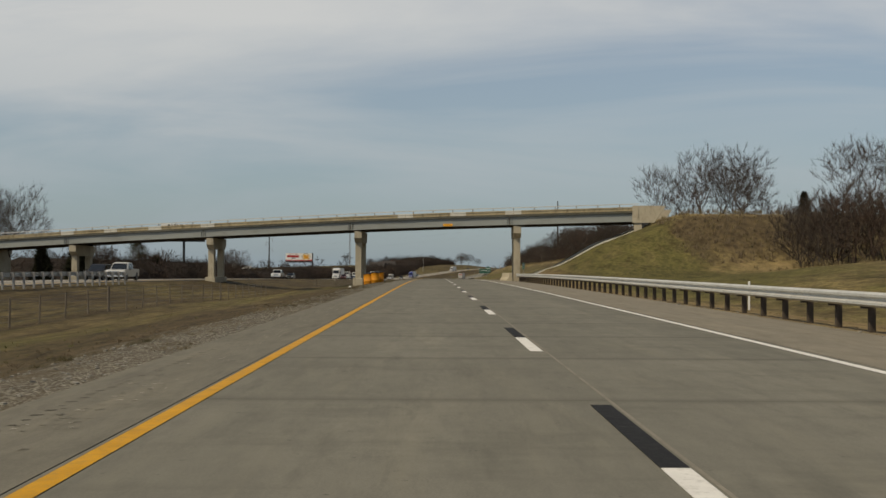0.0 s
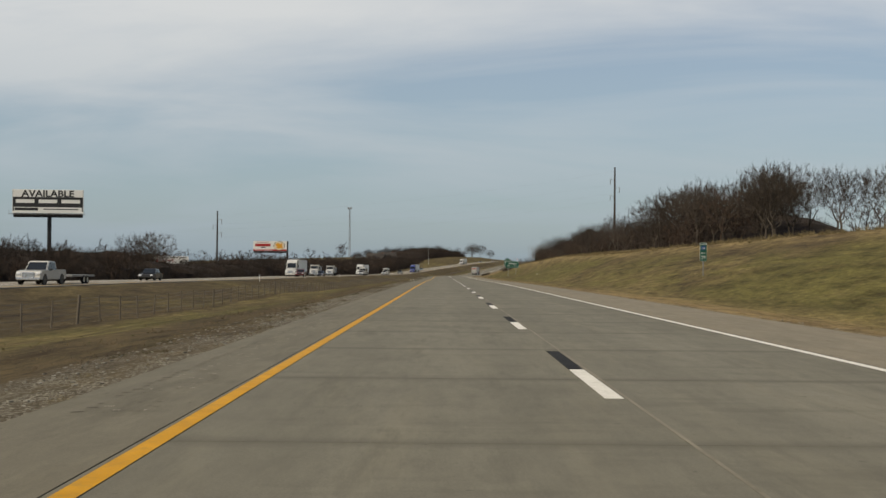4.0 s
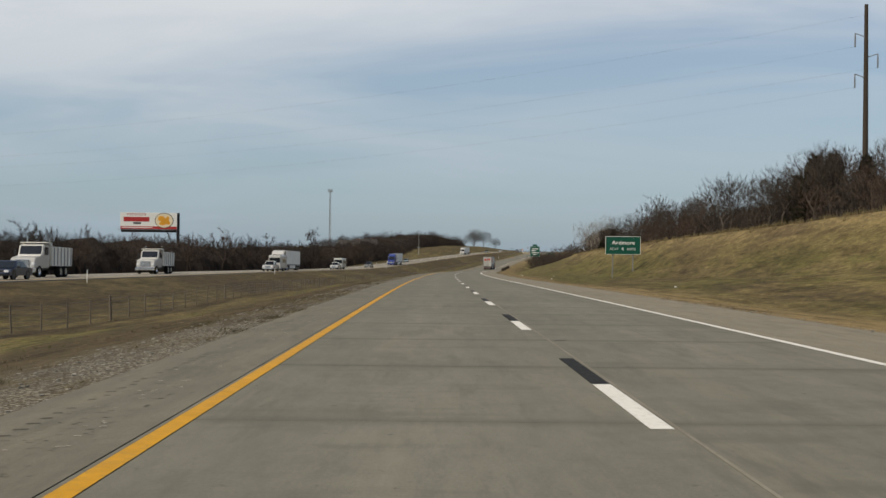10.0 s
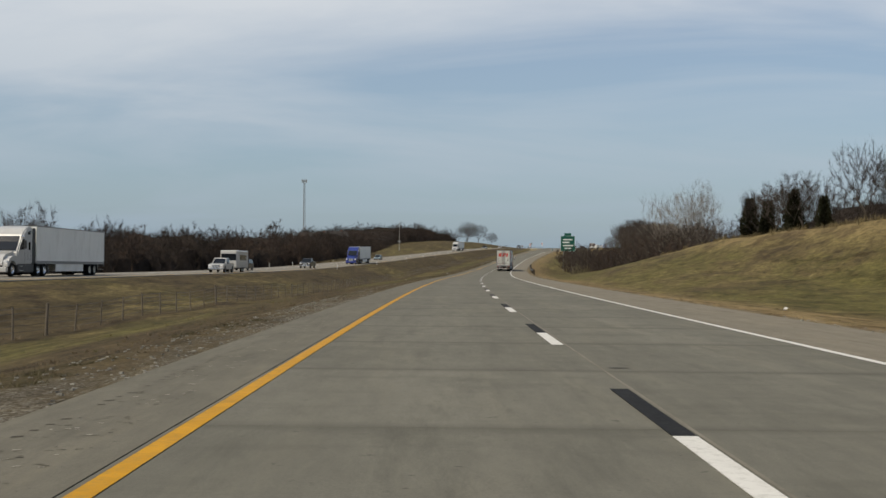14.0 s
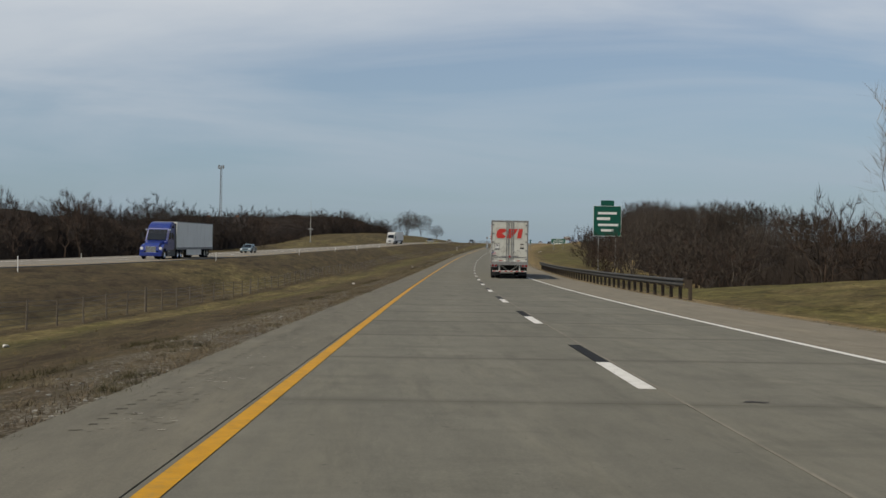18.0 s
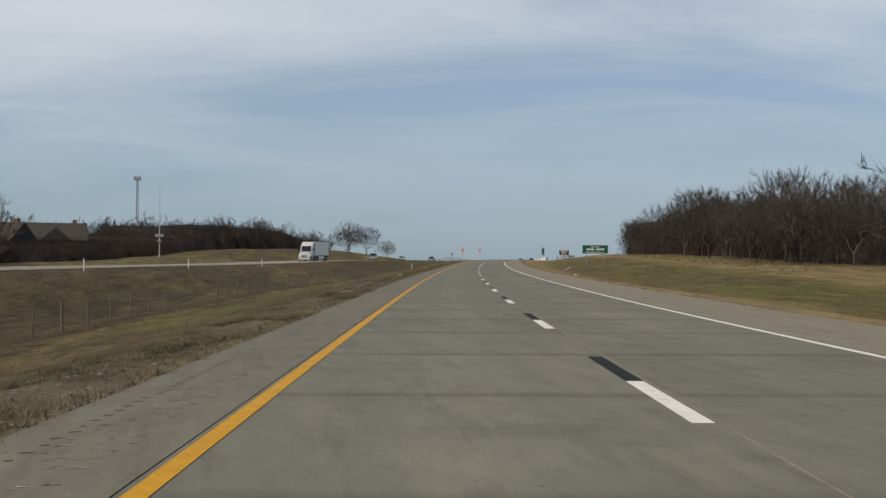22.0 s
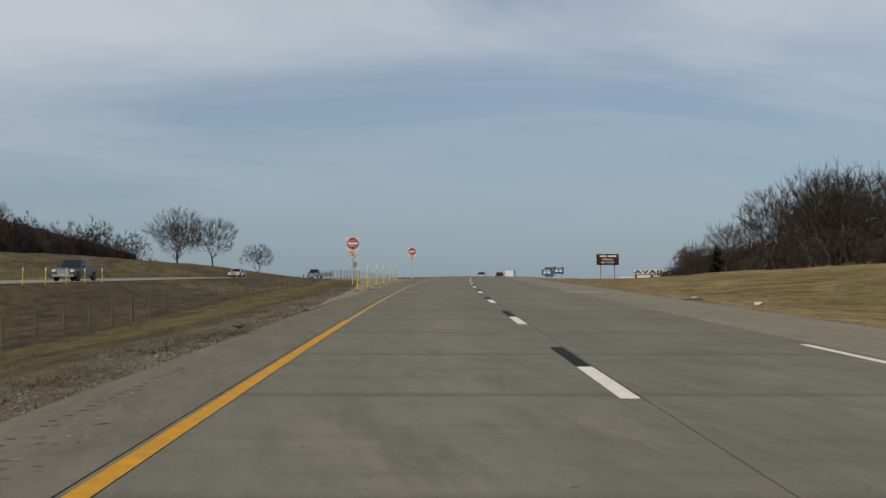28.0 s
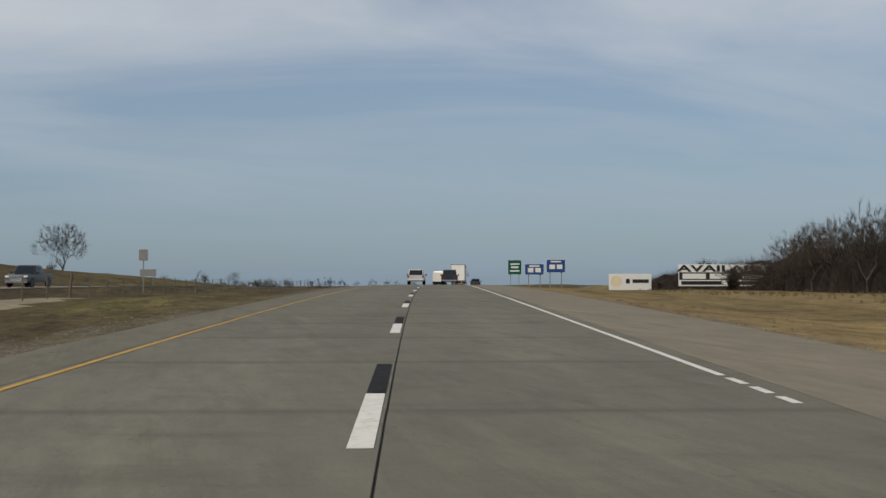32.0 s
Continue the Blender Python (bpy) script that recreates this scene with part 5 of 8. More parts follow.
part("round_emblem", bm, cream, panel)
bars(panel, M["black_ink"], [(-0.6, 2.3, 1.0, 1.2), (2.7, 2.3, 4.2, 0.9)], -0.02)

# ---- power poles, mast, lamp ----


def power_pole(s, u, top, r, arms):
    t = thing("power_pole", "tall dark transmission pole with insulator arms", "utility pole", onroad(s, u, 0, 0), "transmission poles")
    lo = ground(s, u)
    part("pole", tube(bmesh.new(), (0, 0, lo - 1), (0, 0, top), r, r * 0.55, 12), M["wood"], t)
    for z, x in arms:
        bm = bmesh.new()
        tube(bm, (0, 0, top - z), (x, 0, top - z + 0.5), 0.06, 0.05, 6)
        arm = part("arm", bm, M["dull_steel"], t)
        bm = bmesh.new()
        tube(bm, (x, 0, top - z - 1.3), (x, 0, top - z + 0.5), 0.07, 0.07, 6)
        for k in range(7):
            tube(bm, (x, 0, top - z - 1.2 + k * 0.2), (x, 0, top - z - 1.13 + k * 0.2), 0.13, 0.13, 8)
        part("insulator", bm, M["dull_steel"], arm)
    return t


power_pole(483.3, 52.1, 35.1, 0.42, ((4.2, -1.4), (6.8, 1.5), (9.4, -1.4)))
power_pole(517, -82.5, 22.2, 0.4, ((3.4, 1.5), (5.2, -1.5), (8.0, 1.5)))
spans = thing("power_lines", "thin overhead power lines slung between two poles", "power line", onroad(500, 0, 0))
sinv = spans.matrix_basis.inverted()
for (za, xa), (zb, xb) in (((0.1, 0), (0.1, 0)), ((4.2, -1.4), (3.4, 1.5)), ((6.8, 1.5), (5.2, -1.5)), ((9.4, -1.4), (8.0, 1.5))):
    a, b = road(483.3, 52.1 + xa, 35.1 - za - 1.2), road(517, -82.5 + xb, 22.2 - zb - 1.2)
    pts = [sinv @ (a.lerp(b, i / 24) - Vector((0, 0, 4 * 2.2 * (i / 24) * (1 - i / 24)))) for i in range(25)]
    vs = [p + o for p in pts for o in (Vector((0, 0.004, 0.007)), Vector((0, 0.004, -0.005)), Vector((0, -0.008, 0)))]
    pymesh("wire", vs, [(3 * i + k, 3 * i + (k + 1) % 3, 3 * i + 3 + (k + 1) % 3, 3 * i + 3 + k) for i in range(24) for k in range(3)], M["wire"], spans)
# far mast
mast_at = Vector((-132.7, 1667.0, 0))
mast = thing("cell_mast", "tall slim grey lattice phone mast above the woods", "mast", Matrix.Translation(mast_at))
bm = bmesh.new()
for k in range(3):
    a = 2 * math.pi * k / 3
    tube(bm, (1.6 * math.cos(a), 1.6 * math.sin(a), -5), (0.8 * math.cos(a), 0.8 * math.sin(a), 74), 0.3, 0.22, 5)
part("legs", bm, M["dull_steel"], mast)
bm = bmesh.new()
for i in range(26):
    z0, z1 = 3 * i - 4, 3 * i - 1
    r0, r1 = 1.6 - 0.8 * z0 / 74, 1.6 - 0.8 * z1 / 74
    for k in range(3):
        a, b = 2 * math.pi * k / 3, 2 * math.pi * (k + 1) / 3
        tube(bm, (r0 * math.cos(a), r0 * math.sin(a), z0), (r1 * math.cos(b), r1 * math.sin(b), z1), 0.12, 0.12, 4)
part("bracing", bm, M["dull_steel"], mast)
for k in range(9):
    a = 2 * math.pi * k / 9
    part("antenna", boxes((2.6 * math.cos(a) - 0.25, 2.6 * math.cos(a) + 0.25, 2.6 * math.sin(a) - 0.25, 2.6 * math.sin(a) + 0.25, 73.5, 76.8)), M["dull_steel"], mast)
part("antenna_ring", boxes((-2.6, 2.6, -0.15, 0.15, 74.6, 74.9), (-0.15, 0.15, -2.6, 2.6, 74.6, 74.9)), M["dull_steel"], mast)
# weather mast beside the far carriageway
S, U = 946, -56.5
wm = thing("sensor_mast", "slim grey roadside mast with a sensor box", "mast", onroad(S, U, 0))
part("pole", tube(bmesh.new(), (0, 0, ground(S, U) - 0.5), (0, 0, 13.6), 0.09, 0.04, 8), M["steel"], wm)
part("sensor_box", boxes((-0.75, 0.75, -0.2, 0.2, 4.6, 5.1), (-0.3, 0.3, -0.25, 0.25, 3.7, 4.1), bevel=0.03), M["dull_steel"], wm)
part("base_cabinet", boxes((-0.25, 0.25, -0.25, 0.25, ground(S, U) - 0.2, 1.3), bevel=0.03), M["dull_steel"], wm)

# ---- trees ----


class Plant:
    """Collects tapered limbs and fine twigs."""

    def __init__(self, seed):
        self.r = random.Random(seed)
        self.tv, self.tf, self.cv, self.cf = [], [], [], []

    def limb(self, pts, r0, r1, sides, crown):
        vs, fs = (self.cv, self.cf) if crown else (self.tv, self.tf)
        k0 = len(vs)
        n = len(pts)
        for i, p in enumerate(pts):
            d = (pts[min(i + 1, n - 1)] - pts[max(i - 1, 0)]).normalized()
            a = d.orthogonal().normalized()
            b = d.cross(a)
            r = r0 + (r1 - r0) * i / (n - 1)
            for k in range(sides):
                w = 2 * math.pi * k / sides
                vs.append(p + a * (r * math.cos(w)) + b * (r * math.sin(w)))
        for i in range(n - 1):
            for k in range(sides):
                q = k0 + i * sides
                fs.append((q + k, q + (k + 1) % sides, q + sides + (k + 1) % sides, q + sides + k))

    def twig(self, p, d, length, w):
        a = d.cross(Vector((self.r.uniform(-1, 1), self.r.uniform(-1, 1), self.r.uniform(-1, 1)))).normalized() * w
        k = len(self.cv)
        self.cv += [p - a, p + a, p + d * length + Vector((0, 0, length * 0.1))]
        self.cf.append((k, k + 1, k + 2))

    def way(self, d, spread, lift=0.0):
        r = self.r
        v = d + Vector((r.gauss(0, spread), r.gauss(0, spread), r.gauss(0, spread) + lift))
        return v.normalized()

    def branch(self, p, d, length, radius, depth, top, twigs, wig=0.18, kids=(3, 5), tw=0.012):
        r = self.r
        n = 4 if depth == top else 3
        pts = [p]
        for i in range(n):
            d = self.way(d, wig, 0.06)
            pts.append(pts[-1] + d * (length / n))
        self.limb(pts, radius, radius * (0.55 if depth > 0 else 0.35), 6 if depth == top else (4 if depth == top - 1 else 3), depth < top - 1)
        if depth == 0:
            for _ in range(twigs):
                q = pts[r.randrange(1, n + 1)].lerp(pts[r.randrange(0, n)], r.random() * 0.6)
                self.twig(q, self.way(d, 0.55, 0.1), length * r.uniform(0.35, 0.85), tw)
            return
        for _ in range(r.randint(*kids)):
            i = r.randint(1, n)
            self.branch(pts[i], self.way(d, 0.62, 0.14), length * r.uniform(0.55, 0.8), radius * r.uniform(0.4, 0.6), depth - 1, top, twigs, wig, kids, tw)
        self.branch(pts[-1], self.way(d, 0.25, 0.1), length * 0.72, radius * 0.55, depth - 1, top, twigs, wig, kids, tw)


def crown_tree(seed, h, wide=0.42, bole=0.22, n=220, twigs=6, tw=0.011, girth=0.017, stems=1, bark=True, low=0.3, loose=0.012):
    """A bare tree: limbs grow from the bole to points of a domed crown and end in sprays of thin twigs."""
    p = Plant(seed)
    r = np.random.RandomState(seed)
    nodes, parent = [], []
    for k in range(stems):
        a, q = r.uniform(0, 2 * math.pi), (0 if stems == 1 else r.uniform(0, 0.3 * wide * h))
        lean = r.normal(0, 0.05, 2)
        for i in range(5):
            z = (-0.03 + (bole + 0.03) * i / 4) * h
            nodes.append(np.array([q * math.cos(a) + lean[0] * z, q * math.sin(a) + lean[1] * z, z]))
            parent.append(-1 if i == 0 else len(nodes) - 2)
    pts = []
    while len(pts) < n:
        d = r.normal(0, 1, 3)
        d /= np.linalg.norm(d)
        rad = r.uniform(0, 1) ** 0.45
        lump = 1 + 0.16 * math.sin(3 * math.atan2(d[1], d[0]) + seed) + 0.12 * math.sin(5 * d[2] + 2 * d[0] + seed)
        c = d * rad * lump * np.array([wide, wide, 0.5 - low / 2]) * h + np.array([0, 0, (0.5 + low / 2) * h])
        if c[2] > bole * h * 0.75 and c[2] < h * 1.03:
            pts.append(c)
    base = np.array([0, 0, bole * h])
    pts.sort(key=lambda c: np.linalg.norm(c - base))
    far = [0.0] * len(nodes)
    for c in pts:
        arr = np.array(nodes)
        dd = arr - c
        gap = np.sqrt((dd ** 2).sum(1))
        cost = gap + 0.5 * np.maximum(0, dd[:, 2]) + 0.55 * np.array(far)
        j = int(np.argmin(cost))
        mid = (nodes[j] + c) / 2 + r.normal(0, 0.05, 3) * np.linalg.norm(c - nodes[j]) + np.array([0, 0, 0.03 * h * 0.2])
        if np.linalg.norm(c - nodes[j]) > 0.09 * h:
            nodes.append(mid)
            parent.append(j)
            far.append(far[j] + float(gap[j]) / 2)
            j = len(nodes) - 1
        far.append(far[j] + float(np.linalg.norm(c - nodes[j])))
        nodes.append(c)
        parent.append(j)
    load = [1] * len(nodes)
    for i in range(len(nodes) - 1, -1, -1):
        if parent[i] >= 0:
            load[parent[i]] += load[i]
    r0 = h * girth / math.sqrt(max(load))
    vec = [Vector(q) for q in nodes]
    for i, j in enumerate(parent):
        if j < 0:
            continue
        ra, rb = r0 * math.sqrt(min(load[j], load[i] * 1.5)), r0 * math.sqrt(load[i])
        d = vec[i] - vec[j]
        if ra > 0.05 * h / 9:
            p.limb([vec[j], vec[i]], ra, rb, 6 if ra > 0.1 else 4, not bark)
        else:
            ra, rb = max(ra * 0.7, tw * 0.55), max(rb * 0.7, tw * 0.4)
            s = d.cross(Vector(r.normal(0, 1, 3))).normalized()
            k = len(p.cv)
            p.cv += [vec[j] - s * ra, vec[j] + s * ra, vec[i] + s * rb, vec[i] - s * rb]
            p.cf.append((k, k + 1, k + 2, k + 3))
        if load[i] <= 4:
            d = d.normalized()
            out = (vec[i] - Vector((0, 0, bole * h))).normalized()
            for _ in range(twigs):
                q = vec[j].lerp(vec[i], p.r.uniform(0.2, 1)) + Vector((p.r.gauss(0, loose), p.r.gauss(0, loose), p.r.gauss(0, loose))) * h
                p.twig(q, p.way(d * 0.5 + out * 0.6, 0.42, 0.14), h * p.r.uniform(0.05, 0.12), tw)
    return p


def cedar(seed, h, wide=0.3, clumps=900):
    p = Plant(seed)
    r = p.r
    p.limb([Vector((0, 0, -0.3)), Vector((0.03 * h, 0, h * 0.5)), Vector((0, 0, h * 0.97))], h * 0.025, 0.01, 6, False)
    for _ in range(clumps):
        z = h * (0.03 + 0.95 * r.random() ** 1.3)
        a = r.uniform(0, 2 * math.pi)
        rad = wide * h * (1 - z / h) ** 0.75 * (0.75 + 0.35 * math.sin(3 * a + z * 2.2)) * r.uniform(0.45, 1.05)
        c = Vector((rad * math.cos(a), rad * math.sin(a), z))
        d = Vector((math.cos(a), math.sin(a), r.uniform(0.1, 0.9))).normalized()
        for _ in range(3):
            p.twig(c, p.way(d, 0.5, 0.1), h * r.uniform(0.08, 0.15), h * 0.016)
    return p


def pine(seed, h):
    p = Plant(seed)
    r = p.r
    pts = [Vector((0, 0, -0.3)), Vector((0.2, 0, h * 0.4)), Vector((0, 0.2, h * 0.75)), Vector((0.1, 0, h))]
    p.limb(pts, h * 0.02, 0.03, 7, False)
    for _ in range(44):
        z = h * r.uniform(0.45, 1.0)
        a = r.uniform(0, 2 * math.pi)
        ln = h * r.uniform(0.08, 0.26) * (1.25 - z / h)
        tip = Vector((ln * math.cos(a), ln * math.sin(a), z + ln * 0.25))
        p.limb([Vector((0, 0, z - 0.2)), tip], 0.05, 0.02, 3, False)
        for _ in range(70):
            c = tip.lerp(Vector((0, 0, z)), r.random() * 0.5) + Vector((r.gauss(0, 0.5), r.gauss(0, 0.5), r.gauss(0, 0.35)))
            p.twig(c, p.way(Vector((0, 0, 1)), 0.8), r.uniform(0.3, 0.6), 0.07)
    return p


def plant_thing(p, name, label, category, bark, leaf, group=""):
    t = thing(name, label, category, Matrix.Translation((0, -600, -60)), group)
    if p.tv:
        pymesh("trunk", p.tv, p.tf, bark, t, smooth=True)
    pymesh("crown", p.cv, p.cf, leaf, t)
    return t


def moved(t, m, k):
    t.matrix_basis = m
    t.scale = (k, k, k)
    return t


class Grove:
    """Prototype plants; the first use of each is the prototype itself."""

    def __init__(self, protos):
        self.protos, self.used = protos, [False] * len(protos)

    def put(self, i, s, u, k, sink=0.1):
        m = onground(s, u, random.uniform(0, 360), sink)
        if not self.used[i]:
            self.used[i] = True
            return moved(self.protos[i], m, k)
        c = copy_thing(self.protos[i], m)
        c.matrix_basis = m @ Matrix.Diagonal((k, k, k, 1))
        return c


TREES = Grove([plant_thing(crown_tree(11 + i, 9.5, (0.4, 0.46, 0.36, 0.43, 0.4)[i], 0.16, 310, 7, 0.014, 0.015, loose=0.003), "bare_tree", "leafless grey-brown winter tree on the grassy bank", "tree", M["bark"], M["twig"], "roadside trees") for i in range(5)])
BUSH = Grove([plant_thing(crown_tree(40 + i, 4.6, (0.55, 0.65, 0.5, 0.6)[i], 0.1, 110, 8, 0.013, 0.011, 5, False, 0.12, 0.008), "bare_bush", "dense leafless reddish-brown roadside bush", "bush", M["bark"], M["twig_red"] if i % 2 else M["twig"], "roadside bushes") for i in range(4)])
CEDAR = Grove([plant_thing(cedar(60 + i, 6.0, (0.27, 0.32, 0.29)[i], 1000), "cedar_tree", "dark green eastern red cedar among bare trees", "tree", M["bark"], M["cedar"], "cedars") for i in range(3)])
TALL = Grove([plant_thing(crown_tree(75 + i, 20.0, 0.25, 0.28, 400, 6, 0.011, 0.013, loose=0.002), "cottonwood_tree", "tall pale leafless cottonwood tree", "tree", M["twig_pale"], M["twig_pale"], "cottonwoods") for i in range(3)])
BIG = Grove([plant_thing(crown_tree(85 + i, 14.0, 0.5, 0.16, 800, 9, 0.015, 0.016, loose=0.002), "large_bare_tree", "large spreading leafless oak", "tree", M["bark"], M["twig"], "large trees") for i in range(3)])
pt = plant_thing(pine(90, 15.0), "pine_tree", "tall scruffy pine beyond the far carriageway", "tree", M["bark"], M["pine"])
pt.matrix_basis = onground(330, -92.5)

rt = random.Random(5)
# bank beyond the overpass and along the cutting
for k in range(120):
    s = rt.uniform(286, 640)
    u = 34 + rt.random() ** 1.4 * 24
    TREES.put(rt.randrange(5), s, u, rt.uniform(0.95, 1.15) if s < 335 else rt.uniform(0.62, 0.9))
for k in range(28):
    s = rt.uniform(286, 352)
    TREES.put(rt.randrange(5), s, 36 + rt.random() ** 1.3 * 24, rt.uniform(0.9, 1.12) * (1.0 if s < 325 else 0.85))
for k in range(110):
    s = rt.uniform(284, 650)
    u = 31.5 + rt.random() ** 1.3 * 22
    BUSH.put(rt.randrange(4), s, u, rt.uniform(0.7, 1.2))
for s, u, k in ((468, 43, 1.25), (471, 41.5, 1.15), (474, 43, 1.3), (466, 46, 1.1), (478, 42, 1.0), (622, 34, 1.0), (619, 35.5, 0.9), (603, 34.5, 0.85), (592, 34.5, 0.6)):
    CEDAR.put(rt.randrange(3), s, u, k)
# lone trees before the woods
for s, u, k in ((249, 40, 0.72), (245, 44, 0.66), (253, 46, 0.7), (221, 41, 0.66), (225, 45, 0.72), (216, 46, 0.62), (229, 50, 0.7)):
    TREES.put(rt.randrange(5), s, u, k)
# embankment at the overpass
for s, u, k in ((138, 28, 0.95), (136, 33, 1.1), (141, 37, 1.15), (131, 37, 1.0)):
    TREES.put(rt.randrange(5), s, u, k)
for s, u, k in ((85, 29, 1.1), (88, 31, 1.2), (84, 32, 1.3), (92, 32.5, 1.2), (80, 29.5, 1.0), (86, 30, 1.0), (90, 30, 1.0), (86, 34, 1.4), (89, 37, 1.4), (83, 36, 1.4), (80, 35, 1.3), (92, 40, 1.4), (95, 35, 1.2), (135, 31, 1.1), (139, 40, 1.2), (84, 30.5, 1.3), (86, 32, 1.4), (82, 32.5, 1.35), (88, 33.5, 1.45), (85, 35, 1.5), (82, 34, 1.4), (90, 35, 1.5)):
    BUSH.put(rt.randrange(4), s, u, k)
for s, u, k in ((150, 34, 1.0), (143, 40, 1.1), (156, 44, 1.15), (104, 52, 1.1), (96, 45, 1.0), (88, 55, 1.1), (112, 62, 1.0), (128, 68, 1.1)):
    TREES.put(rt.randrange(5), s, u, k)
for s, u, k in ((146, 36, 1.1), (140, 43, 1.0), (152, 48, 1.2), (120, 47, 0.8), (104, 46, 0.9), (92, 40, 1.25), (84, 38, 1.4), (78, 40, 1.5), (74, 36, 1.45), (70, 42, 1.5), (66, 37, 1.3), (62, 40, 1.5), (58, 36, 1.2), (250, 42, 0.9), (204, 46, 0.8), (222, 43, 0.9), (213, 48, 0.8)):
    BUSH.put(rt.randrange(4), s, u, k)
CEDAR.put(1, 118, 40.5, 0.5)
for s, u, k in ((109, 42, 0.85), (112, 46, 0.9), (107, 47, 0.8)):
    TREES.put(rt.randrange(5), s, u, k)
# wooded dip
for k in range(130):
    s = rt.uniform(655, 850)
    u = 17 + rt.random() ** 1.3 * 34 + max(0, (700 - s) * 0.25) + max(0, (s - 800) * 0.35)
    (TREES.put(rt.randrange(5), s, u, rt.uniform(0.75, 1.0)) if k % 3 == 0 and u > 30 else BUSH.put(rt.randrange(4), s, u, rt.uniform(1.0, 1.5)))
for s, u, k in ((703, 33.5, 0.84), (707, 36, 0.8), (693, 37, 0.88), (689, 39.5, 0.88), (698, 41, 0.84)):
    TALL.put(rt.randrange(3), s, u, k)
# woods behind the memorial sign
for k in range(75):
    s = rt.uniform(868, 1075)
    u = 38 + rt.random() ** 1.3 * 30 + max(0, (900 - s) * 0.3)
    (BIG.put(rt.randrange(3), s, u, rt.uniform(0.68, 0.92)) if k % 3 == 0 and s < 1020 else TREES.put(rt.randrange(5), s, u, rt.uniform(0.85, 1.35)))
for k in range(55):
    s = rt.uniform(865, 1110)
    BUSH.put(rt.randrange(4), s, 37 + rt.random() * 22 + max(0, (900 - s) * 0.3), rt.uniform(0.8, 1.3))
for k in range(105):
    s = rt.uniform(1075, 1240)
    u = 39 + (s - 1075) * 0.02 + rt.random() ** 1.3 * 22
    (TREES.put(rt.randrange(5), s, u, float(np.interp(s, (1075, 1120, 1150, 1180, 1240), (1.25, 1.2, 1.05, 0.85, 0.75))) * rt.uniform(0.87, 1.12)) if k % 3 else BUSH.put(rt.randrange(4), s, u, rt.uniform(0.9, 1.3)))
for s, u, k in ((1158, 41.5, 0.95), (1251, 43.4, 0.55)):
    CEDAR.put(rt.randrange(3), s, u, k)
for s, u, k in ((985, 44, 0.95), (992, 48, 1.0), (1000, 45, 0.98), (1008, 50, 0.92)):
    BIG.put(rt.randrange(3), s, u, k)
# lone trees on the far rise
for s, u, k in ((1251, 42.8, 0.8), (1249, 43.6, 0.9), (1252, 44.2, 0.9), (1247, 44.5, 0.95), (1251, 46.2, 1.0), (1249, 47.5, 1.0), (1252.5, 48.5, 1.0), (1250.5, 44.6, 0.85), (1248, 46, 0.95), (1252, 43, 0.6), (1245, 45, 0.9), (1238, 44, 0.9), (1230, 43.5, 1.0), (1220, 43, 1.0)):
    BUSH.put(rt.randrange(4), s, u, k)
BIG.put(0, 1232, -79, 1.05, 1.4)
BIG.put(1, 1248, -75, 1.0, 1.4)
BIG.put(2, 1240, -82, 0.9, 1.2)
BIG.put(0, 1310, -80, 0.75, 1.0)
TREES.put(0, 1214, -92, 0.9)
for k in range(34):
    s = rt.uniform(1420, 1640)
    (TREES if k % 3 else BUSH).put(rt.randrange(4), s, -70 - rt.random() * 50, rt.uniform(0.4, 0.65))
for k in range(36):
    s = rt.uniform(1290, 1620)
    (TREES if k % 3 else BUSH).put(rt.randrange(4), s, 48 + rt.random() * 50, rt.uniform(0.6, 0.95))
# beside the far carriageway near the overpass
BIG.put(1, 150, -63, 1.0)
BIG.put(2, 158, -70, 0.95)
for s, u, k in ((215, -70, 1.0), (236, -78, 1.1), (300, -85, 1.2), (318, -82, 1.1), (345, -93, 1.0)):
    TREES.put(rt.randrange(5), s, u, k)
for s, u, k in ((438, -80, 1.8), (445, -80, 1.9), (442, -85, 2.0), (434, -84, 1.8), (430, -78, 1.5), (436, -88, 1.9)):
    BUSH.put(1 + 2 * rt.randrange(2), s, u, k)
BIG.put(0, 446, -84, 0.92)
BIG.put(1, 437, -86, 0.9)
for s, u, k in ((398, -106, 1.15), (404, -109, 1.1), (470, -98, 0.95), (476, -104, 0.9), (620, -110, 0.9), (655, -92, 0.95), (668, -80, 0.95), (690, -72, 0.95), (722, -70, 1.0), (745, -66, 1.0), (790, -66, 1.0), (812, -60, 1.0), (835, -64, 0.95), (858, -66, 1.0), (1096, -90, 1.2), (1150, -92, 1.2), (580, -105, 0.8), (600, -112, 0.85)):
    TREES.put(rt.randrange(5), s, u, k)
for s, u, k in ((196, -66, 1.3), (203, -70, 1.35), (191, -72, 1.2), (275, -73, 1.1)):
    CEDAR.put(rt.randrange(3), s, u, k)


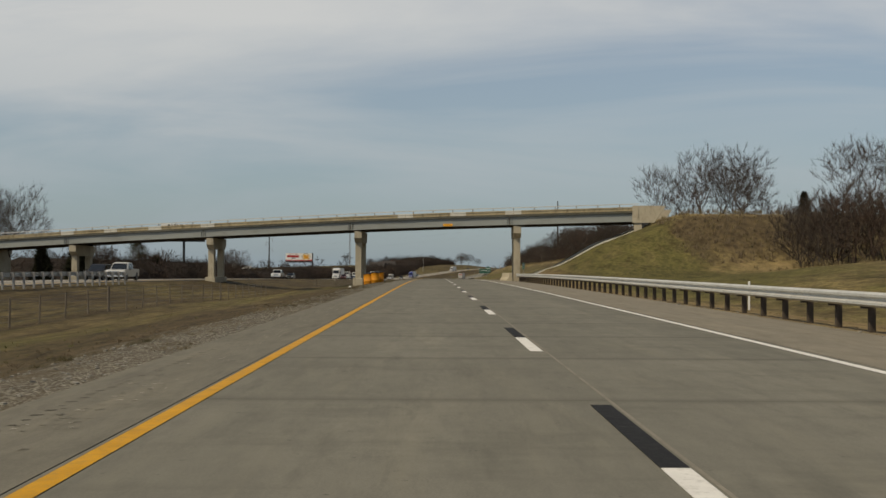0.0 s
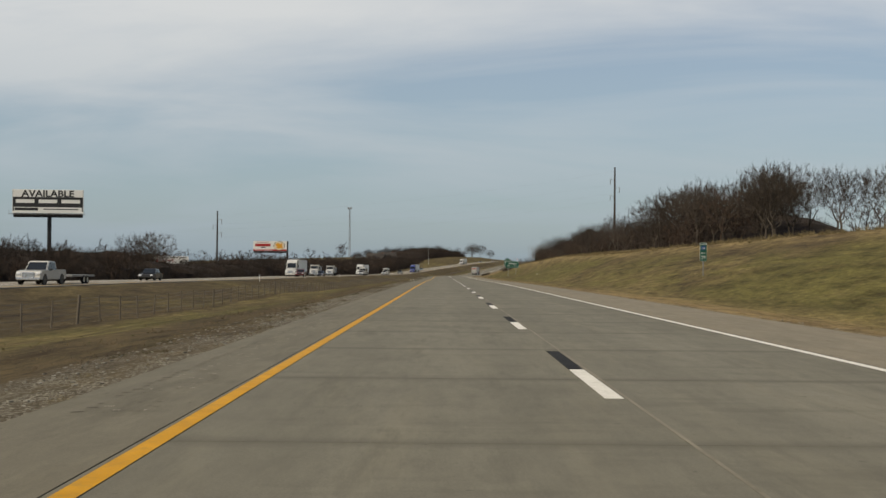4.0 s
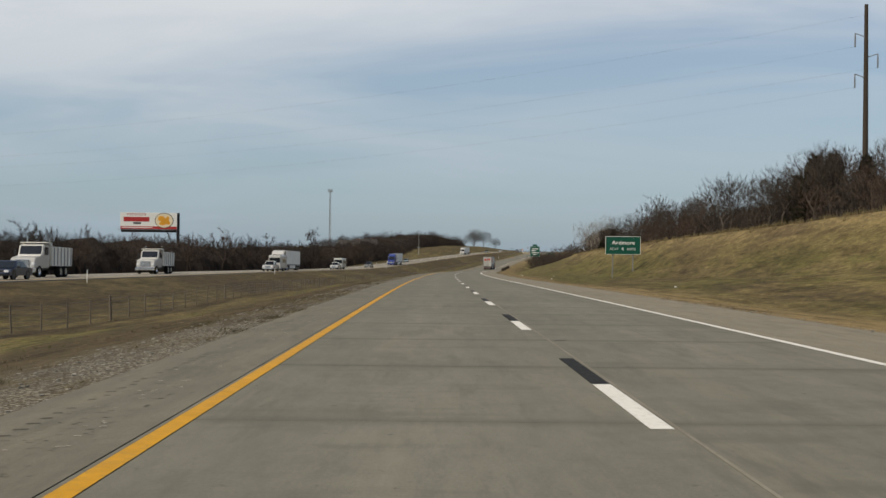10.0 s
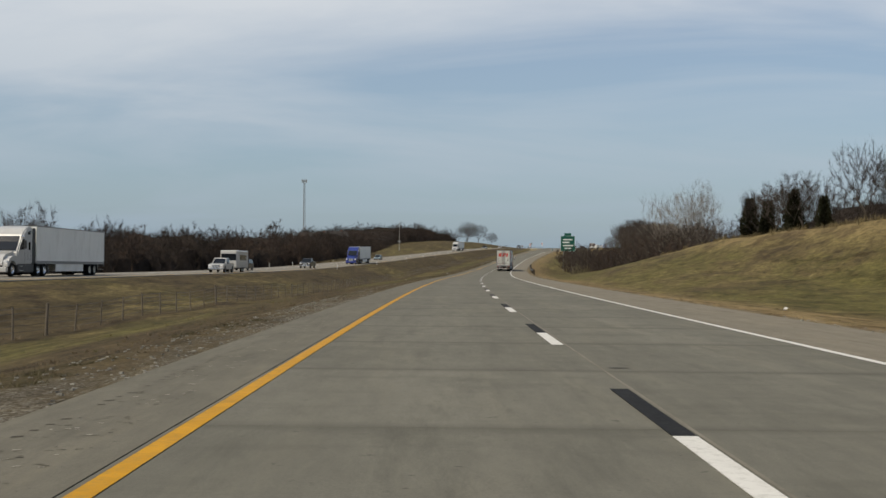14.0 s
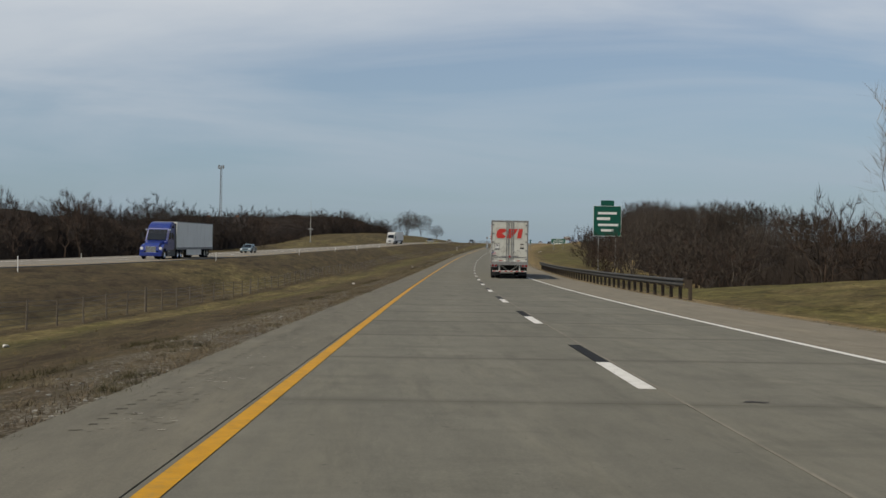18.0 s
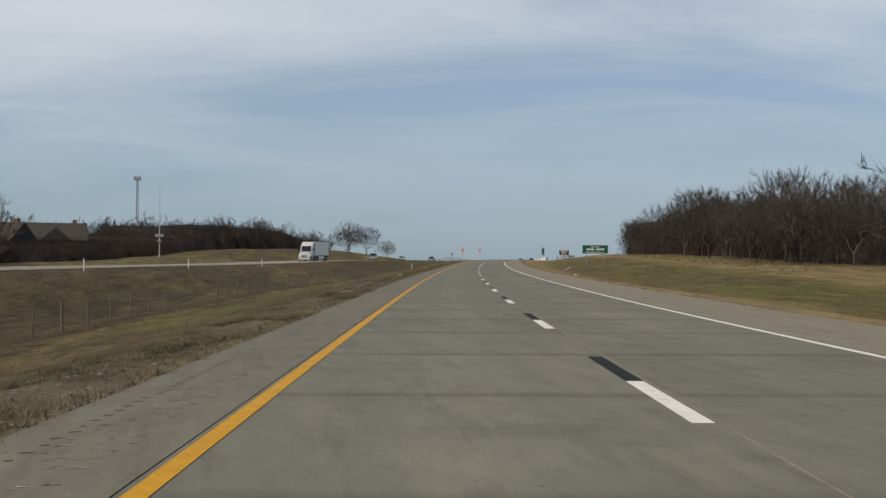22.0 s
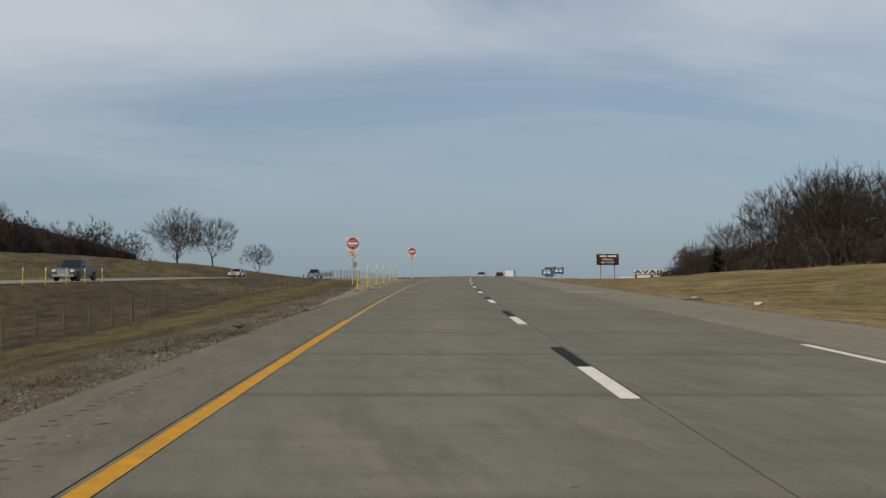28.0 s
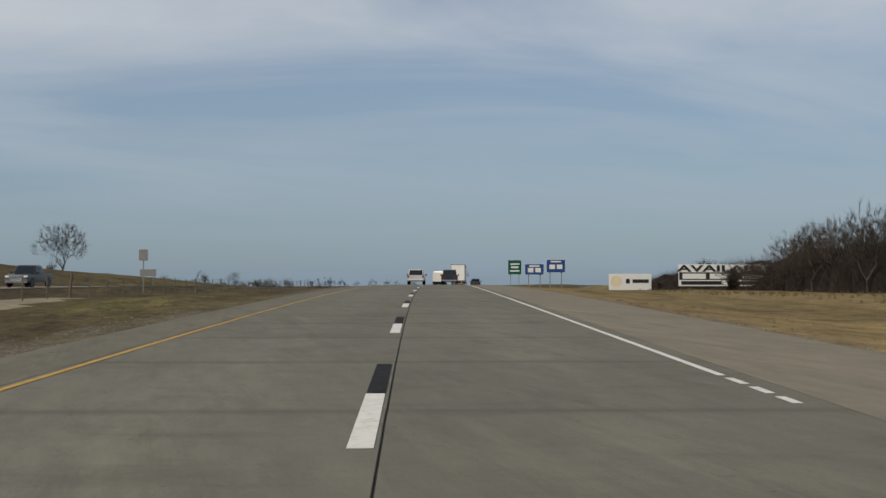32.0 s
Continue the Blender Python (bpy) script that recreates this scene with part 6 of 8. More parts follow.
def woodland(name, label, seed, count, where, protos, mats):
    """Far woods: many small plants joined, too dense to count."""
    r = random.Random(seed)
    vs, fs, ms, base = [], [], [], 0
    packs = [(np.array([tuple(v) for v in p.tv + p.cv]), [f for f in p.tf] + [tuple(i + len(p.tv) for i in f) for f in p.cf]) for p in protos]
    for _ in range(count):
        s, u, k = where(r)
        q = r.randrange(len(packs))
        pv, pf = packs[q]
        a = r.uniform(0, 2 * math.pi)
        c, d = math.cos(a) * k, math.sin(a) * k
        o = road(s, u, float(section(s, u)))
        v = np.stack([pv[:, 0] * c - pv[:, 1] * d, pv[:, 0] * d + pv[:, 1] * c, pv[:, 2] * k * r.uniform(0.85, 1.15)], 1) + np.array(o)
        vs.append(v)
        fs += [tuple(i + base for i in f) for f in pf]
        ms += [r.randrange(len(mats))] * len(pf)
        base += len(v)
    ob = pymesh(name, np.concatenate(vs), fs, mats)
    ob.data.polygons.foreach_set("material_index", ms)
    return tagged(ob, label, "woodland", "", "stuff")


LOW = [crown_tree(120 + i, 9.0, (0.42, 0.5, 0.38, 0.46)[i], 0.14, 78, 9, 0.024, 0.011, 1, True, 0.2, 0.012) for i in range(4)] + [crown_tree(130 + i, 6.0, 0.6, 0.06, 60, 9, 0.024, 0.01, 3, False, 0.1, 0.015) for i in range(3)]
FARLOW = [crown_tree(140 + i, 10.0, 0.5, 0.1, 26, 10, 0.06, 0.013, 1, True, 0.15, 0.03) for i in range(3)]
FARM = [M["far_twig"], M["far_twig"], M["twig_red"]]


def thicket(name, label, s0, s1, front, deep, tall, seed, sprays):
    """The dense inner brush of a wood: a lumpy arched mass, its inner shade put into the colour."""
    ss = np.arange(s0, s1, 2.2)
    r = np.random.RandomState(seed)
    rows = np.array([0, 0.06, 0.2, 0.45, 0.7, 0.92, 1.0])
    arch = np.array([0, 0.62, 0.92, 1.0, 0.92, 0.6, 0])
    S = np.repeat(ss[:, None], 7, 1)
    F = np.array([front(s) for s in ss])
    H = np.array([tall(s) for s in ss]) * (1 + 0.18 * np.sin(0.19 * ss + seed) + 0.46 * np.abs(np.sin(0.24 * ss + 0.7 * np.sin(0.09 * ss))) - 0.2 + 0.05 * r.randn(len(ss)))
    sg_ = 1 if F[0] > 0 else -1
    U = F[:, None] + sg_ * rows * deep + r.randn(*S.shape) * 0.6
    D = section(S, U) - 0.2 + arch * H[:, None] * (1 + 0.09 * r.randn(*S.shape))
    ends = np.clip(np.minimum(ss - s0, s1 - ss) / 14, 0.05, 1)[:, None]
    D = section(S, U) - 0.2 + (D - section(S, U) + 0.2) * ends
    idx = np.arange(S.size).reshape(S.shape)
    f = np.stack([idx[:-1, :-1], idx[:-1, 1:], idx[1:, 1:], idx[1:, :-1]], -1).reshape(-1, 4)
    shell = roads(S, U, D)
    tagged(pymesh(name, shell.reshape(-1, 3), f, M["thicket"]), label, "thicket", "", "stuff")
    # upright sprays of thin stems all over the mass
    n = int((s1 - s0) * sprays)
    i, j = r.randint(0, len(ss) - 1, n), r.choice(5, n, p=(0.26, 0.22, 0.24, 0.18, 0.1))
    a, b = r.rand(n, 1), r.rand(n, 1)
    o = (shell[i, j] * (1 - a) + shell[i + 1, j] * a) * (1 - b) + (shell[i, j + 1] * (1 - a) + shell[i + 1, j + 1] * a) * b
    o[:, 2] -= 0.3
    e = ends[i]
    d = r.randn(n, 3) * 0.55 + np.array([0, 0, 1.0])
    d *= (r.uniform(0.8, 3.0, (n, 1)) * (0.3 + 0.7 * e)) / np.linalg.norm(d, axis=1)[:, None]
    w = np.cross(d, r.randn(n, 3))
    w *= r.uniform(0.012, 0.03, (n, 1)) / np.linalg.norm(w, axis=1)[:, None]
    v = np.stack([o - w, o + w, o + d], 1).reshape(-1, 3)
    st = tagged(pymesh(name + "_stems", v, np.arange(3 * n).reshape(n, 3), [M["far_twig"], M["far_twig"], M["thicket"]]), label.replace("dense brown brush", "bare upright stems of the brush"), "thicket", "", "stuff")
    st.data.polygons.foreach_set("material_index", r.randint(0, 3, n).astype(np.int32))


LEFT_H = ((205, 7.8), (384, 7.8), (450, 7.4), (560, 8.9), (640, 9.1), (760, 9.0), (900, 9.0), (985, 8.5))
LEFT_FRONT = ((200, -70), (300, -62), (340, -69), (384, -69), (420, -56), (640, -55), (740, -51), (870, -52), (905, -57), (940, -61), (985, -68))
HILL_H = ((980, 8.2), (1050, 8.0), (1085, 10.2), (1160, 10.4), (1182, 9.0), (1228, 6.0))
HILL_FRONT = ((980, -68), (1010, -72), (1060, -75), (1228, -80))


def profile(table):
    xs, ys = zip(*table)
    return lambda s: float(np.interp(s, xs, ys))


left_h, left_front, hill_h, hill_front = profile(LEFT_H), profile(LEFT_FRONT), profile(HILL_H), profile(HILL_FRONT)
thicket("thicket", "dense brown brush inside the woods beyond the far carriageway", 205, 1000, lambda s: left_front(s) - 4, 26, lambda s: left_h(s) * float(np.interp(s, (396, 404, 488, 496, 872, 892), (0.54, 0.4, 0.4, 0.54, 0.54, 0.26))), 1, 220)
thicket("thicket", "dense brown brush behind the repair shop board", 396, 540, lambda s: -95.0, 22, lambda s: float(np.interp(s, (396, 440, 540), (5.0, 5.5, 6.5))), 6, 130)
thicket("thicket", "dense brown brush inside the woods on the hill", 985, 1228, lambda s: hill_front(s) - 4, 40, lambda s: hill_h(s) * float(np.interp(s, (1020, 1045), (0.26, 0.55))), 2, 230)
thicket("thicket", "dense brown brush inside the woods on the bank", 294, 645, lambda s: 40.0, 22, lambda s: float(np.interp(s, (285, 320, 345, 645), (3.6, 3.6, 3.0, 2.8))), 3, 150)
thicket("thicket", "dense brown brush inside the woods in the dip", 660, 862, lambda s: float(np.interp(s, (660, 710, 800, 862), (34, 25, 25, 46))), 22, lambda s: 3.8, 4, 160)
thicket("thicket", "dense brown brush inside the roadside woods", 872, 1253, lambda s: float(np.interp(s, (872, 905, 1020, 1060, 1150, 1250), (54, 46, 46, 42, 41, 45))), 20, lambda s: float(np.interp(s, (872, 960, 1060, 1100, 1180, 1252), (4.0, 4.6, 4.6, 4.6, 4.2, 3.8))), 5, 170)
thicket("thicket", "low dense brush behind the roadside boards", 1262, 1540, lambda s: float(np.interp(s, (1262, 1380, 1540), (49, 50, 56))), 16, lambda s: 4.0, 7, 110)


def near_house(s, u):
    return 888 < s < 1030 and -118 < u < -55


def left_woods(r):
    s = r.uniform(205, 985)
    back = r.random() ** 1.5
    u = left_front(s) - back * 45
    if (395 < s < 492 and u > -92) or near_house(s, u):
        return s, u, r.uniform(0.25, 0.38)
    return s, u, left_h(s) / 9.0 * r.uniform(0.75, 1.05) * (1 + 0.12 * back)


def hill_woods(r):
    s = r.uniform(980, 1228)
    back = r.random() ** 1.3
    u = hill_front(s) - back * 65
    return s, u, r.uniform(0.3, 0.42) if near_house(s, u) else hill_h(s) / 9.0 * r.uniform(0.75, 1.05)


def back_woods(r):
    s = r.uniform(290, 640)
    return s, 37 + r.random() ** 1.3 * 50, r.uniform(0.5, 0.85) if s > 330 else r.uniform(0.85, 1.1)


def right_woods(r):
    s = r.uniform(650, 1260)
    return s, 46 + r.random() ** 1.3 * 60, r.uniform(0.8, 1.25) if s < 1130 else r.uniform(0.55, 0.85)


def horizon_woods(r):
    s = r.uniform(250, 2600)
    return s, -150 - r.random() * 350 if r.random() < 0.6 else 130 + r.random() * 350, r.uniform(0.9, 1.5)


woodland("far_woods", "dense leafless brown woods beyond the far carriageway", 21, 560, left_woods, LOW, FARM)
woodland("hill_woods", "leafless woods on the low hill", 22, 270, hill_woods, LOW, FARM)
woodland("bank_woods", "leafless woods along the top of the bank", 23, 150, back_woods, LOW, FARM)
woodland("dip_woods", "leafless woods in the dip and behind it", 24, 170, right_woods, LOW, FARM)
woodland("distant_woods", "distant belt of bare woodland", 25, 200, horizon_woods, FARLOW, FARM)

# ---- vehicles ----
RED = paint("tractor_red_paint", (0.48, 0.012, 0.014))
WHITE = paint("white_vehicle_paint", (0.47, 0.47, 0.455))
TRAILER = surface("grimy_white_trailer_panel", (0.8, 0.795, 0.745), 0.05, 0.6, 20, 0.4, 0.02, dirt=(0.44, 0.41, 0.34), dirt_amount=0.35, stretch=(1, 1, 0.35))
DOORW = surface("dirty_white_trailer_door", (0.5, 0.505, 0.46), 0.1, 0.9, 20, 0.5, 0.03, dirt=(0.2, 0.19, 0.15), dirt_amount=0.6, stretch=(1, 1, 0.35))
SILVER = paint("silver_grey_paint", (0.34, 0.35, 0.36))
BLUE = paint("blue_tractor_paint", (0.012, 0.03, 0.2))
BLACKP = paint("black_vehicle_paint", (0.014, 0.014, 0.016))
NAVY = paint("dark_blue_vehicle_paint", (0.02, 0.03, 0.06))
MAROON = paint("dark_red_vehicle_paint", (0.1, 0.012, 0.012))
PALEBLUE = paint("pale_blue_vehicle_paint", (0.2, 0.28, 0.33))
GREYBAND = surface("grey_trailer_band", (0.3, 0.3, 0.29), 0.08, 0.8, 20, 0.45, 0.03, dirt=(0.18, 0.16, 0.13))
FAIRING = surface("charcoal_fairing", (0.035, 0.036, 0.038), 0.15, 2, 30, 0.45, 0.05, dirt=(0.1, 0.09, 0.08))
GREYPATCH = surface("grey_decal", (0.4, 0.39, 0.35), 0.06, 1, 20, 0.5, 0)
REDINK = surface("red_decal", (0.47, 0.03, 0.022), 0.1, 1, 20, 0.45, 0)
WHEELW = surface("white_steel_wheel", (0.5, 0.48, 0.4), 0.12, 3, 30, 0.5, 0.05, dirt=(0.2, 0.18, 0.14))


def wheel(parent, x, y, r, wide, rim, out=1, name="wheel"):
    """A tyre and a dished rim, axle along x; out is the side that shows."""
    m = Matrix.Translation((x, y, r)) @ Matrix.Rotation(math.pi / 2 * out, 4, "Y")
    w = wide / 2
    ty = part(name, ring(bmesh.new(), [(r * 0.6, -w * 0.8), (r * 0.9, -w), (r, -w * 0.7), (r, w * 0.7), (r * 0.9, w), (r * 0.6, w * 0.8)], m, False), M["rubber"], parent)
    bm = ring(bmesh.new(), [(r * 0.6, w * 0.78), (r * 0.52, w * 0.55), (r * 0.38, w * 0.2), (r * 0.2, w * 0.3), (r * 0.18, w * 0.9), (r * 0.08, w * 1.0), (0.002, w * 1.0)], m, False)
    part("rim", bm, rim, ty)
    return ty


def logo(parent, m, w, h, material):
    """The haulier's mark as three slanted plain shapes on the x-z plane."""
    def slant(pts):
        return [(x * w + 0.18 * z * h, z * h) for x, z in pts]
    blocks = [
        [[(-0.48, -0.25), (-0.48, 0.25), (-0.4, 0.5), (-0.2, 0.5), (-0.12, 0.3), (-0.29, 0.0), (-0.12, -0.3), (-0.2, -0.5), (-0.4, -0.5)]],
        [[(-0.08, -0.5), (-0.08, 0.5), (0.26, 0.5), (0.22, 0.2), (0.07, -0.5)]],
        [[(0.29, -0.5), (0.29, 0.5), (0.44, 0.5), (0.44, -0.5)]],
    ]
    for b in blocks:
        bm = bmesh.new()
        for o in b:
            prism(bm, slant(o), -0.004, 0.002, "y")
        bmesh.ops.transform(bm, matrix=m, verts=bm.verts[:])
        part("emblem_shape", bm, material, parent)


def semi(m, label, cab, body, band=None, near=False, roof=4.05, emblem=None, group="trucks"):
    t = thing("semi_truck", label, "truck", m, group)
    L = 16.15
    z0, z1, x = 1.08, 4.11, 1.3
    box_ = part("trailer_body", boxes((-x, x, 0.02, L, z0, z1), bevel=0.02), body, t, "white box trailer")
    part("roof_rail", boxes((-x - 0.015, x + 0.015, -0.01, L + 0.01, z1 - 0.06, z1 + 0.02)), M["black_plastic"] if near else M["dull_steel"], box_)
    part("bottom_rail", boxes((-x - 0.012, x + 0.012, 0.0, L, z0 - 0.08, z0 + 0.16)), M["dull_steel"], box_)
    if band:
        for sx in (-1, 1):
            part("lower_band", boxes((sx * (x + 0.002), sx * (x + 0.009), 0.1, L - 0.05, z0 + 0.17, z0 + 0.62)), band, box_)
    for sx in (-1, 1):
        bm = bmesh.new()
        for k in range(13):
            y = 0.35 + k * 1.24
            box(bm, sx * (x + 0.001), sx * (x + 0.006), y - 0.012, y + 0.012, z0 + 0.63, z1 - 0.12)
        part("side_seams", bm, body, box_)
    if near:
        for sx in (-1, 1):
            for k in range(14):
                y = 0.6 + k * 1.12
                for j, mm in enumerate((M["red_sign"], M["white_sign"])):
                    part("reflector_tape", boxes((sx * (x + 0.012), sx * (x + 0.018), y + j * 0.16, y + 0.15 + j * 0.16, z0 + 0.04, z0 + 0.1)), mm, box_)
    # rear end
    frame = part("rear_frame", boxes((-x - 0.01, -x + 0.07, -0.06, 0.05, z0 - 0.05, z1), (x - 0.07, x + 0.01, -0.06, 0.05, z0 - 0.05, z1), (-x, x, -0.06, 0.05, z1 - 0.09, z1 + 0.015), (-x, x, -0.07, 0.05, z0 - 0.12, z0 + 0.1), bevel=0.008), M["dull_steel"], box_)
    for sx in (-1, 1):
        a, b = sorted((sx * 0.012, sx * (x - 0.075)))
        door = part("rear_door", boxes((a, b, -0.045, 0.02, z0 + 0.11, z1 - 0.1), bevel=0.012), DOORW if near else body, box_)
        if near:
            for z in np.linspace(z0 + 0.3, z1 - 0.3, 5):
                part("hinge", boxes((sx * (x - 0.2), sx * (x + 0.005), -0.075, -0.04, z - 0.045, z + 0.045), bevel=0.006), M["dull_steel"], door)
            for xx in (0.1, 0.235):
                bm = tube(bmesh.new(), (sx * xx, -0.085, z0 + 0.02), (sx * xx, -0.085, z1 - 0.03), 0.02, 0.02, 6)
                for z in (z0 + 0.5, z0 + 1.4, z0 + 2.3):
                    box(bm, sx * xx - 0.05, sx * xx + 0.05, -0.1, -0.045, z - 0.03, z + 0.03)
                part("lock_rod", bm, M["dull_steel"], door)
            part("lock_handle", boxes((sx * 0.24, sx * 0.62, -0.1, -0.07, z0 + 0.5, z0 + 0.54)), M["dull_steel"], door)
            part("rub_rail", boxes((sx * 0.25, sx * (x - 0.1), -0.065, -0.045, z0 + 0.42, z0 + 0.47)), M["dull_steel"], door)
            for k in range(3):
                xa = sx * (0.3 + k * 0.33)
                part("reflector_tape", boxes((xa - 0.1, xa + 0.1, -0.052, -0.046, z0 + 0.17, z0 + 0.22)), M["red_sign"] if k % 2 else M["white_sign"], door)
    if near:
        part("emblem_patch", boxes((-0.98, 0.9, -0.051, -0.046, 2.78, 3.62)), GREYPATCH, frame)
        logo(frame, Matrix.Translation((0.0, -0.056, 3.2)), 1.95, 0.66, REDINK)
        for sx in (-1, 1):
            logo(box_, Matrix.Translation((sx * (x + 0.006), 4.0, 3.2)) @ Matrix.Rotation(sx * math.pi / 2, 4, "Z"), 3.1, 1.3, REDINK)
        sticker = part("notice", boxes((-1.1, -0.72, -0.052, -0.046, 2.05, 2.5)), M["black_ink"], frame)
        bars(sticker, M["white_sign"], [(-0.91, 2.28, 0.33, 0.38)], -0.053)
        bars(sticker, M["black_ink"], [(-0.91, 2.4, 0.2, 0.05), (-0.91, 2.31, 0.27, 0.05), (-0.91, 2.15, 0.27, 0.05)], -0.06)
        n2 = part("notice", boxes((0.72, 1.02, -0.052, -0.046, 2.1, 2.5)), GREYPATCH, frame)
        bars(n2, M["black_ink"], [(0.87, 2.45, 0.26, 0.05), (0.87, 2.17, 0.28, 0.1)], -0.053)
        flag = part("flag_sticker", boxes((-1.24, -0.98, -0.052, -0.046, 1.72, 1.88)), M["white_sign"], frame)
        bars(flag, M["red_sign"], [(-1.11, 1.73 + 0.044 * k, 0.26, 0.018) for k in range(4)], -0.053)
        bars(flag, M["blue_sign"], [(-1.19, 1.83, 0.1, 0.085)], -0.058)
        letters("46441", 0.15, frame, M["black_ink"], -1.09, -0.056, 1.62)
        for cx, cz, k in ((-0.84, 1.42, 0.2), (-0.45, 2.05, 0.21), (0.33, 1.72, 0.2), (0.6, 1.85, 0.2)):
            bm = bmesh.new()
            for q in range(4):
                a, b = q * math.pi / 2, (q + 1) * math.pi / 2
                tube(bm, (cx + k * math.cos(a), -0.05, cz + k * math.sin(a)), (cx + k * math.cos(b), -0.05, cz + k * math.sin(b)), 0.007, 0.007, 4)
            part("placard_frame", bm, M["dull_steel"], frame, "worn outline of a placard")
        part("red_seal", boxes((-0.03, 0.06, -0.12, -0.09, 1.5, 1.64)), M["red_sign"], frame)
    bump = part("rear_bumper", boxes((-1.2, 1.2, 0.02, 0.12, 0.48, 0.58), (-0.78, -0.66, 0.05, 0.15, 0.55, 1.0), (0.66, 0.78, 0.05, 0.15, 0.55, 1.0), bevel=0.01), M["steel"], t)
    bm = bmesh.new()
    tube(bm, (-0.62, 0.2, 0.95), (0.0, 0.6, 0.5), 0.04, 0.04, 6)
    tube(bm, (0.62, 0.2, 0.95), (0.0, 0.6, 0.5), 0.04, 0.04, 6)
    part("brace", bm, M["steel"], bump)
    for k in range(6):
        part("reflector_tape", boxes((-1.15 + k * 0.4, -0.97 + k * 0.4, 0.012, 0.02, 0.5, 0.56)), M["red_sign"], bump)
    for xx in (-1.18, -0.96, 0.96, 1.18):
        bm = bmesh.new()
        bmesh.ops.create_cone(bm, cap_ends=True, segments=16, radius1=0.085, radius2=0.075, depth=0.05, matrix=Matrix.Translation((xx, -0.06, 0.92)) @ Matrix.Rotation(math.pi / 2, 4, "X"))
        part("tail_lamp", bm, M["lamp_red"], t)
    part("lamp_panel", boxes((-1.29, -0.85, -0.04, 0.1, 0.81, 1.02), (0.85, 1.29, -0.04, 0.1, 0.81, 1.02)), M["dull_steel"], t)
    for sx in (-1, 1):
        part("mud_flap", boxes((sx * 0.66, sx * 1.27, 1.8, 1.82, 0.2, 0.98)), M["black_plastic"], t)
    for y in (2.55, 3.8, 14.4, 15.7):
        rim = WHEELW if y < 5 else M["chrome"]
        for sx in (-1, 1):
            for k, xx in enumerate((1.16, 0.84)):
                wheel(t, sx * xx, y, 0.51, 0.28, rim, sx)
        part("axle", tube(bmesh.new(), (-1.0, y, 0.51), (1.0, y, 0.51), 0.08, 0.08, 8), M["black_plastic"], t)
    part("bogie_frame", boxes((-0.55, -0.4, 0.3, 5.2, 0.72, 1.0), (0.4, 0.55, 0.3, 5.2, 0.72, 1.0), (-0.5, 0.5, 2.2, 2.7, 0.6, 0.95)), M["black_plastic"], t)
    for sx in (-1, 1):
        part("side_skirt", boxes((sx * 1.22, sx * 1.25, 5.4, 11.9, 0.36, 1.02), bevel=0.008), TRAILER if near else body, t)
        part("landing_leg", boxes((sx * 0.75, sx * 0.9, 12.5, 12.68, 0.25, 1.02)), M["dull_steel"], t)
    # tractor: sleeper cab and hood
    part("chassis", boxes((-0.5, -0.36, 13.4, 21.3, 0.6, 0.85), (0.36, 0.5, 13.4, 21.3, 0.6, 0.85), (-0.5, 0.5, 14.2, 15.9, 0.82, 1.02)), M["black_plastic"], t)
    cabm = part("cab", prism(bmesh.new(), [(16.75, 0.95), (16.75, 3.95), (17.3, roof), (18.0, 3.85), (18.75, 3.25), (19.05, 2.75), (19.62, 1.95), (19.62, 1.05), (19.2, 0.95)], -1.22, 1.22), cab, t)
    bmesh_cab = bmesh.new()
    bmesh_cab.from_mesh(cabm.data)
    bmesh.ops.bevel(bmesh_cab, geom=bmesh_cab.edges[:], offset=0.09, segments=2, affect="EDGES")
    bmesh_cab.to_mesh(cabm.data)
    bmesh_cab.free()
    hood = part("hood", prism(bmesh.new(), [(19.5, 0.9), (19.5, 2.0), (20.9, 1.72), (21.35, 1.45), (21.5, 1.0), (21.5, 0.85)], -0.82, 0.82), cab, t)
    for sx in (-1, 1):
        # front fender, swept over the steering wheel
        pts = [(19.35, 1.0), (19.5, 1.5), (20.0, 1.62), (20.6, 1.58), (21.1, 1.35), (21.45, 0.95), (21.45, 0.75), (21.2, 0.75), (21.08, 0.95), (20.8, 1.18), (20.45, 1.22), (20.1, 1.14), (19.88, 0.9)]
        part("fender", prism(bmesh.new(), pts, sx * 0.78, sx * 1.22), cab, hood)
        part("headlamp", boxes((sx * 0.86, sx * 1.16, 21.3, 21.42, 1.0, 1.3), bevel=0.03), M["lamp_clear"], hood)
        part("side_window", prism(bmesh.new(), [(18.35, 2.15), (18.35, 2.95), (18.75, 2.95), (19.25, 2.2), (19.25, 2.1)], sx * 1.222, sx * 1.232), M["glass_dark"], cabm)
        part("sleeper_window", boxes((sx * 1.222, sx * 1.234, 17.25, 17.55, 2.1, 2.75), bevel=0.03), M["glass_dark"], cabm)
        part("roof_window", prism(bmesh.new(), [(17.2, 3.35), (17.2, 3.72), (17.75, 3.55), (17.75, 3.35)], sx * 1.222, sx * 1.232), M["glass_dark"], cabm)
        part("cab_extender", boxes((sx * 1.18, sx * 1.23, 16.2, 16.77, 1.0, 3.9), bevel=0.01), M["black_plastic"], cabm)
        part("fairing", boxes((sx * 0.85, sx * 1.2, 16.4, 19.55, 0.28, 0.98), bevel=0.06), FAIRING, t)
        part("step", boxes((sx * 1.1, sx * 1.23, 18.5, 19.2, 0.42, 0.47), (sx * 1.1, sx * 1.23, 18.6, 19.2, 0.78, 0.83)), M["steel"], t)
        mir = part("mirror", boxes((sx * 1.52, sx * 1.72, 19.05, 19.17, 2.2, 2.85), bevel=0.03), M["black_plastic"], cabm)
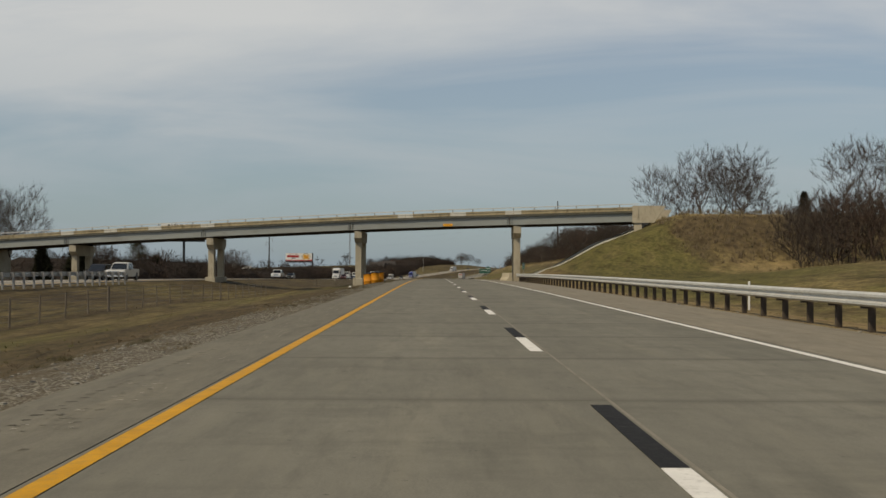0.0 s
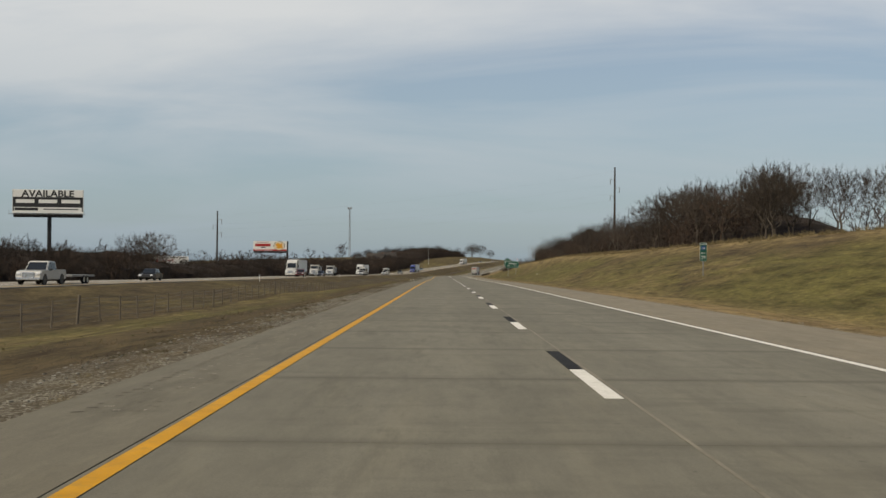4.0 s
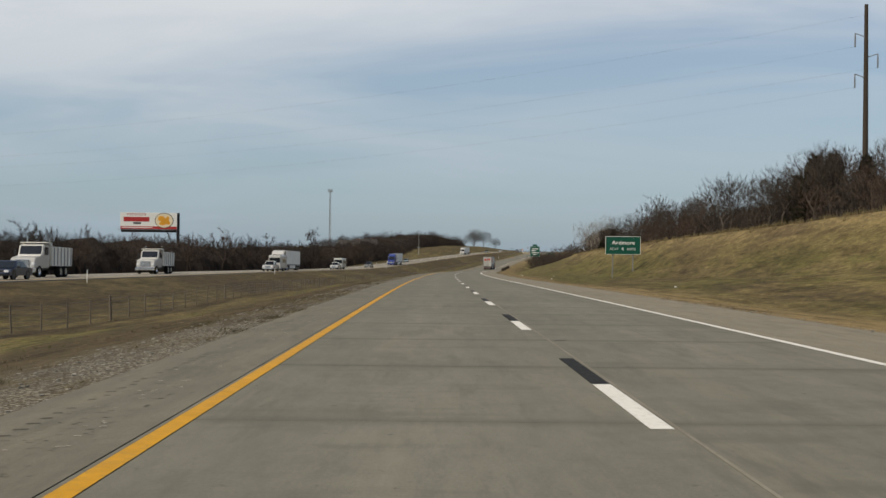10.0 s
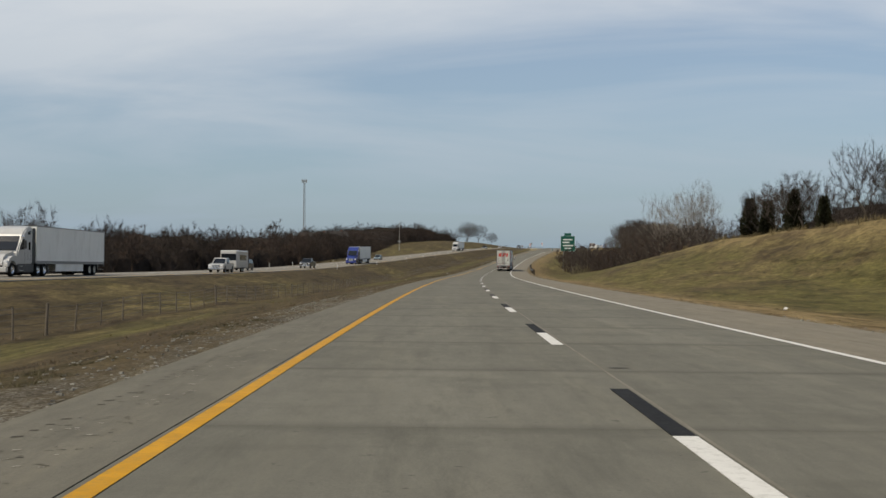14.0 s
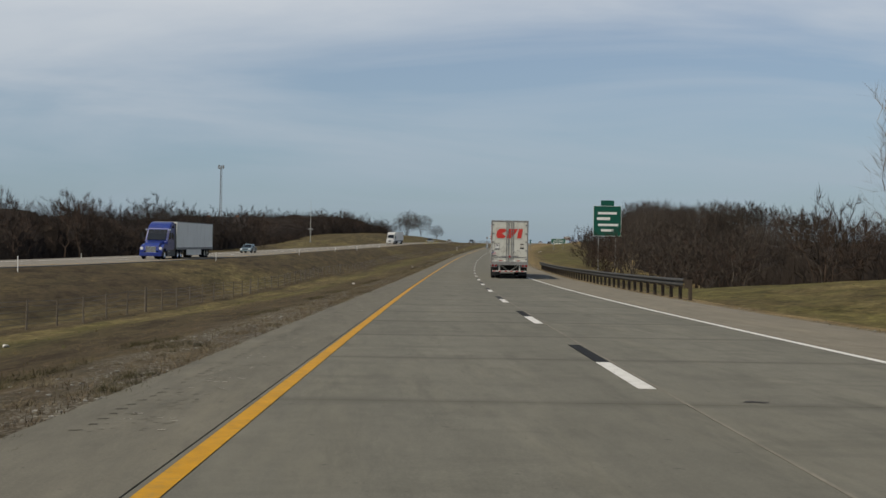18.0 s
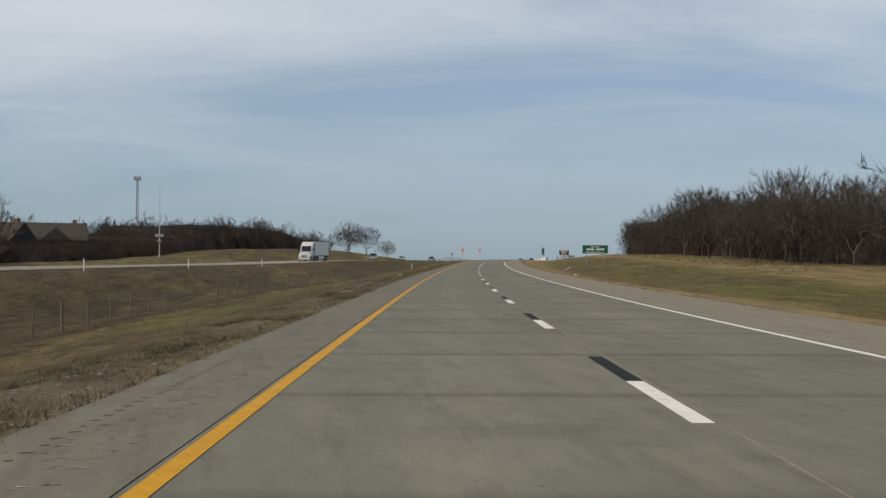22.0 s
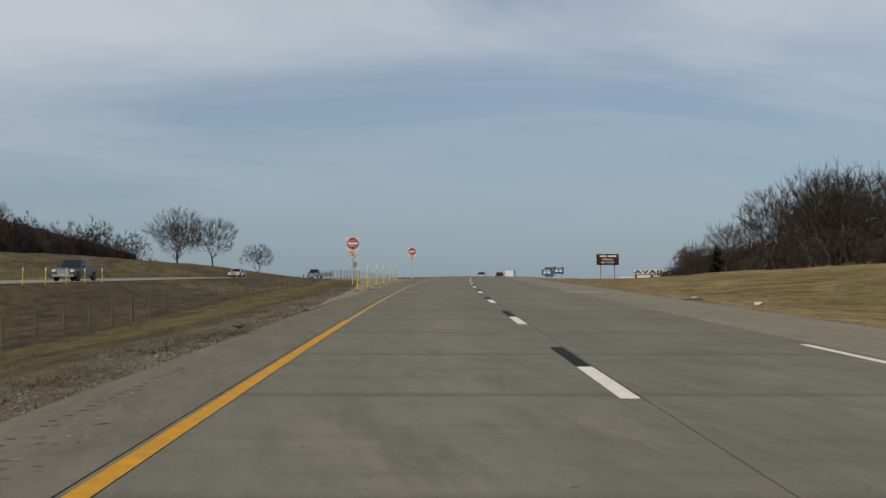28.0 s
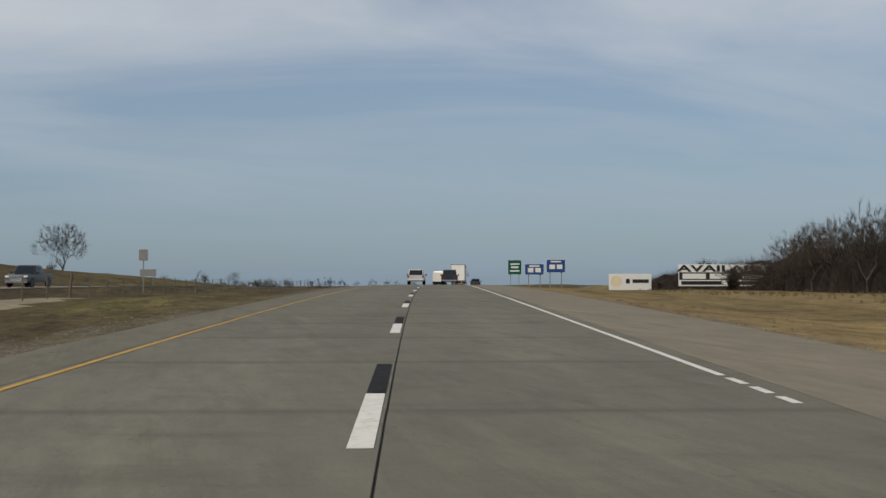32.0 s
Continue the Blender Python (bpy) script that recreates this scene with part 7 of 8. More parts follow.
        part("mirror_glass", boxes((sx * 1.54, sx * 1.7, 19.04, 19.048, 2.23, 2.82)), M["chrome"], mir)
        part("mirror_arm", boxes((sx * 1.2, sx * 1.55, 19.08, 19.14, 2.3, 2.36), (sx * 1.2, sx * 1.55, 19.08, 19.14, 2.42, 2.46)), M["black_plastic"], mir)
        part("hood_mirror", ring(bmesh.new(), [(0.02, 0), (0.1, 0.02), (0.11, 0.08), (0.04, 0.12)], Matrix.Translation((sx * 1.3, 18.9, 3.15)) @ Matrix.Rotation(math.pi / 2, 4, "X")), M["chrome"], cabm)
        wheel(t, sx * 1.06, 20.45, 0.52, 0.3, M["chrome"], sx, "steer_wheel")
        part("door_seam", boxes((sx * 1.221, sx * 1.227, 18.28, 18.3, 1.05, 3.0), (sx * 1.221, sx * 1.227, 17.1, 17.7, 1.3, 1.315), (sx * 1.221, sx * 1.227, 17.1, 17.115, 1.3, 2.0), (sx * 1.221, sx * 1.227, 17.685, 17.7, 1.3, 2.0)), M["black_plastic"], cabm)
        if near:
            bars(cabm, M["white_sign"], [], 0)
            for k in range(3):
                part("emblem_shape", boxes((sx * 1.223, sx * 1.229, 17.95 + 0.17 * k, 18.08 + 0.17 * k, 2.08, 2.36)), M["white_sign"], cabm)
    part("windshield", prism(bmesh.new(), [(18.83, 3.16), (19.1, 2.72), (19.6, 2.06), (19.61, 2.1), (19.12, 2.75), (18.86, 3.19)], -1.02, 1.02), M["glass_dark"], cabm)
    part("grille", boxes((-0.55, 0.55, 21.45, 21.53, 0.6, 1.35), bevel=0.02), M["chrome"], hood)
    part("front_bumper", boxes((-1.2, 1.2, 21.3, 21.62, 0.32, 0.72), bevel=0.05), cab if not near else M["chrome"], t)
    part("antenna", tube(bmesh.new(), (-1.3, 19.0, 2.4), (-1.32, 19.0, 4.1), 0.008, 0.005, 4), M["black_plastic"], cabm)
    part("exhaust", tube(bmesh.new(), (0.9, 16.55, 1.0), (0.9, 16.55, 3.9), 0.07, 0.07, 10), M["chrome"], t)
    return t


def car(m, label, kind, body, category=None, load=None, group="cars"):
    """A road vehicle that faces +y, with its middle over the origin."""
    dims = {"sedan": (4.7, 0.9, 1.45), "suv": (4.8, 0.96, 1.75), "pickup": (5.8, 1.0, 1.9), "van": (5.3, 0.98, 2.05)}
    L, w, h = dims[kind]
    t = thing({"sedan": "car", "suv": "suv", "pickup": "pickup_truck", "van": "van"}[kind], label, category or {"pickup": "pickup truck", "van": "van"}.get(kind, "car"), m, group)
    f, r = L / 2, -L / 2
    belt = h * 0.58
    if kind == "pickup":
        low = [(r, 0.5), (r, belt + 0.12), (r + 1.9, belt + 0.12), (f - 1.6, belt + 0.08), (f - 0.15, belt - 0.02), (f, 0.7), (f - 0.05, 0.42), (r + 0.1, 0.42)]
        top = [(r + 1.9, belt), (r + 2.05, h - 0.04), (r + 2.4, h), (f - 2.35, h), (f - 1.55, belt)]
    elif kind == "sedan":
        low = [(r, 0.45), (r + 0.05, belt), (r + 0.9, belt + 0.05), (f - 1.35, belt), (f - 0.1, belt - 0.2), (f, 0.5), (f - 0.08, 0.3), (r + 0.1, 0.3)]
        top = [(r + 0.75, belt), (r + 1.35, h - 0.03), (r + 1.8, h), (f - 2.1, h), (f - 1.25, belt)]
    elif kind == "van":
        low = [(r, 0.42), (r, belt + 0.1), (f - 1.2, belt + 0.05), (f - 0.15, belt - 0.2), (f, 0.6), (f - 0.05, 0.35), (r + 0.1, 0.35)]
        top = [(r + 0.02, belt), (r + 0.1, h - 0.05), (r + 0.3, h), (f - 2.2, h), (f - 1.05, belt)]
    else:
        low = [(r, 0.45), (r + 0.02, belt + 0.04), (f - 1.4, belt + 0.04), (f - 0.12, belt - 0.08), (f, 0.6), (f - 0.06, 0.36), (r + 0.1, 0.36)]
        top = [(r + 0.1, belt), (r + 0.4, h - 0.04), (r + 0.7, h), (f - 2.3, h), (f - 1.35, belt)]
    bm = prism(bmesh.new(), low, -w, w)
    bmesh.ops.bevel(bm, geom=bm.edges[:], offset=0.06, segments=2, affect="EDGES")
    bd = part("body", bm, body, t)
    bm = prism(bmesh.new(), top, -w + 0.1, w - 0.1)
    for v in bm.verts:
        k = (v.co.z - belt) / (h - belt)
        v.co.x *= 1 - 0.13 * k
    bmesh.ops.bevel(bm, geom=bm.edges[:], offset=0.05, segments=2, affect="EDGES")
    cabin = part("cabin", bm, body, t)
    front, rear = top[-1], top[0]
    zt = h - 0.12

    def glass(name, pts):
        bm = bmesh.new()
        bm.faces.new([bm.verts.new(p) for p in pts])
        ex = bmesh.ops.extrude_face_region(bm, geom=bm.faces[:])
        bm.normal_update()
        nn = list(bm.faces)[0].normal.copy()
        bmesh.ops.translate(bm, vec=nn * 0.015, verts=[e for e in ex["geom"] if isinstance(e, bmesh.types.BMVert)])
        part(name, bm, M["glass_dark"], cabin)

    a, b = top[-2], top[-1]

    def on(p, q, k):
        return p[0] + (q[0] - p[0]) * k, p[1] + (q[1] - p[1]) * k
    for nm, p, q, sg in (("windshield", a, b, 1), ("rear_window", top[1], top[0], -1)):
        (y1, zz1), (y2, zz2) = on(p, q, 0.14), on(p, q, 0.92)
        x1, x2 = (w - 0.1) * (1 - 0.13 * (zz1 - belt) / (h - belt)) - 0.09, (w - 0.1) * (1 - 0.13 * (zz2 - belt) / (h - belt)) - 0.09
        o = 0.02 * sg
        glass(nm, [(-x1, y1 + o, zz1 + 0.012), (x1, y1 + o, zz1 + 0.012), (x2, y2 + o, zz2 + 0.012), (-x2, y2 + o, zz2 + 0.012)])
    for sx in (-1, 1):
        xa, xb = (w - 0.1 + 0.006), (w - 0.1) * 0.885 + 0.006
        y0, y1 = top[0][0] + 0.25, top[-1][0] - 0.25
        y2, y3 = top[-2][0] - 0.05, top[1][0] + 0.2
        ym = (y0 + y1) / 2
        for p0, p1, p2, p3 in ((y0, ym - 0.05, ym - 0.05, y3), (ym + 0.05, y1, y2, ym + 0.05)):
            glass("side_window", [(sx * xa, p0, belt + 0.07), (sx * xa, p1, belt + 0.07), (sx * xb, p2, zt), (sx * xb, p3, zt)])
        part("headlamp", boxes((sx * (w - 0.38), sx * (w - 0.05), f - 0.12, f + 0.01, belt - 0.3, belt - 0.12), bevel=0.02), M["lamp_clear"], bd)
        part("tail_lamp", boxes((sx * (w - 0.22), sx * (w - 0.02), r - 0.01, r + 0.08, belt - 0.25, belt), bevel=0.02), M["lamp_red"], bd)
        part("mirror", boxes((sx * w, sx * (w + 0.2), top[-1][0] - 0.35, top[-1][0] - 0.22, belt + 0.02, belt + 0.2), bevel=0.02), M["black_plastic"], bd)
        rr = 0.4 if kind == "pickup" else 0.35
        for y in (f - 0.95, r + 1.0):
            wheel(t, sx * (w - 0.1), y, rr, 0.24, M["chrome"], sx)
            part("wheel_arch", ring(bmesh.new(), [(rr * 1.16, -0.02), (rr * 1.16, 0.02)], Matrix.Translation((sx * (w - 0.005), y, rr + 0.02)) @ Matrix.Rotation(math.pi / 2, 4, "Y")), M["black_plastic"], bd)
    part("grille", boxes((-w * 0.5, w * 0.5, f - 0.05, f + 0.012, 0.55, belt - 0.12), bevel=0.02), M["chrome"] if kind == "pickup" else M["black_plastic"], bd)
    part("front_bumper", boxes((-w + 0.05, w - 0.05, f - 0.08, f + 0.08, 0.38, 0.56), bevel=0.04), M["chrome"] if kind == "pickup" else body, bd)
    part("rear_bumper", boxes((-w + 0.05, w - 0.05, r - 0.08, r + 0.06, 0.42, 0.6), bevel=0.04), M["chrome"] if kind == "pickup" else body, bd)
    if load == "camper":
        tr = part("towed_trailer", boxes((-1.15, 1.15, r - 7.6, r - 1.0, 0.55, 2.95), bevel=0.12), WHITE, t, "boxy white towed trailer")
        part("dark_window", boxes((-1.0, 1.0, r - 0.99, r - 0.98, 1.6, 2.5)), M["glass_dark"], tr)
        for sx in (-1, 1):
            part("dark_window", boxes((sx * 1.151, sx * 1.158, r - 6.5, r - 2.5, 1.6, 2.3)), M["glass_dark"], tr)
            wheel(t, sx * 1.0, r - 4.0, 0.36, 0.24, WHEELW, sx)
            wheel(t, sx * 1.0, r - 4.8, 0.36, 0.24, WHEELW, sx)
        part("drawbar", boxes((-0.08, 0.08, r - 1.1, r - 0.05, 0.5, 0.6)), M["black_plastic"], tr)
    if load == "flatbed":
        tr = part("towed_trailer", boxes((-1.1, 1.1, r - 7.2, r - 1.2, 0.62, 0.78), (-0.08, 0.08, r - 1.3, r - 0.05, 0.5, 0.62)), M["dull_steel"], t, "empty flat trailer")
        for sx in (-1, 1):
            wheel(t, sx * 1.05, r - 4.2, 0.36, 0.24, WHEELW, sx)
            wheel(t, sx * 1.05, r - 5.1, 0.36, 0.24, WHEELW, sx)
    return t


def dump_truck(m, label, body):
    t = thing("dump_truck", label, "truck", m, "trucks")
    bm = prism(bmesh.new(), [(1.2, 0.9), (1.2, 2.85), (2.6, 2.9), (3.0, 1.95), (4.6, 1.7), (4.75, 0.8), (1.3, 0.8)], -1.1, 1.1)
    bmesh.ops.bevel(bm, geom=bm.edges[:], offset=0.08, segments=2, affect="EDGES")
    cab = part("cab", bm, body, t)
    part("windshield", prism(bmesh.new(), [(2.62, 2.75), (2.95, 2.02), (2.98, 2.05), (2.66, 2.78)], -0.95, 0.95), M["glass_dark"], cab)
    part("grille", boxes((-0.6, 0.6, 4.7, 4.78, 0.9, 1.55), bevel=0.02), M["chrome"], cab)
    part("front_bumper", boxes((-1.2, 1.2, 4.7, 4.95, 0.45, 0.8), bevel=0.03), M["chrome"], t)
    for sx in (-1, 1):
        part("side_window", boxes((sx * 1.1, sx * 1.11, 1.6, 2.5, 2.0, 2.65), bevel=0.004), M["glass_dark"], cab)
        part("headlamp", boxes((sx * 0.75, sx * 1.05, 4.68, 4.78, 1.05, 1.3), bevel=0.02), M["lamp_clear"], cab)
        part("stack", tube(bmesh.new(), (sx * 1.0, 1.05, 1.0), (sx * 1.0, 1.05, 3.5), 0.07, 0.07, 8), M["chrome"], t)
        part("mirror", boxes((sx * 1.3, sx * 1.5, 2.75, 2.85, 1.95, 2.5), bevel=0.02), M["black_plastic"], cab)
        wheel(t, sx * 1.0, 3.7, 0.52, 0.3, M["chrome"], sx, "steer_wheel")
        for y in (-2.8, -1.45):
            wheel(t, sx * 0.98, y, 0.52, 0.5, WHEELW, sx)
    part("chassis", boxes((-0.5, 0.5, -3.9, 4.6, 0.6, 0.95)), M["black_plastic"], t)
    bed = part("dump_bed", prism(bmesh.new(), [(-4.2, 1.0), (-4.4, 2.7), (0.85, 2.75), (1.05, 3.1), (2.2, 3.12), (2.2, 3.05), (0.95, 2.95), (0.85, 1.0)], -1.22, 1.22), GREYBAND if body is SILVER else TRAILER, t)
    for sx in (-1, 1):
        for y in np.linspace(-3.9, 0.5, 6):
            part("bed_rib", boxes((sx * 1.22, sx * 1.29, y - 0.06, y + 0.06, 1.05, 2.68)), GREYBAND, bed)
    return t


def lane(s, u, back=False):
    dz = float(left_dz(s)) if u < -25 else 0.0
    m = onroad(s, u, dz + 0.004, 180 if back else 0)
    return m @ Matrix.Rotation(math.atan(grade(s)) * (-1 if back else 1), 4, "X")


def unit_number(truck):
    for c in truck.children:
        if c.name.startswith("cab") and not c.name.startswith("cab_"):
            ob = letters("52216", 0.22, c, M["white_sign"], 0, 0, 0)
            ob.data.transform(Matrix.Translation((-1.236, 17.55, 3.2)) @ Matrix.Rotation(-math.pi / 2, 4, "Z"))


# the truck ahead in the driving lane
big = semi(lane(698.0, 2.25) @ pose(0, 0, 0, 0, 0, -1.5), "red tractor with a grimy white box trailer in the driving lane", RED, TRAILER, GREYBAND, True)
unit_number(big)
# far carriageway traffic
semi(lane(757, -34.3, True), "blue tractor with a plain white trailer on the far carriageway", BLUE, TRAILER)
semi(lane(585, -37.8, True), "white tractor with a white trailer on the far carriageway", WHITE, TRAILER)
semi(lane(1004, -37.8, True), "white sleeper tractor with a grimy pale trailer", WHITE, TRAILER)
semi(lane(415, -37.8, True), "white tractor with a white trailer on the far carriageway", WHITE, TRAILER)
car(lane(541, -34.2, True), "white pickup towing a boxy white trailer", "pickup", WHITE, load="camper")
car(lane(622, -34.2, True), "white pickup towing an enclosed white trailer", "pickup", WHITE, load="camper")
car(lane(650, -37.8, True), "dark grey car on the far carriageway", "suv", BLACKP)
car(lane(684, -34.2, True), "black pickup on the far carriageway", "pickup", BLACKP)
car(lane(385, -34.2, True), "dark red estate car on the far carriageway", "suv", MAROON)
car(lane(426, -34.2, True), "dark blue car on the far carriageway", "sedan", NAVY)
dump_truck(lane(442, -37.6, True), "white dump truck with a pale steel bed", WHITE)
dump_truck(lane(480, -37.6, True), "white dump truck with a grey steel bed", WHITE)
car(lane(112, -37.6, True), "black sport utility vehicle near the overpass", "suv", BLACKP)
car(lane(109, -34.2, True), "white pickup near the overpass", "pickup", WHITE)
car(lane(222, -34.2, True), "white pickup towing an empty flat trailer", "pickup", WHITE, load="flatbed")
car(lane(268, -37.6, True), "dark car on the far carriageway", "sedan", BLACKP)
car(lane(798, -37.6, True), "pale blue car on the far carriageway", "sedan", PALEBLUE)
car(lane(1057, -34.2, True), "black pickup on the far carriageway", "pickup", BLACKP)
car(lane(1133, -37.6, True), "white saloon on the far carriageway", "sedan", WHITE)
car(lane(1182, -34.2, True), "black pickup on the far carriageway", "pickup", BLACKP)
# traffic ahead beyond the crest
car(lane(1214, -1.8), "white sport utility vehicle in the passing lane ahead", "suv", WHITE)
car(lane(1226, 1.9), "black pickup in the driving lane ahead", "pickup", BLACKP)
semi(lane(1292, 1.9), "white tractor and trailer far ahead in the driving lane", WHITE, TRAILER)
car(lane(1290, 5.2), "dark car far ahead on the exit lane", "sedan", BLACKP)
dump_truck(lane(1300, -1.8), "white box-bodied truck far ahead", WHITE)

# ---- small things of the verge ----
rv = random.Random(77)


def scatter(name, label, category, count, where, shapes, material, lift=0.0):
    """Many small pieces joined: shapes are (verts, faces) about the origin."""
    spots = np.array([where() for _ in range(count)])
    S, U, K = spots.T
    on = (U > -5.2) & (U < 6.9)
    O = roads(S, U, np.where(on, -0.03, section(S, U) + rough(S, U) + lift))
    A = np.array([rv.uniform(0, 2 * math.pi) for _ in range(count)])
    pick = np.array([rv.randrange(len(shapes)) for _ in range(count)])
    vs, fs, base = [], [], 0
    for q, (pv, pf) in enumerate(shapes):
        m = pick == q
        c, d, k = (np.cos(A) * K)[m, None], (np.sin(A) * K)[m, None], K[m, None]
        v = np.stack([pv[:, 0] * c - pv[:, 1] * d, pv[:, 0] * d + pv[:, 1] * c, pv[:, 2] * k], -1) + O[m][:, None]
        vs.append(v.reshape(-1, 3))
        n = len(pv)
        for j in range(int(m.sum())):
            o = base + j * n
            fs += [tuple(i + o for i in f) for f in pf]
        base += n * int(m.sum())
    return tagged(pymesh(name, np.concatenate(vs), fs, material), label, category, "", "stuff")


def stone_shape(seed):
    r = random.Random(seed)
    v = [(x * r.uniform(0.6, 1.1), y * r.uniform(0.5, 1.0), z * r.uniform(0.35, 0.7)) for x in (-1, 1) for y in (-1, 1) for z in (-1, 1)]
    return np.array(v), [(0, 1, 3, 2), (4, 6, 7, 5), (0, 4, 5, 1), (2, 3, 7, 6), (1, 5, 7, 3)]


def tuft_shape(seed, blades, h, flop):
    r = random.Random(seed)
    v, f = [], []
    for _ in range(blades):
        a = r.uniform(0, 2 * math.pi)
        b = np.array([r.uniform(-0.3, 0.3) * h, r.uniform(-0.3, 0.3) * h, -0.03])
        d = np.array([math.cos(a), math.sin(a), 0])
        n = np.array([-math.sin(a), math.cos(a), 0]) * 0.036 * h
        lean, hh = r.uniform(0.1, flop), h * r.uniform(0.5, 1.1)
        mid, tip = b + d * lean * hh * 0.35 + np.array([0, 0, hh * 0.6]), b + d * lean * hh + np.array([0, 0, hh])
        k = len(v)
        v += [b - n * 1.2, b + n * 1.2, tip + (mid - tip) * 0.1]
        f.append((k, k + 1, k + 2))
    return np.array(v), f


STONES = [stone_shape(i) for i in range(6)]
SHORT = [tuft_shape(20 + i, 9, 0.1, 1.7) for i in range(5)]


def mat_shape(seed):
    """A low tangled mat of fine dead stems."""
    r = random.Random(seed)
    v, f = [], []
    for _ in range(150):
        a, q, hh = r.uniform(0, 2 * math.pi), abs(r.gauss(0, 0.16)), r.uniform(0.02, 0.09)
        b = np.array([q * math.cos(a) * 1.4, q * math.sin(a), -0.01])
        d = np.array([r.gauss(0, 0.9), r.gauss(0, 0.9), 1.0]) * hh * (1.1 - min(1, q * 2.2))
        n = np.array([-d[1], d[0], 0.0])
        n = n / (np.linalg.norm(n) + 1e-6) * r.uniform(0.0012, 0.0026)
        k = len(v)
        v += [b - n, b + n, b + d]
        f.append((k, k + 1, k + 2))
    return np.array(v), f


MAT = [mat_shape(60 + i) for i in range(6)]
TALLT = [tuft_shape(40 + i, 14, 0.5, 0.7) for i in range(5)]


def along(lo, hi, u0, u1, k0, k1, power=1.0):
    def f():
        return rv.uniform(lo, hi), u0 + (u1 - u0) * rv.random() ** power, rv.uniform(k0, k1)
    return f


def bunches(lo, hi, u0, u1, k0, k1):
    """Spots gathered in loose bunches."""
    heart = [(rv.uniform(lo, hi), rv.uniform(u0, u1)) for _ in range(int((hi - lo) / 3.5))]

    def f():
        s, u = rv.choice(heart)
        return s + rv.gauss(0, 0.7), min(-5.24, u + rv.gauss(0, 0.22)), rv.uniform(k0, k1)
    return f


scatter("verge_stones", "loose pale stones along the inner shoulder", "gravel", 9000, along(-5, 540, -5.2, -7.2, 0.008, 0.032, 1.2), STONES, M["stone"])
scatter("verge_stones", "loose pale stones in the weedy verge", "gravel", 3000, along(540, 1130, -5.2, -6.9, 0.01, 0.03, 1.2), STONES, M["stone"])
scatter("verge_stones", "loose pale stones along the outer shoulder", "gravel", 3000, along(-5, 1130, 6.85, 8.0, 0.012, 0.035, 1.2), STONES, M["stone"])
scatter("brown_weeds", "brown dead weeds hanging over the inner shoulder's edge", "weeds", 6500, along(520, 1000, -5.22, -6.1, 0.7, 1.6, 1.6), SHORT, M["brown_weed"])
scatter("brown_weeds", "brown dead weeds at the edge of the inner shoulder", "weeds", 4000, along(-5, 1130, -7.4, -10, 0.6, 1.3, 1.2), SHORT, M["brown_weed"])
scatter("brown_weeds", "matted brown weeds in clumps by the inner shoulder", "weeds", 950, along(520, 1000, -5.28, -6.6, 0.6, 1.6, 1.6), MAT, M["tan_weed"])
scatter("brown_weeds", "low mats of dead weeds on the gravel verge", "weeds", 420, along(-5, 540, -5.7, -9.0, 0.6, 1.6, 1.0), MAT, M["brown_weed"])
scatter("brown_weeds", "dead weeds along the edge of the outer shoulder", "weeds", 500, along(110, 1130, 7.2, 8.4, 0.5, 1.3, 1.5), MAT, M["brown_weed"])
scatter("dry_grass", "short straw-coloured grass of the median", "grass", 6500, along(-5, 1140, -7.0, -20, 0.7, 1.4, 1.5), SHORT, M["dry_grass"])
scatter("dry_grass", "short straw-coloured grass beside the outer shoulder", "grass", 8000, along(-5, 1140, 7.3, 20, 0.7, 1.4, 2.0), SHORT, M["dry_grass"])
scatter("green_grass", "thin green winter grass on the verges", "grass", 3500, along(-5, 1140, -8.5, -18, 0.6, 1.1), SHORT, M["green_grass"])
scatter("green_grass", "thin green winter grass on the bank", "grass", 3500, along(-5, 1140, 9, 22, 0.7, 1.2), SHORT, M["green_grass"])
scatter("brown_weeds", "dead grass left standing under the median fence", "weeds", 2600, along(-5, 1020, -18.6, -19.5, 0.8, 2.0), SHORT, M["brown_weed"])
scatter("brown_weeds", "small dead weeds in the cracks of the paved turnout", "weeds", 110, along(985, 1100, -4.9, -8.6, 0.5, 1.1), SHORT, M["brown_weed"])
scatter("turnout_stones", "loose grey stones scattered over the turnout", "gravel", 3000, along(1000, 1075, -5.25, -7.6, 0.006, 0.02, 1.5), STONES, M["stone"], 0.045)
scatter("soil_clods", "dark clods and scraps lying on the paved turnout", "litter", 150, along(1015, 1076, -5.3, -8.6, 0.015, 0.045), STONES, M["brown_weed"], 0.045)
scatter("brown_weeds", "tall brown weeds on the slope below the overpass road", "weeds", 900, along(89, 109, 22, 52, 0.6, 1.3), TALLT, M["brown_weed"])
scatter("tan_weeds", "soft tan weeds bunched along the edge of the inner shoulder", "weeds", 1100, bunches(690, 985, -5.3, -6.3, 0.7, 1.5), MAT, M["tan_weed"])
scatter("tan_weeds", "scattered tan weeds along the edge of the inner shoulder", "weeds", 420, bunches(-5, 690, -5.3, -6.2, 0.5, 1.2), MAT, M["tan_weed"])
scatter("dark_weeds", "low dark olive weeds in the gravel by the inner shoulder", "weeds", 750, bunches(600, 985, -5.3, -7.4, 0.9, 1.9), MAT, M["dark_weed"])
scatter("dark_weeds", "low dark olive weeds along the inner verge", "weeds", 450, bunches(-5, 600, -5.3, -7.4, 0.8, 1.6), MAT, M["dark_weed"])
scatter("tall_straw", "tall dry straw along the top of the bank", "grass", 2200, along(60, 640, 24.5, 33, 0.6, 1.3), TALLT, M["dry_grass"])
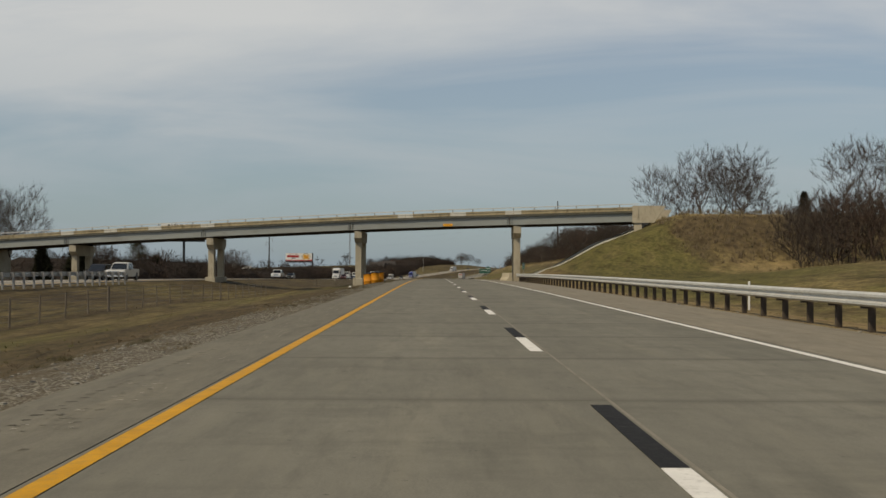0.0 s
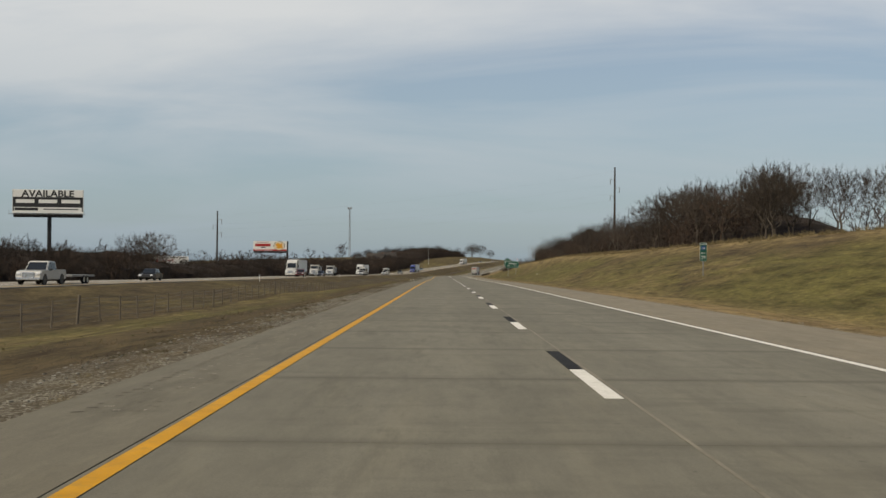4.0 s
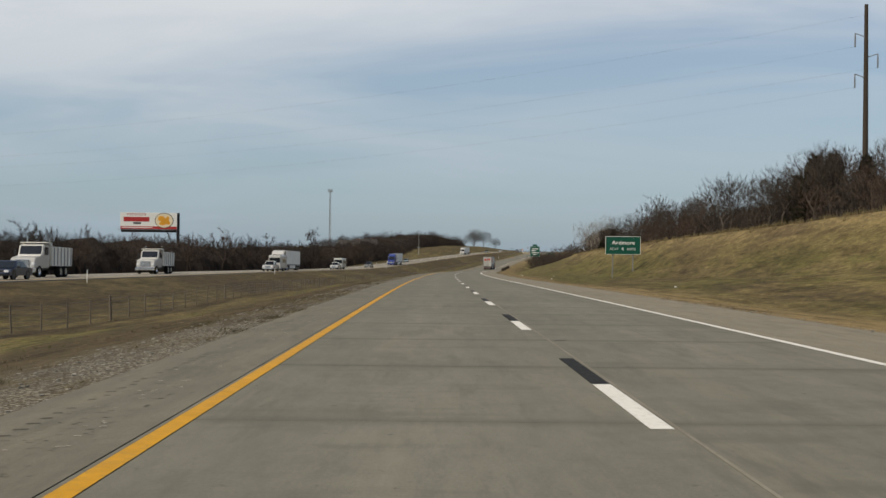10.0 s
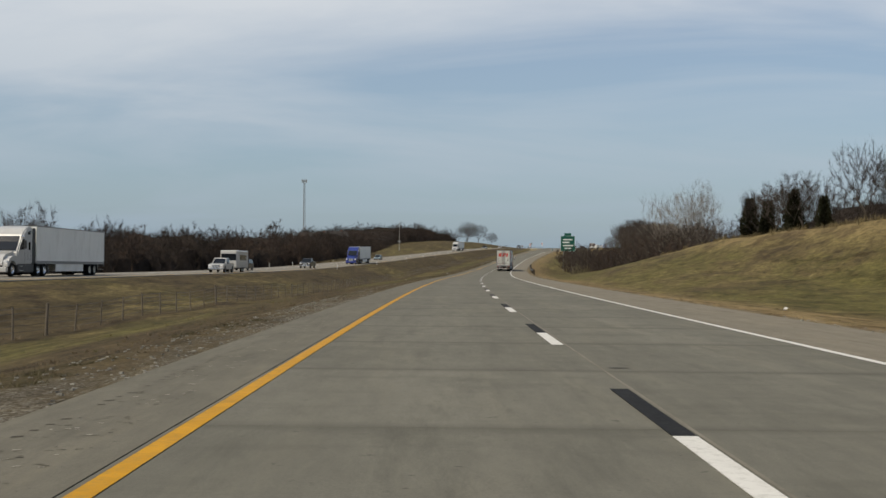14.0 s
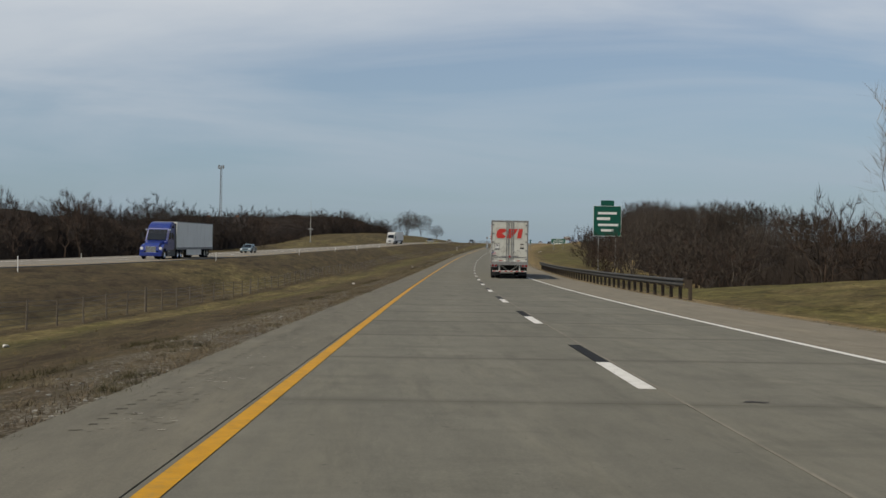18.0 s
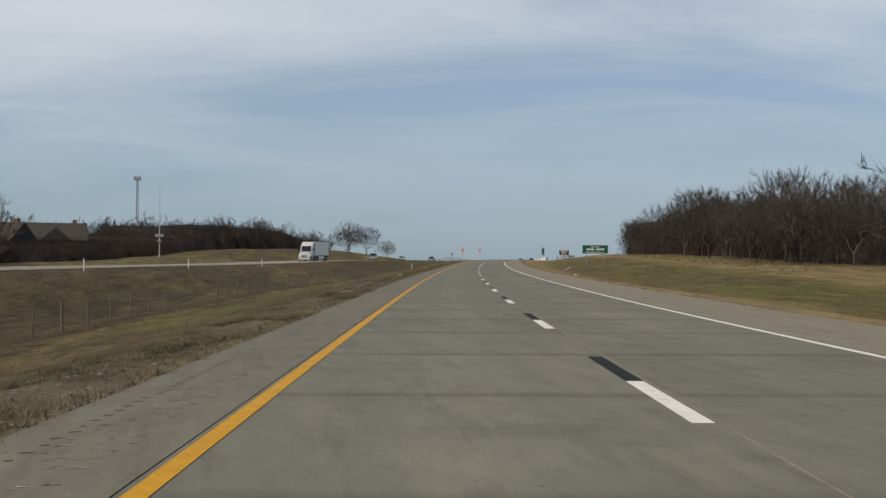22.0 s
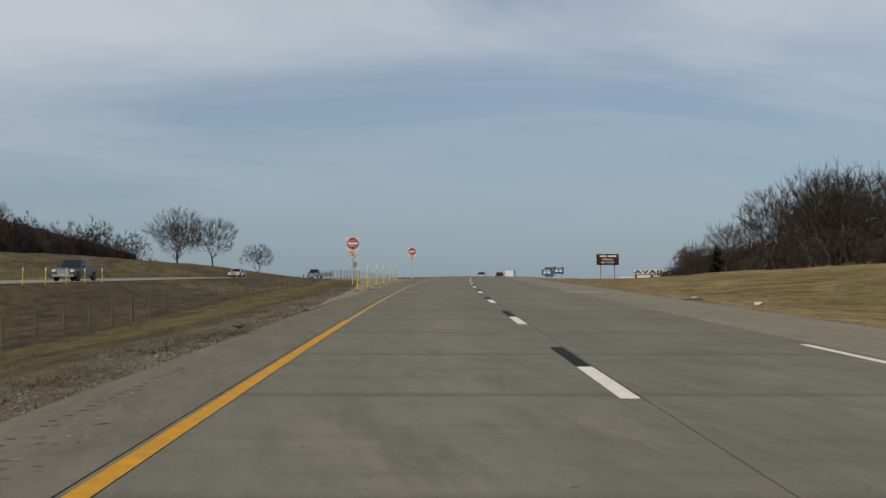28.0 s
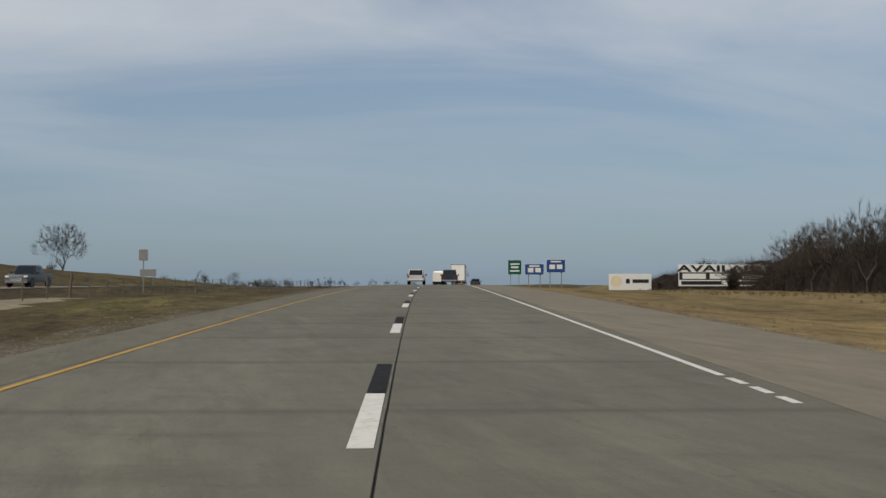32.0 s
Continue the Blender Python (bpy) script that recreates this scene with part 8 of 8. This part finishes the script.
scatter("tall_straw", "tall dry straw before the woods", "grass", 1100, along(850, 1240, 26, 38, 0.5, 1.0), TALLT, M["dry_grass"])

# rumble strip: milled grooves as flat marks, painted shade and dirt, outer ends darkest
gs_ = np.array([-20 + k * 0.3 for k in range(4100) if (k // 30) % 9 != 8 and rv.random() > 0.2])
quads = {"groove": [], "groove_end": [], "fleck": []}
for s in gs_:
    wob_ = rv.uniform(-0.03, 0.03)
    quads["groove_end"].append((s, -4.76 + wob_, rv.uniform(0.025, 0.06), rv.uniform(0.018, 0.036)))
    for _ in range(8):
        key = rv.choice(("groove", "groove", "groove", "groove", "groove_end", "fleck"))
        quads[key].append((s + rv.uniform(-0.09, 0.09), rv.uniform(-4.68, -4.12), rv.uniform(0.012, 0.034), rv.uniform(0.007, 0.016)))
for key, nm, lab in (("groove", "rumble_strip", "worn milled rumble strip grooves in the inner shoulder"), ("groove_end", "rumble_strip_dirt", "dark marks for shade and dirt in the rumble strip grooves"), ("fleck", "rumble_strip_chips", "pale chipped concrete in the rumble strip")):
    q = np.array(quads[key])
    n = len(q)
    corners = []
    for cx, cy in ((-1, -1), (1, -0.7), (0.8, 1), (-0.9, 0.8)):
        u = q[:, 1] + cx * q[:, 2]
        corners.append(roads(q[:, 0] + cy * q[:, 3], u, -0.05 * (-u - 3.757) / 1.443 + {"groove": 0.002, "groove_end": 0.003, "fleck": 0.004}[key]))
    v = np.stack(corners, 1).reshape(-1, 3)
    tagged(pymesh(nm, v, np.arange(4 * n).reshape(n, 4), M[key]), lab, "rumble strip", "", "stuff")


def scrap(s, u, k, long=2.2):
    """A torn curl of tyre tread lying on the verge."""
    t = tagged(part("tyre_scrap", bmesh.new(), M["tyre_scrap"]), "torn black strip of tyre tread on the verge", "tyre scrap", "tyre scraps")
    bm = bmesh.new()
    r = random.Random(int(s * 10))
    rows = []
    for i in range(9):
        x = (i / 8 - 0.5) * long
        y, z = 0.15 * math.sin(i * 0.9 + s), 0.03 + 0.05 * abs(math.sin(i * 1.3))
        w = 0.09 * (0.5 + r.random())
        rows.append([bm.verts.new((x, y - w, z)), bm.verts.new((x, y, z + 0.03)), bm.verts.new((x, y + w, z)), bm.verts.new((x, y, z - 0.03))])
    for a, b in zip(rows, rows[1:]):
        for j in range(4):
            bm.faces.new((a[j], a[(j + 1) % 4], b[(j + 1) % 4], b[j]))
    bm.faces.new(rows[0])
    bm.faces.new(rows[-1][::-1])
    bmesh.ops.scale(bm, vec=(k, k, k), verts=bm.verts[:])
    bm.to_mesh(t.data)
    bm.free()
    t.matrix_basis = onground(s, u, r.uniform(0, 360)) if u < -5.2 or u > 6.9 else onroad(s, u, -0.03, r.uniform(0, 360))


for s, u, k in ((92, -6.2, 0.4), (109, -5.9, 0.25), (121, -7.0, 0.35), (129.5, -5.8, 0.3), (140, -8, 0.5), (300, 5.6, 0.5), (262, 5.2, 0.5), (150, 8.2, 0.5), (317, -8.0, 0.5), (336, -6.0, 0.3), (620, -9.2, 0.4), (712, -5.6, 0.5), (870, -11, 0.5), (818, -7.4, 0.45), (1016, -5.2, 0.4), (1032, -6.6, 0.3), (1062, -8.6, 0.45), (1070, -10, 0.35), (1076, -9.5, 0.4), (1046, -7.5, 0.3), (1088, -5.4, 0.3), (985, -5.8, 0.5), (1003, 7.4, 0.6)):
    scrap(s, u, k)


def rubbish(s, u, k):
    bm = bmesh.new()
    bmesh.ops.create_icosphere(bm, subdivisions=1, radius=0.16 * k)
    r = random.Random(int(s))
    for v in bm.verts:
        v.co = v.co * r.uniform(0.5, 1.2)
        v.co.z *= 0.5
    t = tagged(part("litter", bm, M["litter"]), "crumpled pale piece of roadside litter", "litter", "litter")
    t.matrix_basis = onground(s, u, 0, -0.04)


for s, u, k in ((95, -9.2, 1.5), (318, -7.2, 1.4), (323, -6.8, 1.0), (290, -12, 0.8), (268, -14, 0.8), (500, 14, 0.8), (520, 10.5, 0.8), (480, 12, 0.7), (700, -9, 0.9), (760, -8, 0.8), (860, -7.4, 1.1), (930, -9, 0.8), (1000, 9.2, 1.3), (1006, 8.4, 1.0), (855, 8.6, 0.9), (600, -11, 0.7), (645, -12, 0.7), (410, 13, 0.7), (340, 16, 0.8)):
    rubbish(s, u, k)
# fallen white board by the memorial sign
fb = tagged(part("fallen_board", boxes((-0.06, 0.06, -0.75, 0.75, 0, 0.03), bevel=0.006), M["litter"]), "fallen white marker board leaning on the grass", "board")
fb.matrix_basis = onground(913, 12.2, -55, -0.12) @ pose(0, 0, 0, 14, 0, 0)
# pavement scars by the lane line
for s, u in ((40, 0.35), (88.5, 0.4), (108, 0.35), (222.5, 0.3), (250.5, 0.35), (286.5, 0.3), (323, 0.35), (360, 0.3), (388.5, 0.5), (420.5, 0.5), (457.5, 0.4), (493, 0.35), (630, 0.8), (665, 0.55), (704, 0.3), (738, 0.2), (798, 0.85), (834, 0.9), (870, 0.7), (953, 0.55), (968, 0.55), (1030.5, -0.75)):
    bm = bmesh.new()
    n = 12
    r = random.Random(int(s))
    vv = [bm.verts.new((0.13 * math.cos(2 * math.pi * i / n) * r.uniform(0.4, 1.1), 0.09 * math.sin(2 * math.pi * i / n) * r.uniform(0.5, 1.1), 0.004)) for i in range(n)]
    bm.faces.new(vv)
    sc = part("tar_scar", bm, M["subbase"], marks)
    sc.matrix_basis = onroad(s, u, 0, 0, True)

# ---- house on the far hill ----
for s, u, turn in ((1009, -103, 24), (986, -106, -8)):
    h = thing("house", "brick house with a steep dark shingle roof on the far hill", "house", onground(s, u, turn), "hill houses")
    wall = part("wall", boxes((-7, 7, -5, 5, -0.5, 3.0)), M["brick"], h)
    bm = prism(bmesh.new(), [(-5.6, 2.9), (0, 7.2), (5.6, 2.9)], -7.5, 7.5)
    part("roof", bm, M["shingle"], h)
    bm = prism(bmesh.new(), [(-3.0, 2.9), (0.4, 6.0), (3.8, 2.9)], -6.2, 0.0, "y")
    part("gable", bm, M["shingle"], h)
    for x in (-5, -2.5, 2.5, 5):
        wn = part("window", boxes((x - 0.6, x + 0.6, -5.06, -4.98, 0.9, 2.3)), M["white_sign"], h)
        part("pane", boxes((x - 0.5, x + 0.5, -5.08, -5.061, 1.0, 2.2)), M["glass_dark"], wn)
    part("chimney", boxes((4.2, 5.2, 1.0, 2.0, 4.0, 8.0)), M["brick"], h)

# ---- road slabs, one by one ----
SLAB = 4.572
SLABS = {}
for nm, half in (("inner", 1.942), ("outer", 1.936)):
    bm = bmesh.new()
    box(bm, -half + 0.006, half - 0.006, -SLAB / 2 + 0.005, SLAB / 2 - 0.005, -0.2, 0.0, 0.005)
    slab_ob = part("slab", bm, M["slab"])
    SLABS[nm] = slab_ob.data
    bpy.data.objects.remove(slab_ob)
for nm, u, half, lab in (("road_passing_lane", -1.811, "inner", "grey concrete passing lane laid in jointed slabs"), ("road_driving_lane", 2.073, "outer", "grey concrete driving lane laid in jointed slabs")):
    lane = setting(nm, lab, "road")
    for k in range(-6, 286):
        ob = new("slab", SLABS[half])
        ob.parent = lane
        ob.matrix_basis = onroad(k * SLAB + 1.1, u, 0, 0, True)
    far = strip("far_slabs", 285.5 * SLAB + 1.1, E1, u - 1.82, u + 1.82, 0, 0, M["asphalt"], 4.0, lane)
    near = strip("first_slabs", E0, -6.5 * SLAB + 1.1, u - 1.82, u + 1.82, 0, 0, M["asphalt"], 4.0, lane)
